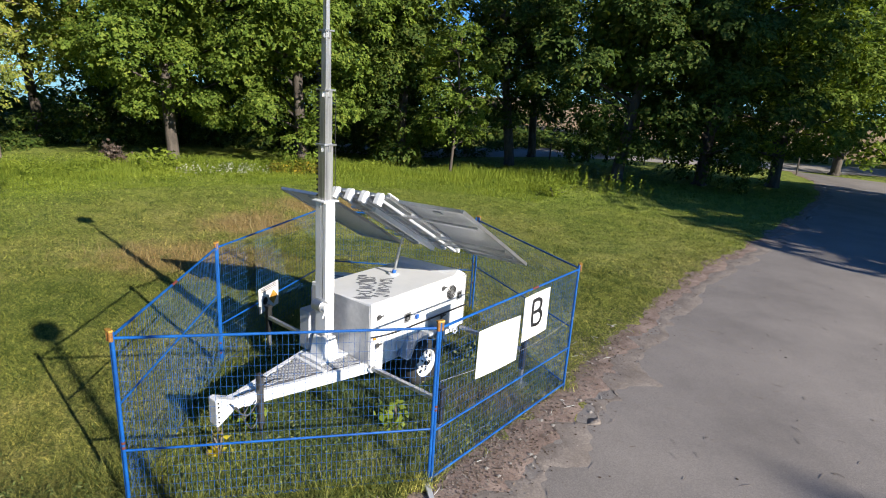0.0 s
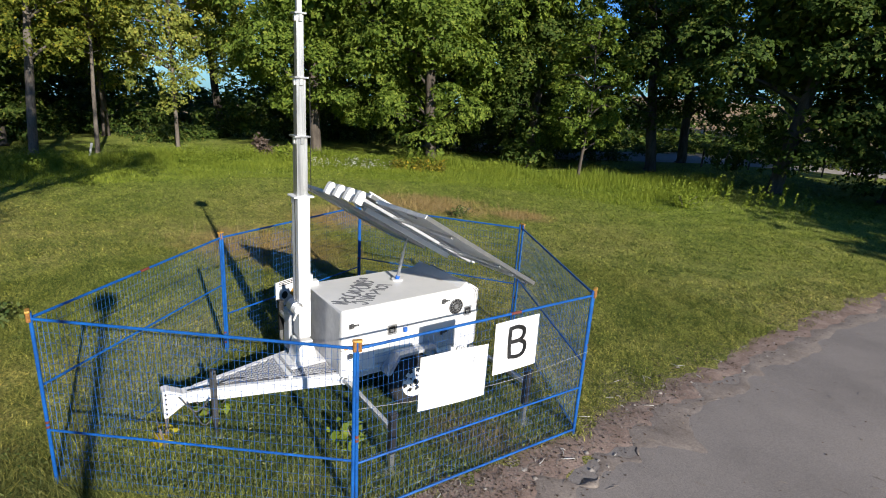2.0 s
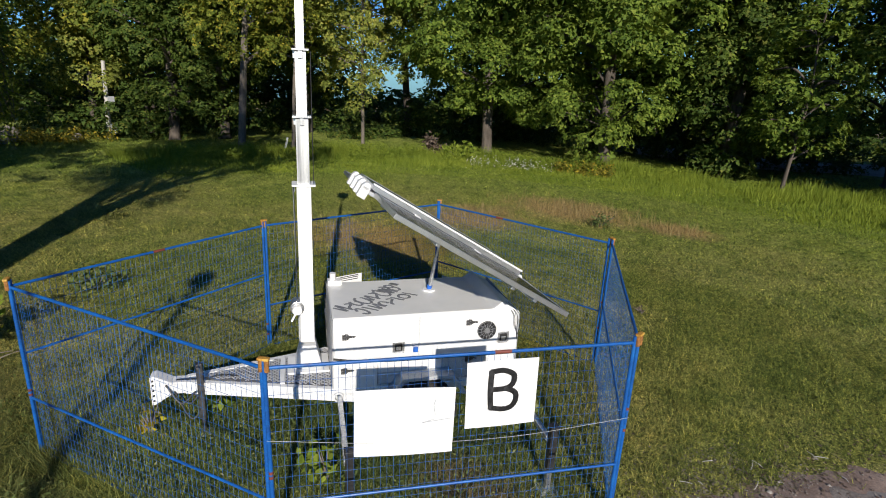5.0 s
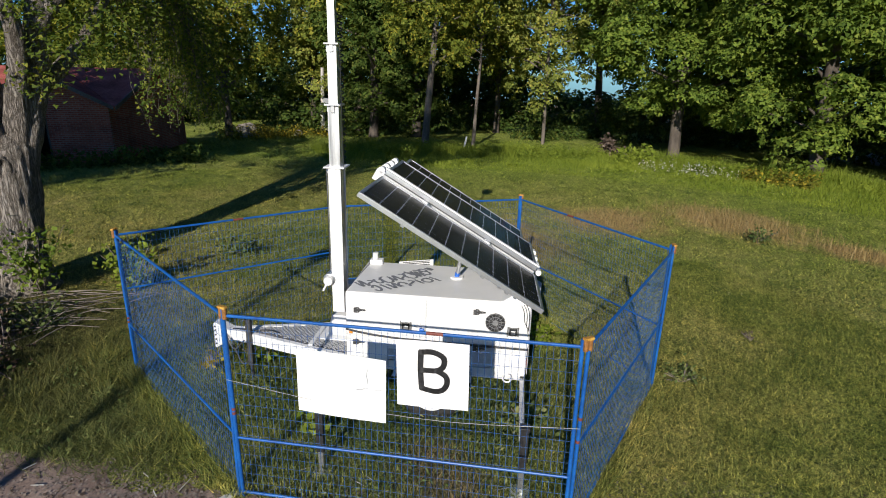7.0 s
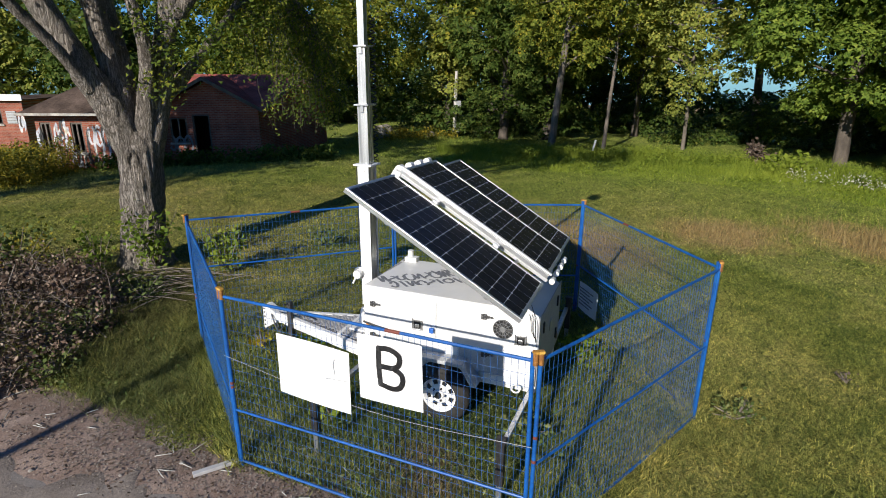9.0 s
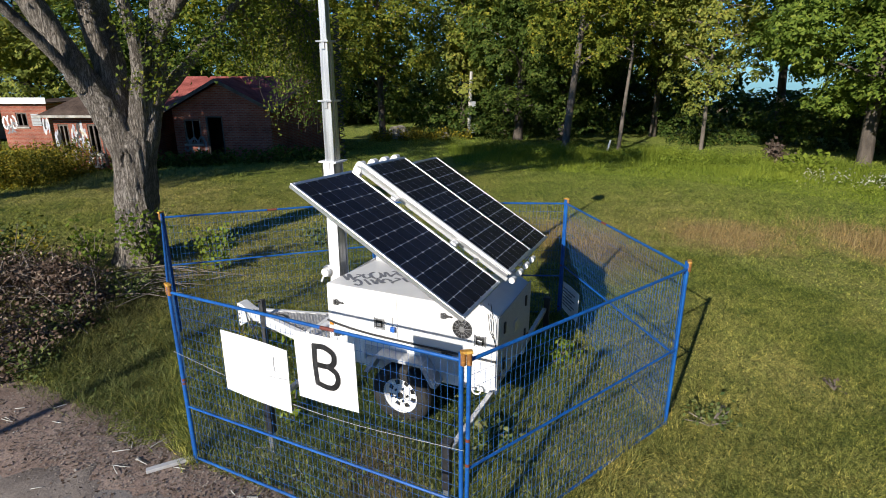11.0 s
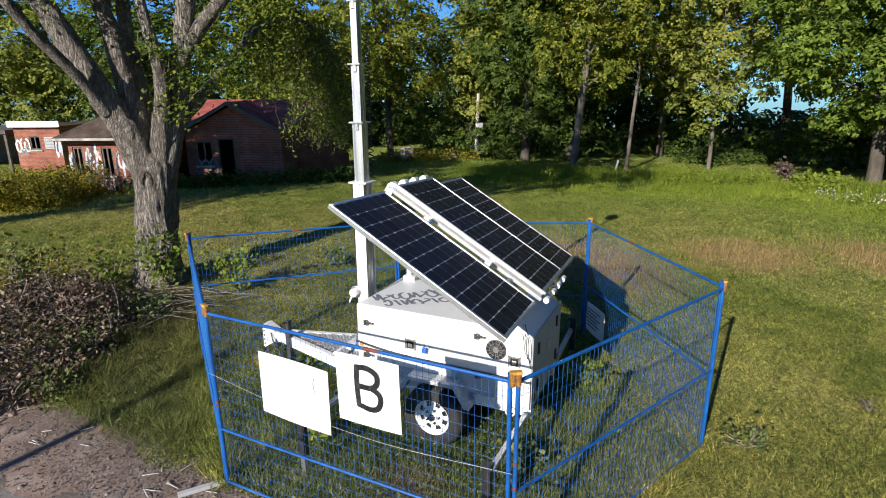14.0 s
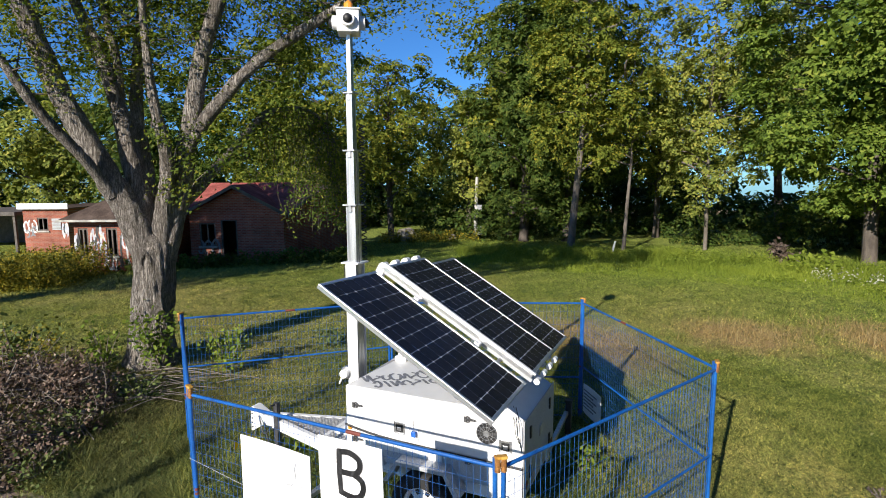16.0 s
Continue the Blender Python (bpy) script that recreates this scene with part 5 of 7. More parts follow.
# outrigger arms and legs
def outrigger(x, y_in, y_out):
    part("outrigger_arm", beam(bmesh.new(), (x, y_in, 0.50), (x - 0.02, y_out, 0.52), 0.05, 0.05), GALV, trailer)
    s = 1 if y_out > 0 else -1
    y = y_out + 0.04 * s
    leg = part("outrigger_leg", boxes((x - 0.035, x + 0.035, y - 0.035, y + 0.035, 0.22, 0.66)), BLACK, trailer, "black square stabiliser leg")
    part("inner_tube", boxes((x - 0.025, x + 0.025, y - 0.025, y + 0.025, -0.01, 0.22)), GALV, leg)
    part("foot_plate", boxes((x - 0.09, x + 0.09, y - 0.09, y + 0.09, -0.04, -0.01)), GALV, leg)
    part("leg_cap", boxes((x - 0.045, x + 0.045, y - 0.045, y + 0.045, 0.66, 0.69)), BLACK, leg)


outrigger(-0.05, 0.02, -1.06)
outrigger(1.82, 0.02, -1.06)
outrigger(-0.05, 1.15, 2.20)
outrigger(1.82, 1.15, 2.20)


# ---- fence ----
CORNERS = {"d": (0.07, 5.055), "c": (1.91, 7.234), "b": (0.66, 9.83), "a": (-2.24, 9.936), "f": (-2.985, 7.203), "e": (-2.754, 4.393)}
HIGH = 1.81
LIFT = {"c": 0.03, "b": 0.02}      # the corner by the driveway stands a little higher
fence = base("temporary_fence", pose(0, 0, 0), "six-sided blue steel temporary fence of welded wire panels", "fence")


def fence_panel(p, q, seed, z0=0.0, z1=0.0, middle=0.66, gap=(0.020, 0.020)):
    """A welded-wire panel of steel tube, with two uprights, three rails and its mesh."""
    (x0, y0), (x1, y1) = p, q
    L = math.hypot(x1 - x0, y1 - y0)
    t = new("fence_panel")
    t.parent = fence
    t.matrix_basis = pose(x0, y0, z0, 0, -math.degrees(math.atan2(z1 - z0, L)), math.degrees(math.atan2(y1 - y0, x1 - x0)))
    g, r = 0.020, 0.0165
    for x in (gap[0], L - gap[1]):
        bm = bmesh.new()
        rod(bm, (x, 0, -0.04), (x, 0, HIGH + 0.03), r, 12)
        part("post", bm, BLUE, t, smooth=False)
    for z, rr in ((HIGH - 0.03, 0.0135), (middle, 0.0115), (0.06, 0.0135)):
        bm = bmesh.new()
        rod(bm, (g, 0, z), (L - g, 0, z), rr, 10)
        part("rail", bm, BLUE, t)
    rng = np.random.default_rng(seed)
    V, F = [], []
    parts = []

    def wire(a, b, w=0.0015):
        a, b = np.array(a), np.array(b)
        d = (b - a) / np.linalg.norm(b - a)
        u = np.array([0, 1.0, 0])
        v = np.cross(d, u)
        ring = [u * w, v * w, -u * w, -v * w]
        parts.append((np.array([a + k for k in ring] + [b + k for k in ring]), np.array([[0, 1, 5, 4], [1, 2, 6, 5], [2, 3, 7, 6], [3, 0, 4, 7]])))
    n = int((L - 2 * g) / 0.05)
    for i in range(1, n):
        x = g + (L - 2 * g) * i / n
        wire((x, 0, 0.06), (x, 0, HIGH - 0.03))
    for z in np.arange(0.16, HIGH - 0.08, 0.1):
        wire((g, 0.003, z), (L - g, 0.003, z))
    V, F = joined(parts)
    obj("wire_mesh", mesh_np("wire_mesh", V, F), WIRE, t, "fine blue welded wire mesh")
    for _ in range(2):
        z = rng.uniform(0.1, 1.2)
        bm = bmesh.new()
        rod(bm, (g, 0, z), (g, 0, z + 0.025), r + 0.001, 12)
        part("paint_mark", bm, REDPAINT, t, "red paint band")
    if seed % 2 == 0:
        bm = bmesh.new()
        k = rng.uniform(0.4, 0.6) * L
        rod(bm, (k, 0, HIGH - 0.03), (k + 0.13, 0, HIGH - 0.03), 0.0143, 10)
        part("paint_mark", bm, REDPAINT, t, "red paint band")
    return t


MIDDLE = {"dc": 0.63, "cb": 0.92, "ba": 0.83, "fe": 1.11}    # the panels differ in where the middle rail sits
GAP = {"b": 0.032}
RING = ["d", "c", "b", "a", "f", "e"]
for i, k in enumerate(RING):
    n = RING[(i + 1) % 6]
    fence_panel(CORNERS[k], CORNERS[n], 40 + i, LIFT.get(k, 0.0), LIFT.get(n, 0.0), MIDDLE.get(k + n, 0.66), (GAP.get(k, 0.020), GAP.get(n, 0.020)))


def coupler(x, y, a, z):
    t = new("coupler")
    t.parent = fence
    t.matrix_basis = pose(x, y, HIGH + z + 0.03, 0, 0, a)
    t["label"] = "orange plastic coupler cap"
    bm = bmesh.new()
    box(bm, -0.042, 0.042, -0.02, 0.02, 0.0, 0.022, 0.006)
    part("cap", bm, ORANGE, t)
    bm = bmesh.new()
    for x2 in (-0.020, 0.020):
        rod(bm, (x2, 0, -0.085), (x2, 0, 0.0), 0.0195, 12)
    part("sleeve", bm, RUST, t, "rust-brown sleeve")


for i, k in enumerate(RING):
    x, y = CORNERS[k]
    p, q = CORNERS[RING[i - 1]], CORNERS[RING[(i + 1) % 6]]
    coupler(x, y, math.degrees(math.atan2(q[1] - p[1], q[0] - p[0])), LIFT.get(k, 0.0))


bm = bmesh.new()
box(bm, -0.24, 0.24, -0.027, 0.027, 0.008, 0.042, 0.003)
foot = part("foot", bm, GALVPALE, fence, "flat galvanised steel foot")
foot.matrix_basis = pose(0.075, 4.86, 0.005, 0, 0, -75)

FD = pose(0.07, 5.055, 0, 0, 0, math.degrees(math.atan2(2.179, 1.84)))   # along the panel with the boards


def sheet(bm, w, h, curl, n=10):
    """A thin board, bowed a little, in x and z."""
    rows = []
    for side in (0, 0.004):
        rows.append([[bm.verts.new((w * i / n, -side + curl * math.sin(math.pi * i / n) * (j / n - 0.5), h * j / n)) for j in range(n + 1)] for i in range(n + 1)])
    for s, R in enumerate(rows):
        for i in range(n):
            for j in range(n):
                q = (R[i][j], R[i + 1][j], R[i + 1][j + 1], R[i][j + 1])
                bm.faces.new(q if s == 1 else q[::-1])
    A, B = rows
    for i in range(n):
        bm.faces.new((A[i][0], A[i + 1][0], B[i + 1][0], B[i][0]))
        bm.faces.new((A[i][n], B[i][n], B[i + 1][n], A[i + 1][n]))
        bm.faces.new((A[0][i], B[0][i], B[0][i + 1], A[0][i + 1]))
        bm.faces.new((A[n][i], A[n][i + 1], B[n][i + 1], B[n][i]))
    return bm


blank = base("sign_board", FD @ pose(0.611, -0.025, 1.005, 0, 0.4, -2.5), "blank white corrugated sign board tied to the fence", "sign")
part("board", sheet(bmesh.new(), 0.745, 0.56, 0.022), BOARD, blank)
bm = bmesh.new()
for a, b in (((0.60, 0.33), (0.585, 0.42)), ((0.585, 0.42), (0.60, 0.47)), ((0.5, 0.27), (0.72, 0.30)), ((0.5, 0.27), (0.6, 0.30))):
    beam(bm, (a[0], -0.0075, a[1]), (b[0], -0.0075, b[1]), 0.006, 0.001, up=(0, 1, 0), bevel=0)
part("scuff", bm, GREY_AND_SHADED, blank, "faint grey scuff marks")

lettered = base("sign_board", FD @ pose(1.448, -0.05, 1.185, 0, -1.2, 0), "white sign board with a black hand-drawn letter B", "sign")
part("board", sheet(bmesh.new(), 0.56, 0.565, 0.012), BOARD, lettered)


bm = bmesh.new()
stroke = [[(0.155, 0.47), (0.15, 0.30), (0.16, 0.125)],
          [(0.155, 0.47), (0.27, 0.475), (0.365, 0.43), (0.365, 0.35), (0.30, 0.305), (0.165, 0.30)],
          [(0.30, 0.305), (0.385, 0.26), (0.40, 0.19), (0.36, 0.125), (0.28, 0.105), (0.16, 0.125)]]
for k, s in enumerate(stroke):
    P = smooth_path([(0.29 + (x - 0.275) * 0.82, 0, 0.315 + (z - 0.29) * 0.9) for x, z in s], 6)
    for a, b in zip(P[:-1], P[1:]):
        d = (b - a) / np.linalg.norm(b - a) * 0.012
        beam(bm, (a[0] - d[0], -0.0085 - k * 0.0003, a[2] - d[2]), (b[0] + d[0], -0.0085 - k * 0.0003, b[2] + d[2]), 0.044, 0.001, up=(0, 1, 0), bevel=0)
part("letter", bm, INK, lettered, "thick black marker letter B")

# warning sign on the far side
FA = pose(-2.985, 7.203, 0, 0, 0, math.degrees(math.atan2(2.733, 0.745)))
warn = base("warning_sign", FA @ pose(0.88, -0.03, 0.48), "white notice with an orange diamond on the fence", "sign")
part("board", boxes((0, 0.54, -0.004, 0.0, 0, 0.41), bevel=0.001), BOARD, warn)
bm = bmesh.new()
box(bm, -0.085, 0.085, -0.008, -0.0045, -0.085, 0.085, 0, Matrix.Translation((0.39, 0, 0.17)) @ Matrix.Rotation(radians(45), 4, "Y"))
part("diamond", bm, ORANGE, warn, "orange warning diamond")
bm = bmesh.new()
rod(bm, (0.17, -0.0045, 0.17), (0.17, -0.008, 0.17), 0.06, 20)
part("disc", bm, BLACK, warn)
bm = bmesh.new()
for z in (0.33, 0.36, 0.385):
    box(bm, 0.06, 0.48, -0.007, -0.0045, z, z + 0.012)
part("text_bars", bm, INK, warn)

# notice sheet low on the far panel
FB = pose(-2.24, 9.936, 0, 0, 0, math.degrees(math.atan2(-0.106, 2.9)))
note = base("notice_sheet", FB @ pose(0.155, -0.03, 0.21), "white printed notice sheet tied low on the fence", "sign")
part("board", sheet(bmesh.new(), 0.545, 0.42, 0.03), BOARD, note)
bm = bmesh.new()
for z in (0.09, 0.14, 0.19, 0.24, 0.29, 0.34):
    box(bm, 0.05, 0.40 + 0.1 * math.sin(z * 60) * 0.5, -0.022, -0.019, z, z + 0.018)
part("text_bars", bm, SPRAY, note)

# sagging pale cable round the fence
pd, pc = CORNERS["d"], CORNERS["c"]
cord("cable", [(pd[0] + 0.03, pd[1] - 0.03, 1.22), (0.7, 5.74, 1.10), (1.3, 6.42, 1.08), (pc[0] + 0.03, pc[1] - 0.02, 1.14)], 0.0019, TIE, None, sides=5)
tagged(bpy.data.objects["cable"], "thin pale cable strung along the fence", "cable")


# ---- brick houses ----
def wall(bm, x0, x1, z0, z1, openings, y0, y1):
    """A wall along x, one connected shell, with openings (x0, x1, z0, z1) cut right through it."""
    xs = sorted({x0, x1, *[v for o in openings for v in o[:2]]})
    zs = sorted({z0, z1, *[v for o in openings for v in o[2:]]})
    full = {(i, k) for i in range(len(xs) - 1) for k in range(len(zs) - 1)
            if not any(o[0] <= xs[i] and xs[i + 1] <= o[1] and o[2] <= zs[k] and zs[k + 1] <= o[3] for o in openings)}
    made = {}

    def vert(i, k, y):
        if (i, k, y) not in made:
            made[i, k, y] = bm.verts.new((xs[i], y, zs[k]))
        return made[i, k, y]
    for i, k in full:
        bm.faces.new([vert(i, k, y0), vert(i + 1, k, y0), vert(i + 1, k + 1, y0), vert(i, k + 1, y0)])
        bm.faces.new([vert(i, k + 1, y1), vert(i + 1, k + 1, y1), vert(i + 1, k, y1), vert(i, k, y1)])
        for (di, dk), (a, b) in {(-1, 0): ((i, k + 1), (i, k)), (1, 0): ((i + 1, k), (i + 1, k + 1)), (0, -1): ((i, k), (i + 1, k)), (0, 1): ((i + 1, k + 1), (i, k + 1))}.items():
            if (i + di, k + dk) not in full:
                bm.faces.new([vert(*a, y0), vert(*a, y1), vert(*b, y1), vert(*b, y0)])
    bmesh.ops.recalc_face_normals(bm, faces=bm.faces[:])
    return bm


def window(parent, x0, x1, z0, z1, name="window"):
    w = new(name)
    w.parent = parent
    bm = bmesh.new()
    for s in ((x0, x0 + 0.07, z0, z1), (x1 - 0.07, x1, z0, z1), (x0 + 0.07, x1 - 0.07, z0, z0 + 0.07), (x0 + 0.07, x1 - 0.07, z1 - 0.07, z1), ((x0 + x1) / 2 - 0.03, (x0 + x1) / 2 + 0.03, z0 + 0.07, z1 - 0.07)):
        box(bm, s[0], s[1], 0.03, 0.11, s[2], s[3])
    part("window_frame", bm, DARKTRIM, w)
    part("sill", boxes((x0 - 0.06, x1 + 0.06, -0.07, 0.03, z0 - 0.09, z0 - 0.002)), FASCIA, w)


def tag_patch(parent, x0, x1, z0, z1, seed, paint=None):
    """Sprayed graffiti: a few fat looping strokes side by side, no letters."""
    rng = np.random.default_rng(seed)
    k = 3
    for i in range(k):
        cx = x0 + (x1 - x0) * (i + 0.5) / k
        rx, rz = (x1 - x0) / k * rng.uniform(0.36, 0.55), (z1 - z0) * rng.uniform(0.3, 0.48)
        cz, a0 = (z0 + z1) / 2 + rng.normal(0, 0.05), rng.uniform(0, 6.28)
        bm = bmesh.new()
        last = None
        for a in np.linspace(0, rng.uniform(3.8, 6.0), 16):
            w = 0.05 * rng.uniform(0.7, 1.3)
            c, s = math.cos(a + a0), math.sin(a + a0)
            q = [bm.verts.new((cx + (rx + o) * c, -0.005 - 0.001 * i, cz + (rz + o) * s)) for o in (-w, w)]
            if last:
                bm.faces.new((last[0], last[1], q[1], q[0]))
            last = q
        part("graffiti", bm, paint or (GRAFFITI if (seed + i) % 3 else INK), parent, "sprayed graffiti strokes")


def slab(corners, thick):
    """A flat plate over the given corners, thickened by the vector."""
    bm = bmesh.new()
    a = [bm.verts.new(c) for c in corners]
    b = [bm.verts.new(Vector(c) + Vector(thick)) for c in corners]
    bm.faces.new(a)
    bm.faces.new(b[::-1])
    n = len(corners)
    for i in range(n):
        bm.faces.new((a[i], b[i], b[(i + 1) % n], a[(i + 1) % n]))
    bmesh.ops.recalc_face_normals(bm, faces=bm.faces[:])
    return bm


def gable_house():
    """A long roof behind a gabled front; the end wall runs off at an angle."""
    h = base("brick_house", pose(-22.6, 2.65, -0.40, 0, 0, 77.5), "derelict red brick house with a gabled front and red shingle roof", "house")
    bm = bmesh.new()
    wall(bm, -2.2, 2.2, 0, 2.36, [(-0.75, 0.02, 0.0, 2.05), (-1.75, -1.0, 0.8, 1.9)], 0, 0.2)
    part("wall", bm, BRICK, h)
    part("gable", prism(bmesh.new(), [(-2.2, 2.36), (2.2, 2.36), (0, 3.5)], 0, 0.2), BRICK, h)
    part("wall", slab([(2.2, 0.2, 0), (4.3, 6.4, 0), (4.3, 6.4, 2.3), (3.3, 3.2, 3.55), (2.2, 0.2, 2.3)], (-0.2, 0.06, 0)), BRICK, h)
    part("wall", boxes((-2.2, -2.0, 0.2, 6.4, 0, 2.3), bevel=0), BRICK, h)
    part("wall", boxes((-2.0, 4.05, 6.2, 6.4, 0, 2.3), bevel=0), BRICK, h)
    for s in (-1, 1):
        part("roof", slab([(0, -0.4, 3.68), (s * 2.45, -0.4, 2.34), (s * 2.45, -0.05, 2.34), (0, 3.3, 3.68)], (0, 0, -0.08)), SHINGLE, h, "weathered red shingles")
        part("bargeboard", slab([(0, -0.44, 3.69), (s * 2.47, -0.44, 2.34), (s * 2.47, -0.44, 2.18), (0, -0.44, 3.53)], (0, 0.035, 0)), DARKTRIM, h)
    part("roof", slab([(2.5, -0.38, 2.33), (3.65, 3.2, 3.74), (0.0, 3.2, 3.74)], (0, 0, -0.08)), SHINGLE, h, "weathered red shingles")
    part("roof", slab([(-2.5, -0.38, 2.33), (0.0, 3.2, 3.74), (-3.0, 3.2, 3.74), (-3.0, -0.38, 2.33)], (0, 0, -0.08)), SHINGLE, h, "weathered red shingles")
    part("roof", slab([(3.65, 3.2, 3.74), (4.75, 6.8, 2.33), (-3.0, 6.8, 2.33), (-3.0, 3.2, 3.74)], (0, 0, -0.08)), SHINGLE, h, "weathered red shingles")
    part("bargeboard", slab([(2.52, -0.38, 2.34), (3.67, 3.2, 3.75), (3.67, 3.2, 3.59), (2.52, -0.38, 2.18)], (0.035, -0.01, 0)), DARKTRIM, h)
    part("bargeboard", slab([(3.67, 3.2, 3.75), (4.77, 6.8, 2.34), (4.77, 6.8, 2.18), (3.67, 3.2, 3.59)], (0.035, -0.01, 0)), DARKTRIM, h)
    window(h, -1.75, -1.0, 0.8, 1.9)
    part("door_frame", boxes((-0.75, -0.68, 0.02, 0.12, 0, 2.05), (-0.05, 0.02, 0.02, 0.12, 0, 2.05), (-0.68, -0.05, 0.02, 0.12, 1.98, 2.05)), DARKTRIM, h)
    # Floor, backing and ceiling carry the indoor darkness in their colour.
    part("floor_slab", boxes((-2.0, 2.0, 0.2, 6.2, 0.0, 0.1), bevel=0), VOID, h)
    part("dark_backing", boxes((-2.0, 2.0, 2.4, 2.5, 0.1, 2.3), bevel=0), VOID, h)
    part("ceiling", boxes((-2.0, 2.0, 0.2, 6.2, 2.3, 2.35), bevel=0), VOID, h)
    tag_patch(h, -1.9, -0.85, 0.3, 1.2, 3, SPRAY)


def hip_wing():
    h = base("brick_wing", pose(-21.9, -5.25, -0.45, 0, 0, 77.5), "low derelict brick wing with a brown hipped roof and graffiti", "house")
    bm = bmesh.new()
    ops = [(1.66, 2.08, 0.75, 1.95), (2.85, 3.32, 0.75, 1.95)]
    wall(bm, 1.5, 4.6, 0, 2.3, ops, 0, 0.2)
    part("wall", bm, BRICK, h)
    for x in (1.5, 4.4):
        part("wall", boxes((x, x + 0.2, 0.2, 6.0, 0, 2.3), bevel=0), BRICK, h)
    part("wall", boxes((1.5, 4.6, 6.0, 6.2, 0, 2.3), bevel=0), BRICK, h)
    bm = bmesh.new()
    c = [bm.verts.new(p) for p in ((1.1, -0.45, 2.32), (5.0, -0.45, 2.32), (5.0, 6.6, 2.32), (1.1, 6.6, 2.32), (2.6, 1.9, 3.4), (3.1, 4.3, 3.4))]
    for f in ((0, 1, 4), (1, 2, 5, 4), (2, 3, 5), (3, 0, 4, 5), (0, 3, 2, 1)):
        bm.faces.new([c[i] for i in f])
    part("roof", bm, BROWNSHINGLE, h, "weathered brown shingles")
    part("fascia", boxes((1.08, 5.02, -0.49, -0.452, 2.25, 2.345)), FASCIA, h)
    part("fascia", boxes((1.06, 1.098, -0.449, 6.6, 2.25, 2.345)), FASCIA, h)
    for o in ops:
        window(h, *o)
    # Floor and added backing, painted dark for the unlit room.
    part("floor_slab", boxes((1.7, 4.4, 0.2, 6.0, 0.0, 0.1), bevel=0), VOID, h)
    part("dark_backing", boxes((1.7, 4.4, 2.0, 2.1, 0.1, 2.3), bevel=0), VOID, h)
    for i, p in enumerate(((1.52, 1.66, 0.9, 1.8), (2.15, 2.8, 0.2, 1.9), (3.4, 4.3, 0.2, 1.7), (2.85, 3.4, 0.1, 0.7), (1.6, 2.3, 0.1, 0.62), (2.2, 2.8, 0.9, 1.5), (3.5, 4.3, 0.9, 1.9), (2.3, 2.75, 1.5, 2.1))):
        tag_patch(h, *p, 10 + i)


def flat_block():
    h = base("brick_block", pose(-31.9, -7.9, -0.75, 0, 0, 77.5), "low flat-roofed brick block with a white fascia", "house")
    bm = bmesh.new()
    ops = [(-1.8, -1.18, 1.3, 2.07)]
    wall(bm, -2.6, 0, 0, 2.6, ops, 0, 0.2)
    part("wall", bm, BRICK, h)
    part("wall", boxes((-2.6, -2.4, 0.2, 6, 0, 2.6), bevel=0), BRICK, h)
    part("wall", boxes((-0.2, 0, 0.2, 6, 0, 2.6), bevel=0), BRICK, h)
    part("wall", boxes((-2.6, 0, 6, 6.2, 0, 2.6), bevel=0), BRICK, h)
    part("roof", boxes((-2.7, 0.2, -0.2, 6.4, 2.6, 2.64), bevel=0), BROWNSHINGLE, h)
    part("fascia", boxes((-2.75, 0.2, -0.25, -0.202, 2.58, 2.92)), WHITE, h, "white metal fascia")
    # Unseen screen that paints darkness behind the window.
    part("dark_backing", boxes((-2.4, -0.2, 2.0, 2.1, 0, 2.6), bevel=0), VOID, h)
    window(h, *ops[0])
    w = new("shutter")
    w.parent = h
    bm = bmesh.new()
    for k in range(8):
        box(bm, -0.92, -0.4, -0.05, -0.01, 1.35 + k * 0.085, 1.415 + k * 0.085)
    part("slats", bm, GREY_AND_SHADED, w)
    tag_patch(h, -2.58, -1.85, 1.2, 2.0, 21, BOARD)
    tag_patch(h, -2.5, -1.9, 0.9, 1.5, 22, SPRAY)
    tag_patch(h, -0.35, -0.05, 0.8, 1.8, 23)
    c = base("carport", pose(-31.9, -7.9, -0.75, 0, 0, 77.5) @ Matrix.Translation((-2.95, 0.4, 0)), "low dark open shed with a flat roof", "shed")
    part("roof", boxes((-8.0, 0.0, -0.6, 5, 2.2, 2.42)), DARKTRIM, c)
    part("back_wall", boxes((-8.0, 0.0, 5.0, 5.2, 0, 2.42), bevel=0), DARKTRIM, c)
    for x in (-7.9, -4.0, -0.2):
        part("post", boxes((x, x + 0.14, -0.5, -0.36, 0, 2.2)), DARKTRIM, c)


gable_house()
hip_wing()
flat_block()


# ---- things at the wood's edge ----
def utility_post():
    z = float(gz(-32, 17))
    p = base("utility_post", pose(-32, 17.1, z), "weathered short wooden utility post with two grey boxes", "post")
    bm = bmesh.new()
    rod(bm, (0, 0, -0.1), (0.12, 0.1, 4.3), 0.14, 12, 0.10)
    part("post", bm, POLEWOOD, p)
    for zz, s in ((0.35, 0.55), (2.0, 0.4)):
        part("meter_box", boxes((0.15, 0.40, 0.05, 0.35, zz, zz + s)), GREY_AND_SHADED, p)


utility_post()


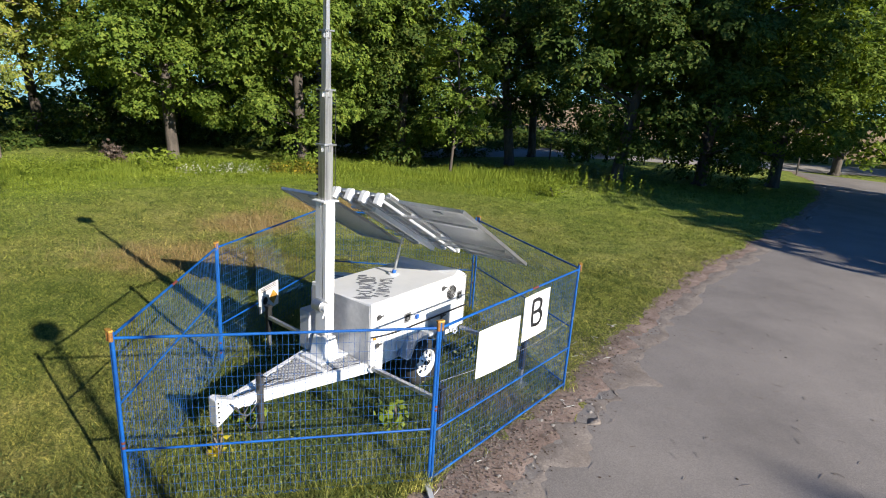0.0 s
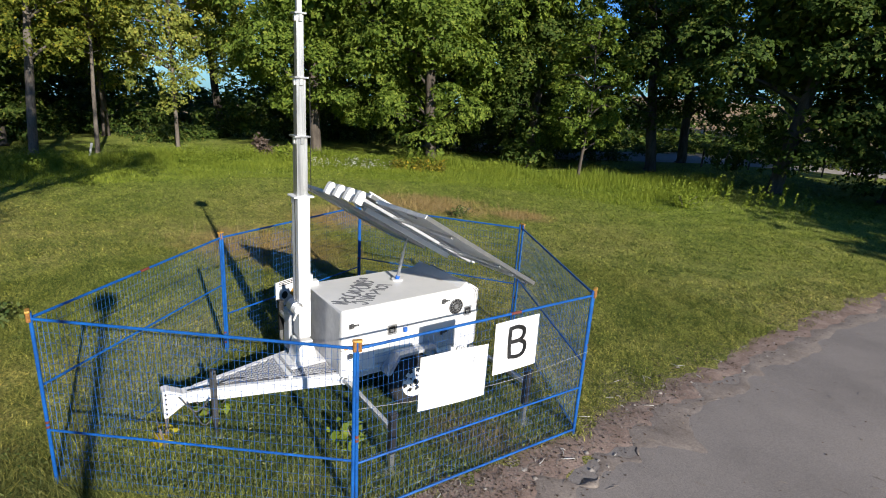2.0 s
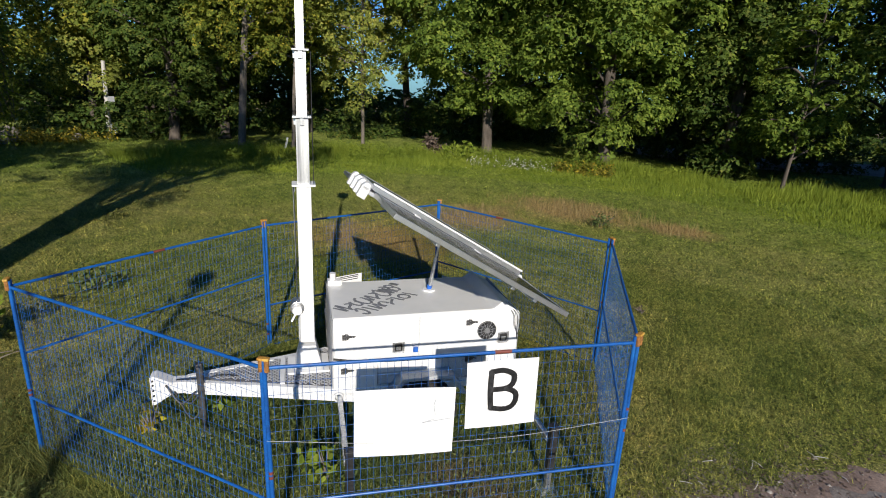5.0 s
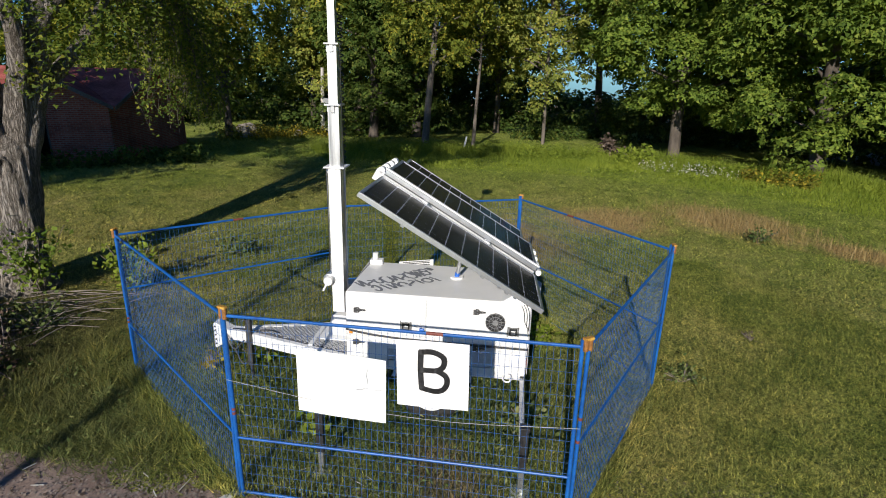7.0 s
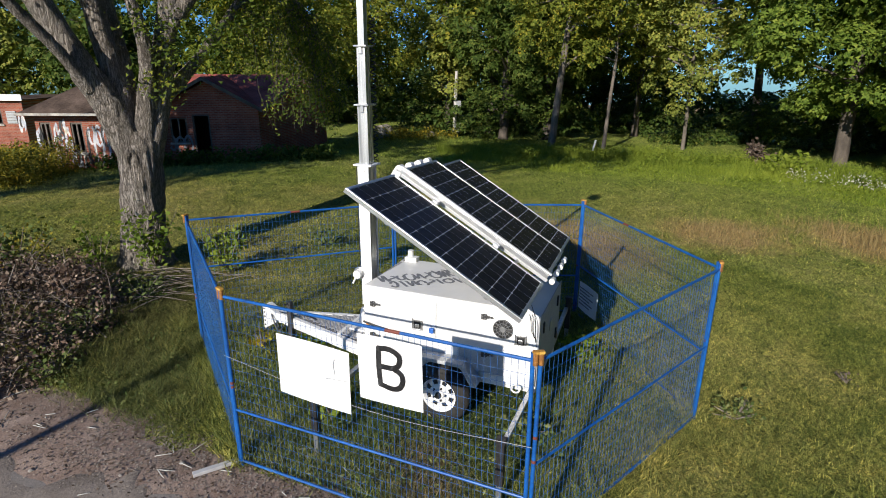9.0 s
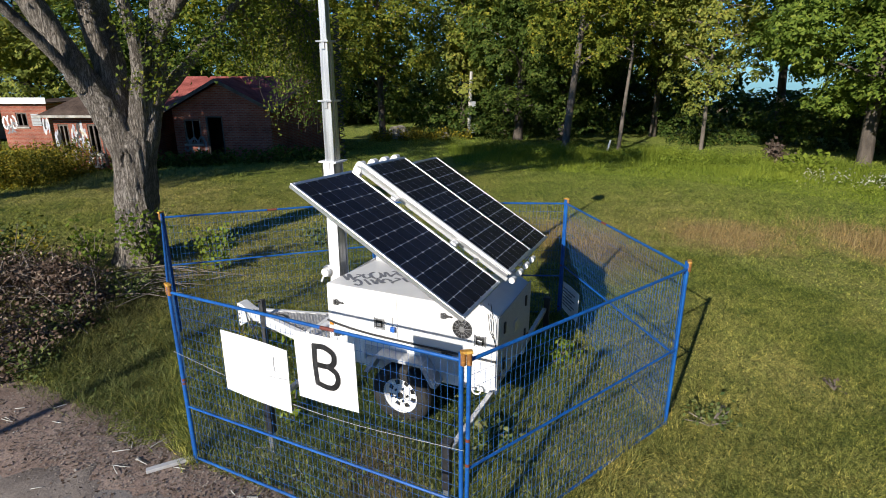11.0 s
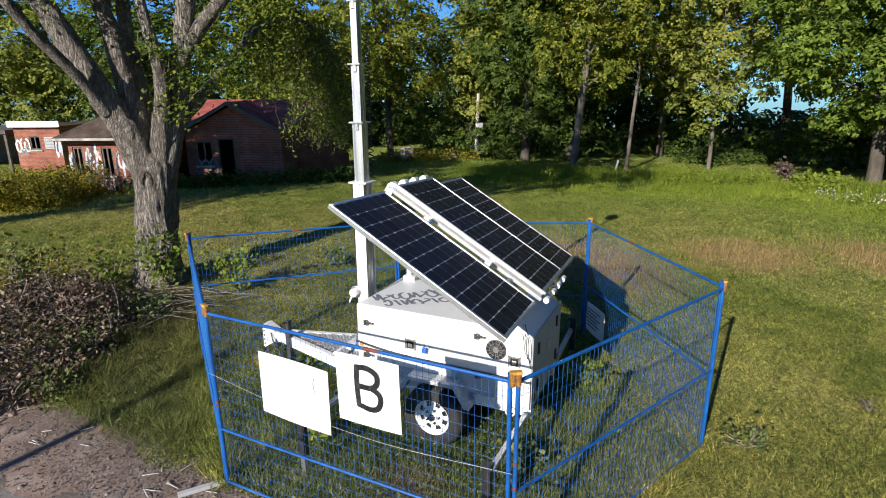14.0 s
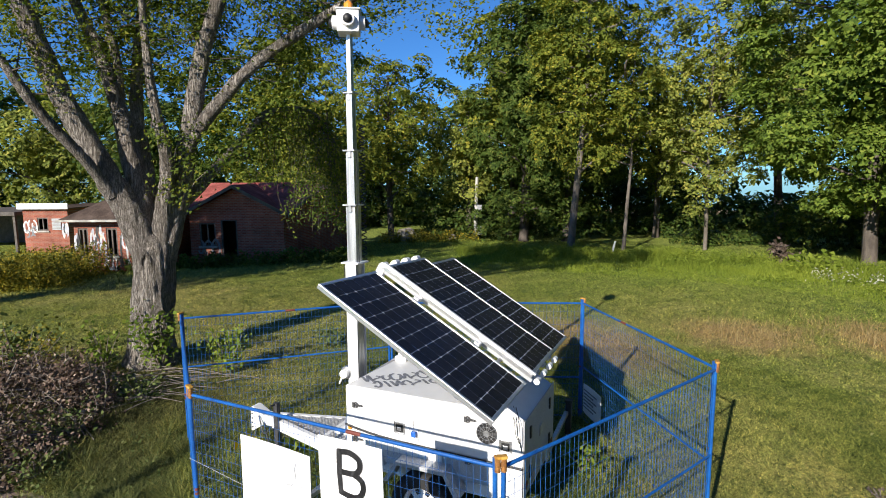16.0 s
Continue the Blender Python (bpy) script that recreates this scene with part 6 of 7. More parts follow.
def boulder(x, y, r, seed, label):
    bm = bmesh.new()
    bmesh.ops.create_icosphere(bm, subdivisions=3, radius=1)
    for v in bm.verts:
        k = 1 + 0.28 * noise.noise(v.co * 1.3 + Vector((seed, 0, 0))) + 0.08 * noise.noise(v.co * 4)
        v.co = Vector((v.co.x * r * k, v.co.y * r * 0.8 * k, max(v.co.z, -0.5) * r * 0.72 * k))
    ob = part("boulder", bm, STONE)
    ob.location = (x, y, float(gz(x, y)) + r * 0.22)
    tagged(ob, label, "boulder")


boulder(-33.0, 12.45, 0.88, 3, "large pale field stone among the goldenrod")
boulder(-32.5, 15.6, 0.35, 8, "small grey stone beside the utility post")
bm = bmesh.new()
rod(bm, (0, 0, -0.05), (0.18, 0.05, 0.62), 0.055, 8)
st = part("marker_stake", bm, WHITE)
st.location = (-22.7, 22.3, float(gz(-22.7, 22.3)))
tagged(st, "leaning white marker stake in the grass", "stake")


def log_fence():
    """Thin dark posts before the gravel track."""
    rng = np.random.default_rng(6)
    t = base("track_fence", pose(7, 38.5, 0), "row of thin dark posts along the gravel track", "fence")
    for i in range(14):
        bm = bmesh.new()
        rod(bm, (i * 1.3, rng.uniform(-0.2, 0.2), -0.3), (i * 1.3 + rng.uniform(-0.05, 0.05), 0, rng.uniform(0.9, 1.2)), 0.05, 6)
        part("post", bm, DARKBARK, t)


log_fence()


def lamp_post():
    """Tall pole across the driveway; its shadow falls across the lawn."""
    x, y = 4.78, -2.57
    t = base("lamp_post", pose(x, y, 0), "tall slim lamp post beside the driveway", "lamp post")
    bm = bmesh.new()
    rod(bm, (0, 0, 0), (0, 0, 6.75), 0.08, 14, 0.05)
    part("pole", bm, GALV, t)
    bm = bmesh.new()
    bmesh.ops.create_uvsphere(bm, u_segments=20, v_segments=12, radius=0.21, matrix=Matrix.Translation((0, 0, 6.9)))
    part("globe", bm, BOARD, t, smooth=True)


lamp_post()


# ---- plants, litter, grass ----
def plant_stuff(name, pts, mat, size, label, category, seed, upward=0.6, kind="stuff", long=1.6):
    rng = np.random.default_rng(seed)
    P = np.array(pts)
    V, F = leaf_quads(P, size, np.tile([0, 0, upward], (len(P), 1)), rng, long)
    return tagged(obj(name, mesh_np(name, V, F), mat), label, category, kind=kind)


def weed_points(n, place, height, rng, spread=0.12, per=14):
    """Leaf places along upright stalks; place(rng) gives x, y."""
    out = []
    for _ in range(n):
        x, y = place(rng)
        h = height * rng.uniform(0.5, 1.25)
        z0 = float(gz(x, y))
        for k in range(per):
            f = (k + rng.uniform(0, 1)) / per
            s = spread * (1.1 - f * 0.7)
            out.append((x + rng.normal(0, s), y + rng.normal(0, s), z0 + h * f))
    return out


def arc(a0, a1, d0, d1):
    def place(rng):
        a, d = radians(rng.uniform(a0, a1)), rng.uniform(d0, d1)
        return -2 - d * math.sin(a), 9 + d * math.cos(a)
    return place


rng = np.random.default_rng(77)
def patchy(place, scale, least):
    """Keeps of the places only those in the thick of a noise."""
    def pick(rng):
        while True:
            x, y = place(rng)
            if noise.noise(Vector((x * scale, y * scale, 3.0))) > least:
                return x, y
    return pick


pts = weed_points(1000, patchy(arc(4, 72, 18.2, 22.5), 0.45, 0.0), 0.5, rng, 0.13, 18) + weed_points(700, patchy(arc(-20, 66, 15.5, 21.0), 0.5, 0.12), 0.13, rng, 0.16, 10)
plant_stuff("weeds", pts, WEED, 0.058, "knee-high light green weeds along the lawn's edge", "weeds", 1)


def stalks(name, xy, height, width, mat, seed, label, lean=0.32):
    """Upright blades, one triangle each, at the places xy."""
    g = np.random.default_rng(seed)
    n = len(xy)
    a = g.uniform(0, 6.28, n)
    foot = np.column_stack([xy, gz(xy[:, 0], xy[:, 1])])
    side = np.column_stack([np.cos(a), np.sin(a), np.zeros(n)]) * (width * g.uniform(0.6, 1.4, n))[:, None] / 2
    tip = foot + np.column_stack([g.normal(0, lean, (n, 2)) * height[:, None], height])
    V = np.stack([foot - side, foot + side, tip], 1).reshape(-1, 3)
    tagged(obj(name, mesh_np(name, V, np.arange(n * 3).reshape(-1, 3)), mat), label, "grass", kind="stuff")


g = np.random.default_rng(81)
n = 60000
a, d = np.radians(g.uniform(-24, 78, n)), g.uniform(14.0, 23.0, n)
xy = np.column_stack([-2 - d * np.sin(a), 9 + d * np.cos(a)])
tall = np.array([noise.noise(Vector((x * 0.35, y * 0.35, 8.0))) + 0.5 * noise.noise(Vector((x * 1.3, y * 1.3, 2.0))) for x, y in xy])
stalks("tall_grass", xy, np.maximum((0.07 + 0.34 * np.clip((d - 15.5) / 6, 0, 1)) * (1 + 1.1 * tall) * g.uniform(0.6, 1.3, n), 0.04), 0.028, WEED, 82, "tall uncut yellow-green grass before the wood")
pts = weed_points(28, arc(20, 33, 17.0, 18.8), 0.45, rng, 0.14)
plant_stuff("white_flowers", pts, WHITEFLOWER, 0.05, "patch of small white flowers among the weeds", "flowers", 2)
pts = weed_points(60, arc(12, 20, 17.5, 19), 0.5, rng, 0.16) + weed_points(170, lambda r: (r.uniform(-33.8, -30.5), r.uniform(10.5, 17)), 0.7, rng, 0.2)
plant_stuff("yellow_weeds", pts, GOLDENROD, 0.09, "yellow flowering weeds at the wood's edge", "weeds", 3)
pts = weed_points(900, lambda r: (r.uniform(-21, -16.0), r.uniform(-8.5, -2.2)), 1.15, rng, 0.15, 30)
plant_stuff("goldenrod", pts, GOLDENROD, 0.05, "dense stand of yellow goldenrod before the brick wing", "weeds", 4, long=2.6)
pts = weed_points(190, lambda r: (r.uniform(-21.6, -20.0), r.uniform(-1.5, 8)), 0.6, rng, 0.25)
plant_stuff("house_weeds", pts, GREENLEAF, 0.11, "rank green weeds along the brick walls", "weeds", 5)
pts = weed_points(60, lambda r: (r.uniform(-7.6, -5.4), r.uniform(-1.0, 1.1)), 0.8, rng, 0.13, 30)
plant_stuff("dry_weeds", pts, GOLDENROD, 0.05, "fading yellow weeds behind the brush heap", "weeds", 7)
pts = weed_points(46, lambda r: (r.uniform(4.0, 9.5), r.uniform(23.0, 26.5)), 0.9, rng, 0.07, 30)
plant_stuff("reeds", pts, WEED, 0.055, "tall seeding stalks at the shaded lawn's edge", "weeds", 6)


def shrub(x, y, h, r, mat, seed, label, n=500, size=0.07, category="shrub", bark=None):
    g = np.random.default_rng(seed)
    z0 = float(gz(x, y))
    t = base("shrub", pose(x, y, z0), label, category)
    stems, leaves = [], []
    for _ in range(9):
        a, f = g.uniform(0, 6.28), g.uniform(0.3, 1.0)
        e = np.array([r * f * math.cos(a), r * f * math.sin(a), h * g.uniform(0.6, 1.0)])
        stems.append([(0, 0, 0, 0.014), (*(e * np.array([0.4, 0.4, 0.5])), 0.009), (*e, 0.004)])
        k = n // 9
        f2 = g.uniform(0.25, 1.0, (k, 1))
        leaves.append(e * f2 + g.normal(0, 0.13 * r + 0.04, (k, 3)))
    tubes("stem", stems, bark or DRYWOOD, t, 5)
    L = np.vstack(leaves)
    L[:, 2] = np.maximum(L[:, 2], 0.02)
    V, F = leaf_quads(L, size, np.tile([0.2, -0.2, 0.7], (len(L), 1)), g)
    obj("leaves", mesh_np("leaves", V, F), mat, t)
    return t


shrub(-15.9, 27.2, 1.15, 0.75, DRYLEAF, 1, "withered reddish-brown shrub at the wood's edge", 700, 0.12)
shrub(-13.6, 26.2, 0.7, 1.2, WEED, 2, "spreading green sumac seedling on the lawn", 420, 0.16)
shrub(-6.05, 3.25, 1.35, 0.55, MAPLE, 3, "leafy green shoots at the old tree's foot", 420, 0.065)
shrub(-6.2, 2.25, 1.0, 0.35, MAPLE, 4, "leafy green shoots at the old tree's foot", 220, 0.065)
shrub(-5.6, 4.55, 0.95, 0.5, WEED, 5, "tall green weed behind the fence", 420, 0.06)
shrub(-5.75, 1.1, 1.25, 0.6, CLOVER, 31, "tall dull green weeds behind the brush heap", 520, 0.06)
shrub(-5.1, 0.3, 1.2, 0.7, CLOVER, 32, "dull green weeds growing through the brush heap", 620, 0.055)
shrub(-3.4, 2.75, 0.4, 0.55, CLOVER, 33, "low weeds at the foot of the brush heap", 420, 0.04)
shrub(-2.3, 2.75, 0.3, 0.5, CLOVER, 34, "low weeds at the foot of the brush heap", 360, 0.035)
shrub(-4.6, 3.3, 0.4, 0.5, CLOVER, 35, "leafy weeds among the fallen branches", 300, 0.045)
shrub(-6.8, 6.5, 0.4, 0.55, CLOVER, 6, "dull green weed clump on the lawn", 420, 0.05)
shrub(-0.38, 5.98, 0.38, 0.17, WEED, 7, "broad-leaved green plant inside the fence", 72, 0.07)
shrub(-0.85, 9.25, 0.38, 0.3, WEED, 16, "yellow-green leafy weed behind the trailer's tail", 330, 0.045)
shrub(0.45, 7.9, 0.34, 0.28, CLOVER, 17, "dull green weed beside the stabiliser leg", 300, 0.045)
shrub(0.75, 10.3, 0.13, 0.34, CLOVER, 8, "low dark weed outside the fence corner", 170, 0.035)
shrub(0.5, 12.2, 0.12, 0.16, DRYLEAF, 9, "small withered weed on the lawn", 27, 0.03)
shrub(-2.22, 5.22, 0.45, 0.12, YELLOWLEAF, 10, "yellow-leaved seedling under the trailer's drawbar", 22, 0.085)
shrub(-2.15, 5.85, 0.45, 0.25, WEED, 12, "green seedling beside the drawbar", 90, 0.075)
shrub(-2.4, 17.3, 0.35, 0.4, CLOVER, 14, "rough green weed among the dry grass", 200, 0.05)
shrub(4.6, 23.5, 0.5, 0.6, WEED, 15, "rough green weed on the shaded lawn", 260, 0.07)


def brush_heap():
    """Cut branches with dead leaves, thrown down beside the driveway."""
    g = np.random.default_rng(21)
    t = base("brush_heap", pose(-3.75, 1.45, 0), "heap of cut branches with withered brown leaves", "brush heap")
    paths, leaves = [], []
    for i in range(520):
        a = g.uniform(0, 6.28)
        rr = g.uniform(0, 1) ** 0.5
        x, y = 2.3 * rr * math.cos(a), 1.55 * rr * math.sin(a)
        lump = noise.noise(Vector((x * 1.5, y * 1.5, 2.0)))
        top = max(0.92 * (1 - rr ** 2) * (1 + 0.55 * lump) * (1.0 if x < 0.6 else 0.72), 0) + 0.07
        z = g.uniform(0.03, top)
        long = i % 9 == 0
        d = g.normal(0, 1, 3) * np.array([1, 1, 0.28 if i % 3 else 1.4])
        d = d / np.linalg.norm(d) * (g.uniform(0.8, 1.6) if long else g.uniform(0.25, 0.8))
        p0, p2 = np.array([x, y, z]) - d * 0.5, np.array([x, y, z]) + d * 0.5
        p0[2], p2[2] = max(p0[2], 0.02), max(p2[2], 0.02)
        p1 = (p0 + p2) / 2 + g.normal(0, 0.06, 3)
        p1[2] = max(p1[2], 0.03)
        w = g.uniform(0.003, 0.010)
        paths.append([(*p0, w), (*p1, w * 0.8), (*p2, w * 0.4)])
        if z > top * 0.3 and not long:
            m = g.integers(8, 60)
            leaves.append(p1 + g.normal(0, 0.14, (m, 3)))
    for i in range(5):
        a = g.uniform(-0.4, 0.9)
        s = np.array([-0.7 + g.uniform(-0.7, 0.6), 1.4 + g.uniform(-0.4, 0.5), g.uniform(0.05, 0.3)])
        e = s + np.array([math.cos(a) * -0.6, 0.8 * g.uniform(0.5, 1.2), g.uniform(-0.1, 0.1)])
        e[2] = max(e[2], 0.03)
        paths.append([(*s, 0.009), (*((s + e) / 2 + g.normal(0, 0.06, 3) * np.array([1, 1, 0.4])), 0.007), (*e, 0.003)])
    tagged(tubes("branch_tangle", paths, DRYWOOD, t, 5, seed=3, steps=3), kind="stuff")
    L = np.vstack(leaves)
    L[:, 2] = np.maximum(L[:, 2], 0.03)
    V, F = leaf_quads(L, 0.04, np.tile([0.2, -0.2, 0.6], (len(L), 1)), g, 1.7)
    obj("dead_leaves", mesh_np("dead_leaves", V, F), HEAPLEAF, t)


brush_heap()


def fallen_branches():
    g = np.random.default_rng(23)
    for i in range(22):
        x, y = -5.0 + g.normal(0, 0.5), 3.7 + g.normal(0, 0.38)
        a, L = g.uniform(0.9, 2.2), g.uniform(0.5, 1.6)
        d = np.array([math.cos(a), math.sin(a), 0])
        q = np.array([x, y, 0.05 + 0.03 * i % 0.12])
        pts = [(*(q - d * L / 2), 0.007), (*(q + g.normal(0, 0.06, 3) * np.array([1, 1, 0.3]) + np.array([0, 0, 0.03])), 0.006), (*(q + d * L / 2), 0.004)]
        b = tubes("fallen_branch", [pts], DRYWOOD, None, 6, 0.1, i)
        tagged(b, "bare grey fallen branch lying in the grass", "branch", "fallen branches")


fallen_branches()


def litter():
    """Dead leaves, bark chips and pebbles on the verge and the asphalt."""
    g = np.random.default_rng(29)
    C = []
    k = g.integers(10, 100, 3000)
    off = g.normal(-0.42, 0.3, 3000)
    P = EDGE[k] + EDGE_N[k] * off[:, None] + g.normal(0, 0.12, (3000, 2))
    k2 = g.integers(15, 110, 190)
    P2 = EDGE[k2] + EDGE_N[k2] * g.uniform(0.2, 5.5, (190, 1))
    P = np.vstack([P, P2])
    Z = gz(P[:, 0], P[:, 1]) + 0.018
    V, F = leaf_quads(np.column_stack([P, Z]), 0.026, np.tile([0, 0, 2.2], (len(P), 1)), g, 1.4)
    tagged(obj("leaf_litter", mesh_np("leaf_litter", V, F), DRYLEAF), "dry leaves and bark chips scattered on the verge", "leaf litter", kind="stuff")
    k = g.integers(10, 105, 5200)
    P = EDGE[k] + EDGE_N[k] * g.normal(-0.12, 0.26, (5200, 1)) + g.normal(0, 0.12, (5200, 2))
    V, F = leaf_quads(np.column_stack([P, gz(P[:, 0], P[:, 1]) + 0.016]), 0.014, np.tile([0, 0, 1.6], (len(P), 1)), g, 1.1)
    tagged(obj("grit", mesh_np("grit", V, F), DRYWOOD), "brownish grit and bark chips along the asphalt's edge", "grit", kind="stuff")
    k = g.integers(8, 60, 9000)
    P = EDGE[k] + EDGE_N[k] * g.normal(-0.55, 0.28, (9000, 1)) + g.normal(0, 0.10, (9000, 2))
    V, F = leaf_quads(np.column_stack([P, gz(P[:, 0], P[:, 1]) + g.uniform(0.009, 0.016, 9000)]), 0.017, np.tile([0, 0, 3.5], (9000, 1)), g, 1.6)
    tagged(obj("bark_flakes", mesh_np("bark_flakes", V, F), DRYWOOD), "reddish-brown bark flakes and leaf crumbs on the verge", "leaf litter", kind="stuff")
    paths = []
    for i in range(70):
        j = g.integers(12, 62)
        x, y = EDGE[j] + EDGE_N[j] * g.normal(-0.45, 0.3)
        a, L = g.uniform(0, 6.28), g.uniform(0.05, 0.2)
        paths.append([(x, y, 0.02, 0.005), (x + L / 2 * math.cos(a) + 0.008, y + L / 2 * math.sin(a), 0.026, 0.005), (x + L * math.cos(a), y + L * math.sin(a), 0.02, 0.003)])
    tagged(tubes("wood_chips", paths, TIE, None, 4, steps=2), "pale split sticks and wood chips on the verge", "sticks", kind="stuff")
    V, F = [], []
    for i in range(150):
        j = g.integers(20, 100)
        x, y = EDGE[j] + EDGE_N[j] * g.normal(-0.15, 0.2)
        r = 0.009 + 0.03 * g.uniform(0, 1) ** 5
        q = np.array([[1, 0, 0.1], [0.4, 0.9, 0], [-0.7, 0.6, 0.1], [-0.9, -0.4, 0], [0.1, -1, 0.05], [0.2, 0.1, 0.75], [-0.3, -0.1, 0.65]]) * r * g.uniform(0.7, 1.3, (7, 3)) + np.array([x, y, 0.008])
        o = len(V) * 7
        V.append(q)
        F += [[o + a, o + b, o + c] for a, b, c in ((0, 1, 5), (1, 2, 6), (2, 3, 6), (3, 4, 6), (4, 0, 5), (1, 6, 5), (4, 5, 6))]
    tagged(obj("pebbles", mesh_np("pebbles", np.vstack(V), np.array(F)), GRAVEL), "pale pebbles and broken asphalt along the driveway", "pebbles", kind="stuff")
    paths = []
    for i in range(150):
        j = g.integers(20, 80)
        x, y = EDGE[j] + EDGE_N[j] * (g.normal(-0.2, 0.4) if i < 48 else g.uniform(0.3, 3.5))
        a, L = g.uniform(0, 6.28), g.uniform(0.04, 0.15)
        paths.append([(x, y, 0.016, 0.003), (x + L / 2 * math.cos(a) + 0.01, y + L / 2 * math.sin(a), 0.022, 0.0028), (x + L * math.cos(a), y + L * math.sin(a), 0.016, 0.0016)])
    tagged(tubes("twigs", paths, DRYWOOD, None, 4, steps=2), "thin dry twigs scattered on the verge", "twigs", kind="stuff")


litter()

FENCE_POLY = [CORNERS[k] for k in RING]


def inside_fence(x, y):
    ins = np.zeros(len(x), bool)
    for (x0, y0), (x1, y1) in zip(FENCE_POLY, FENCE_POLY[1:] + FENCE_POLY[:1]):
        c = ((y0 > y) != (y1 > y)) & (x < (x1 - x0) * (y - y0) / (y1 - y0 + 1e-12) + x0)
        ins ^= c
    return ins


def grass(name, n, r0, r1, height, width, blades, seed, label, sector=None):
    """Tufts of bent blades, one triangle each, on the lawn between two distances from the trailer."""
    g = np.random.default_rng(seed)
    d = np.sqrt(g.uniform(r0 ** 2, r1 ** 2, n * 2))
    a = g.uniform(-math.pi, math.pi, n * 2)
    x, y = -0.8 - d * np.sin(a), 7.3 + d * np.cos(a)
    off = on_road(x, y)
    lim = np.interp(y, (3.0, 4.6, 5.4, 9.0, 20.0), (-1.05, -0.7, -0.68, -0.45, -0.3))
    keep = (off < lim + g.normal(0, 0.10, len(x))) & (y > -4)
    x, y = x[keep][:n], y[keep][:n]
    inn = inside_fence(x, y)
    clump = np.array([noise.noise(Vector((px * 0.55, py * 0.55, seed))) for px, py in zip(x, y)])
    fine = np.array([noise.noise(Vector((px * 2.3, py * 2.3, seed + 5))) for px, py in zip(x, y)])
    h = height * (1 + 0.55 * clump) * (1 + 0.75 * fine) * g.uniform(0.6, 1.3, len(x)) * np.where(inn, 1.55, 1.0)
    k = len(x)
    B = np.repeat(np.column_stack([x, y, gz(x, y)]), blades, 0)
    hb = np.repeat(h, blades) * g.uniform(0.5, 1.2, k * blades)
    B[:, :2] += g.normal(0, 0.03 + width, (k * blades, 2))
    lean = g.uniform(0, 6.28, k * blades)
    side = np.column_stack([-np.sin(lean), np.cos(lean), np.zeros(len(lean))])
    fwd = np.column_stack([np.cos(lean), np.sin(lean), np.zeros(len(lean))])
    w = (width * g.uniform(0.6, 1.3, len(lean)))[:, None]
    amt = g.uniform(0.5, 2.2, len(lean))[:, None] * hb[:, None]
    up = np.array([0, 0, 1.0])
    v0, v1 = B - side * w / 2, B + side * w / 2
    tip = B + up * hb[:, None] * 0.72 + fwd * amt
    V = np.stack([v0, v1, tip], 1).reshape(-1, 3)
    F = np.arange(len(B) * 3).reshape(-1, 3)
    tagged(obj(name, mesh_np(name, V, F), GRASS), label, "grass", kind="stuff")


def low_weeds():
    """Clover and plantain: dense inside the fence, in loose patches over the lawn."""
    g = np.random.default_rng(61)
    x, y = g.uniform(-3.2, 2.0, 26000), g.uniform(4.3, 9.9, 26000)
    ins = inside_fence(x, y)
    bare = np.array([noise.noise(Vector((a * 1.1, b * 1.1, 3.0))) for a, b in zip(x, y)])
    ins &= bare > -0.05 + g.normal(0, 0.12, len(x))
    x, y = x[ins][:6500], y[ins][:6500]
    P = [np.column_stack([x, y, g.uniform(0.02, 0.15, len(x)) ** 1.0])]
    for _ in range(420):
        d, a = math.sqrt(g.uniform(3.2 ** 2, 15 ** 2)), g.uniform(-3.14, 3.14)
        cx, cy = -0.8 - d * math.sin(a), 7.3 + d * math.cos(a)
        if cy < -3 or on_road(np.array([cx]), np.array([cy]))[0] > -0.9:
            continue
        k = g.integers(10, 46)
        P.append(np.column_stack([cx + g.normal(0, 0.13, k), cy + g.normal(0, 0.13, k), g.uniform(0.02, 0.075, k)]))
    for _ in range(90):
        cx, cy, k = g.uniform(-4.0, -0.2), g.uniform(2.6, 4.9), g.integers(12, 40)
        if on_road(np.array([cx]), np.array([cy]))[0] < -1.0:
            P.append(np.column_stack([cx + g.normal(0, 0.1, k), cy + g.normal(0, 0.1, k), g.uniform(0.02, 0.12, k)]))
    P = np.vstack(P)
    P[:, 2] += gz(P[:, 0], P[:, 1])
    V, F = leaf_quads(P, 0.018, np.tile([0, 0, 0.5], (len(P), 1)), g, 2.8)
    tagged(obj("low_weeds", mesh_np("low_weeds", V, F), CLOVER), "low clover and broad-leaved weeds in the grass", "weeds", kind="stuff")


low_weeds()


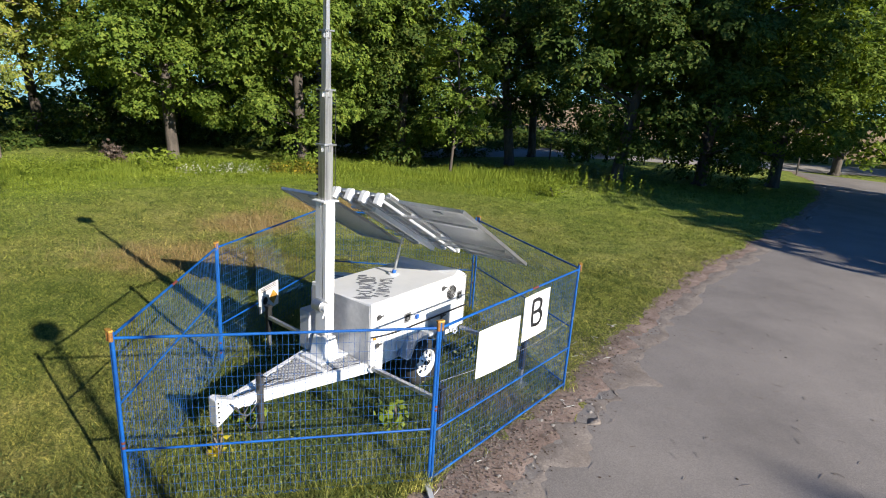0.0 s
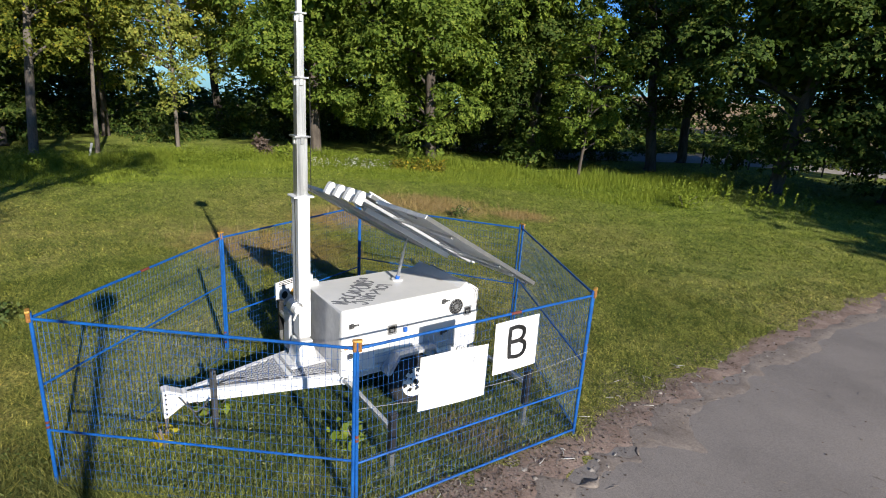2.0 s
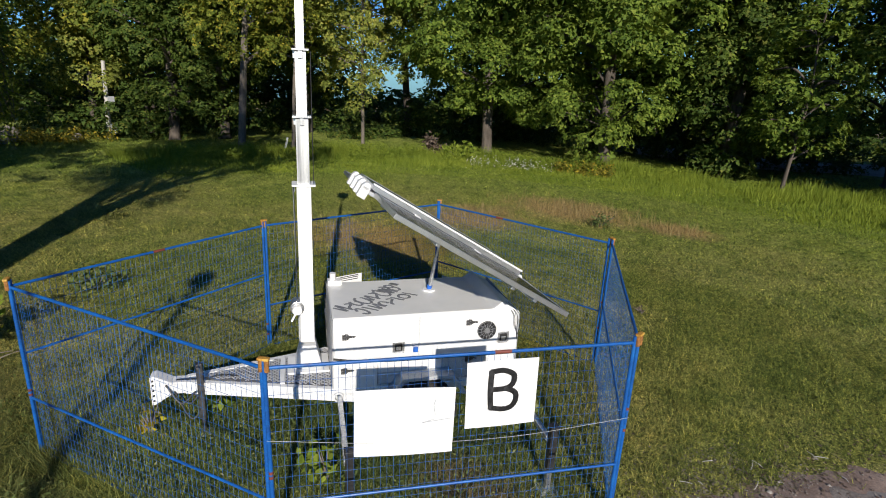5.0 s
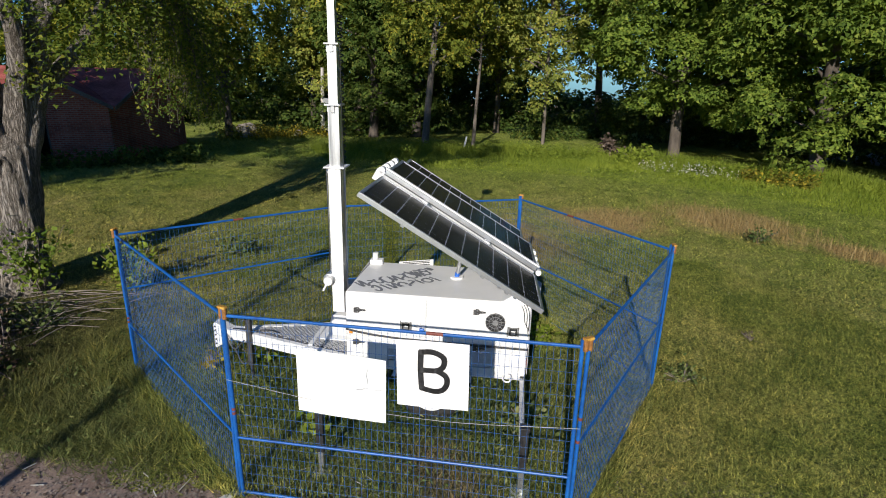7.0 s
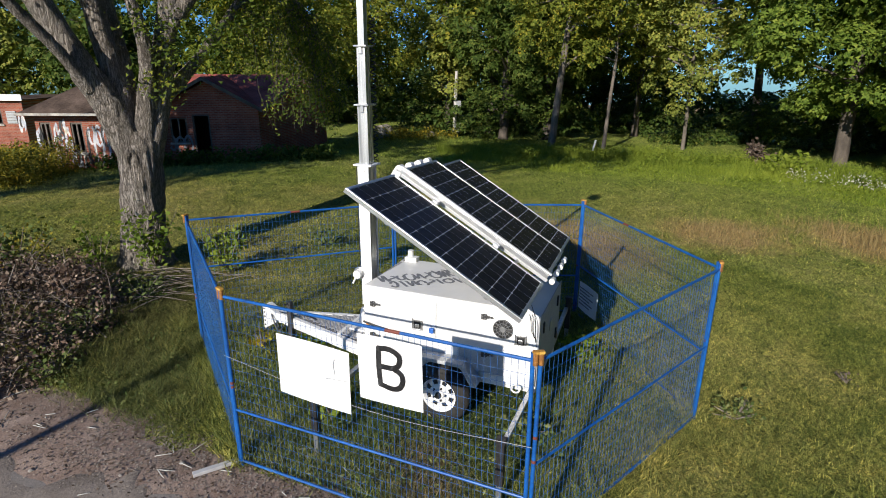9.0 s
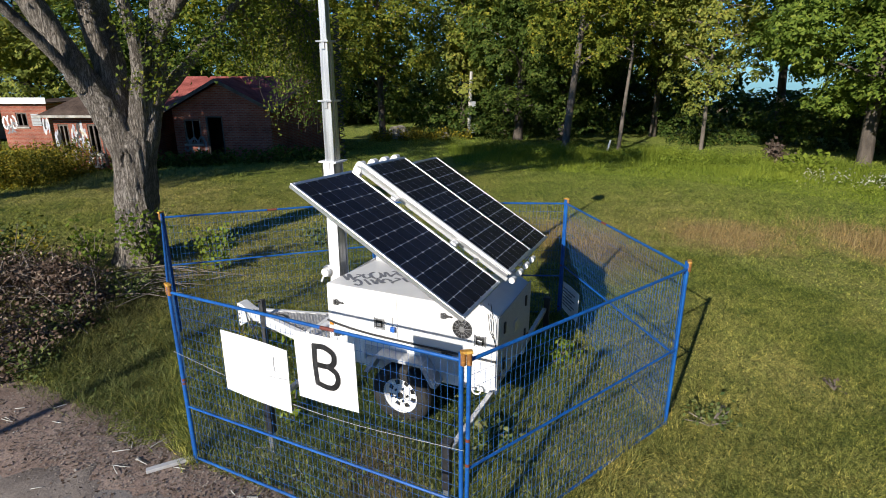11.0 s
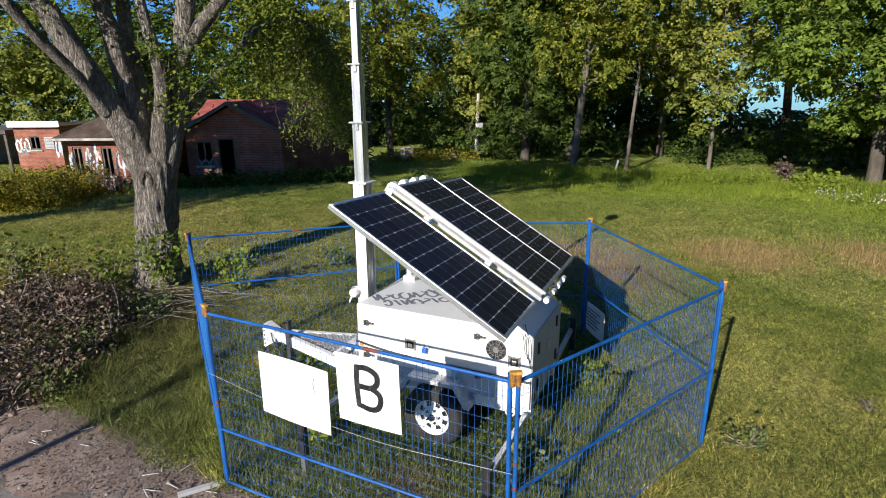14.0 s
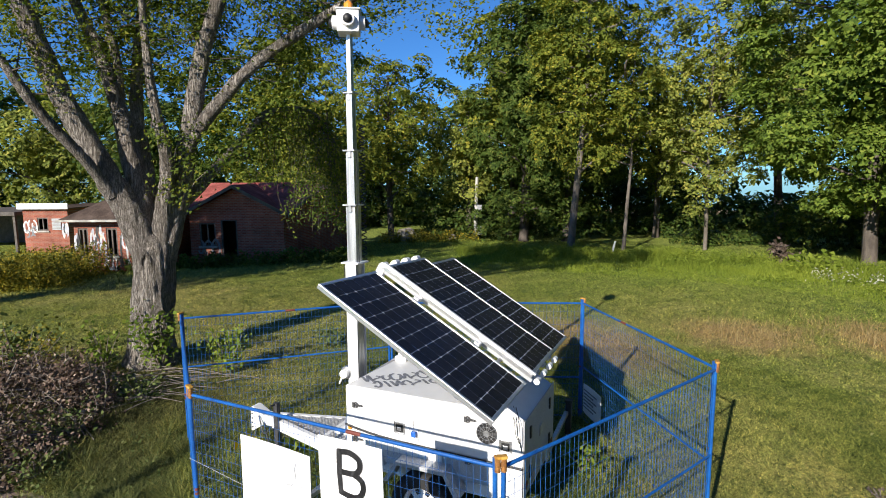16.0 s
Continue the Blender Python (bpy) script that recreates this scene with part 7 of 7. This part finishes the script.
def dry_grass():
    """Dead upright stalks in the dry patches of the lawn."""
    g = np.random.default_rng(67)
    B = []
    for cx, cy, rx, ry, n in ((-3.8, 18.5, 2.1, 1.3, 1300), (-0.8, 18.5, 1.0, 0.6, 350), (-5.4, 15.6, 1.3, 1.4, 550), (-5.6, 12.0, 2.0, 1.2, 450)):
        B.append(np.column_stack([cx + g.normal(0, rx * 0.5, n), cy + g.normal(0, ry * 0.5, n)]))
    B = np.vstack(B)
    n = len(B)
    z = gz(B[:, 0], B[:, 1])
    h = g.uniform(0.10, 0.30, n)
    a = g.uniform(0, 6.28, n)
    side = np.column_stack([np.cos(a), np.sin(a), np.zeros(n)]) * 0.006
    lean = g.normal(0, 0.28, (n, 2)) * h[:, None]
    foot = np.column_stack([B, z])
    tip = np.column_stack([B + lean, z + h])
    V = np.stack([foot - side, foot + side, tip], 1).reshape(-1, 3)
    tagged(obj("dry_grass", mesh_np("dry_grass", V, np.arange(n * 3).reshape(-1, 3)), STRAW), "patches of dead straw-coloured grass stalks", "grass", kind="stuff")


dry_grass()
grass("near_grass", 62000, 0.0, 7.5, 0.074, 0.0085, 7, 51, "rough green and straw-coloured grass")
grass("lawn_grass", 70000, 7.5, 17.0, 0.070, 0.018, 4, 52, "rough green and straw-coloured grass")
grass("far_grass", 34000, 17.0, 32.0, 0.13, 0.03, 4, 53, "rough green grass towards the wood")


def fringe(name, p, q, n, seed):
    """Uncut grass along the foot of a fence panel."""
    g = np.random.default_rng(seed)
    u = g.uniform(0, 1, n)
    x = p[0] + (q[0] - p[0]) * u + g.normal(0, 0.07, n)
    y = p[1] + (q[1] - p[1]) * u + g.normal(0, 0.07, n)
    rise = np.array([1 + 0.6 * noise.noise(Vector((a * 1.7, b * 1.7, seed))) for a, b in zip(x, y)])
    h = g.uniform(0.06, 0.19, n) * rise
    a = g.uniform(0, 6.28, n)
    foot = np.column_stack([x, y, gz(x, y)])
    side = np.column_stack([np.cos(a), np.sin(a), np.zeros(n)]) * g.uniform(0.003, 0.007, n)[:, None]
    tip = foot + np.column_stack([g.normal(0, 0.5, (n, 2)) * h[:, None], h])
    V = np.stack([foot - side, foot + side, tip], 1).reshape(-1, 3)
    tagged(obj(name, mesh_np(name, V, np.arange(n * 3).reshape(-1, 3)), GRASS), "uncut grass along the foot of the fence", "grass", kind="stuff")


g = np.random.default_rng(91)
xy = np.column_stack([g.uniform(-4.2, 0.3, 60000), g.uniform(2.2, 5.2, 60000)])
off = on_road(xy[:, 0], xy[:, 1])
xy = xy[(off < -1.0 + g.normal(0, 0.12, len(off))) & (off > -3.4) & ~inside_fence(xy[:, 0], xy[:, 1])][:26000]
tuft = np.array([noise.noise(Vector((x * 3.6, y * 3.6, 4.0))) for x, y in xy])
stalks("verge_grass", xy, np.maximum(0.085 * (1 + 1.9 * tuft) * g.uniform(0.4, 1.6, len(xy)), 0.02), 0.0070, GRASS, 92, "long olive grass between the brush heap and the fence", 0.75)


xy = np.column_stack([g.uniform(-3.2, 2.0, 70000), g.uniform(4.3, 9.9, 70000)])
tuft = np.array([noise.noise(Vector((x * 1.6, y * 1.6, 9.0))) for x, y in xy])
keep = inside_fence(xy[:, 0], xy[:, 1]) & (tuft > -0.18 + g.normal(0, 0.15, len(xy)))
xy, tuft = xy[keep][:30000], tuft[keep][:30000]
stalks("fenced_grass", xy, np.maximum(0.11 * (1 + 0.9 * tuft) * g.uniform(0.5, 1.6, len(xy)), 0.03), 0.0065, GRASS, 93, "uncut green grass round the trailer", 0.5)

for pair, seed in (("cb", 71), ("ba", 72), ("af", 73), ("fe", 74), ("ed", 75)):
    fringe("fence_grass", CORNERS[pair[0]], CORNERS[pair[1]], 5200, seed)


# ---- the panels' cells ----
for p in CELL_JOBS:
    for i in range(NR):
        for j in range(NC):
            c = obj("cell", CELLMESH, None, p)
            c.location = (0.03 + (LEN - 0.06) * (i + 0.5) / NR, 0.03 + (WID - 0.06) * (j + 0.5) / NC, -0.003)
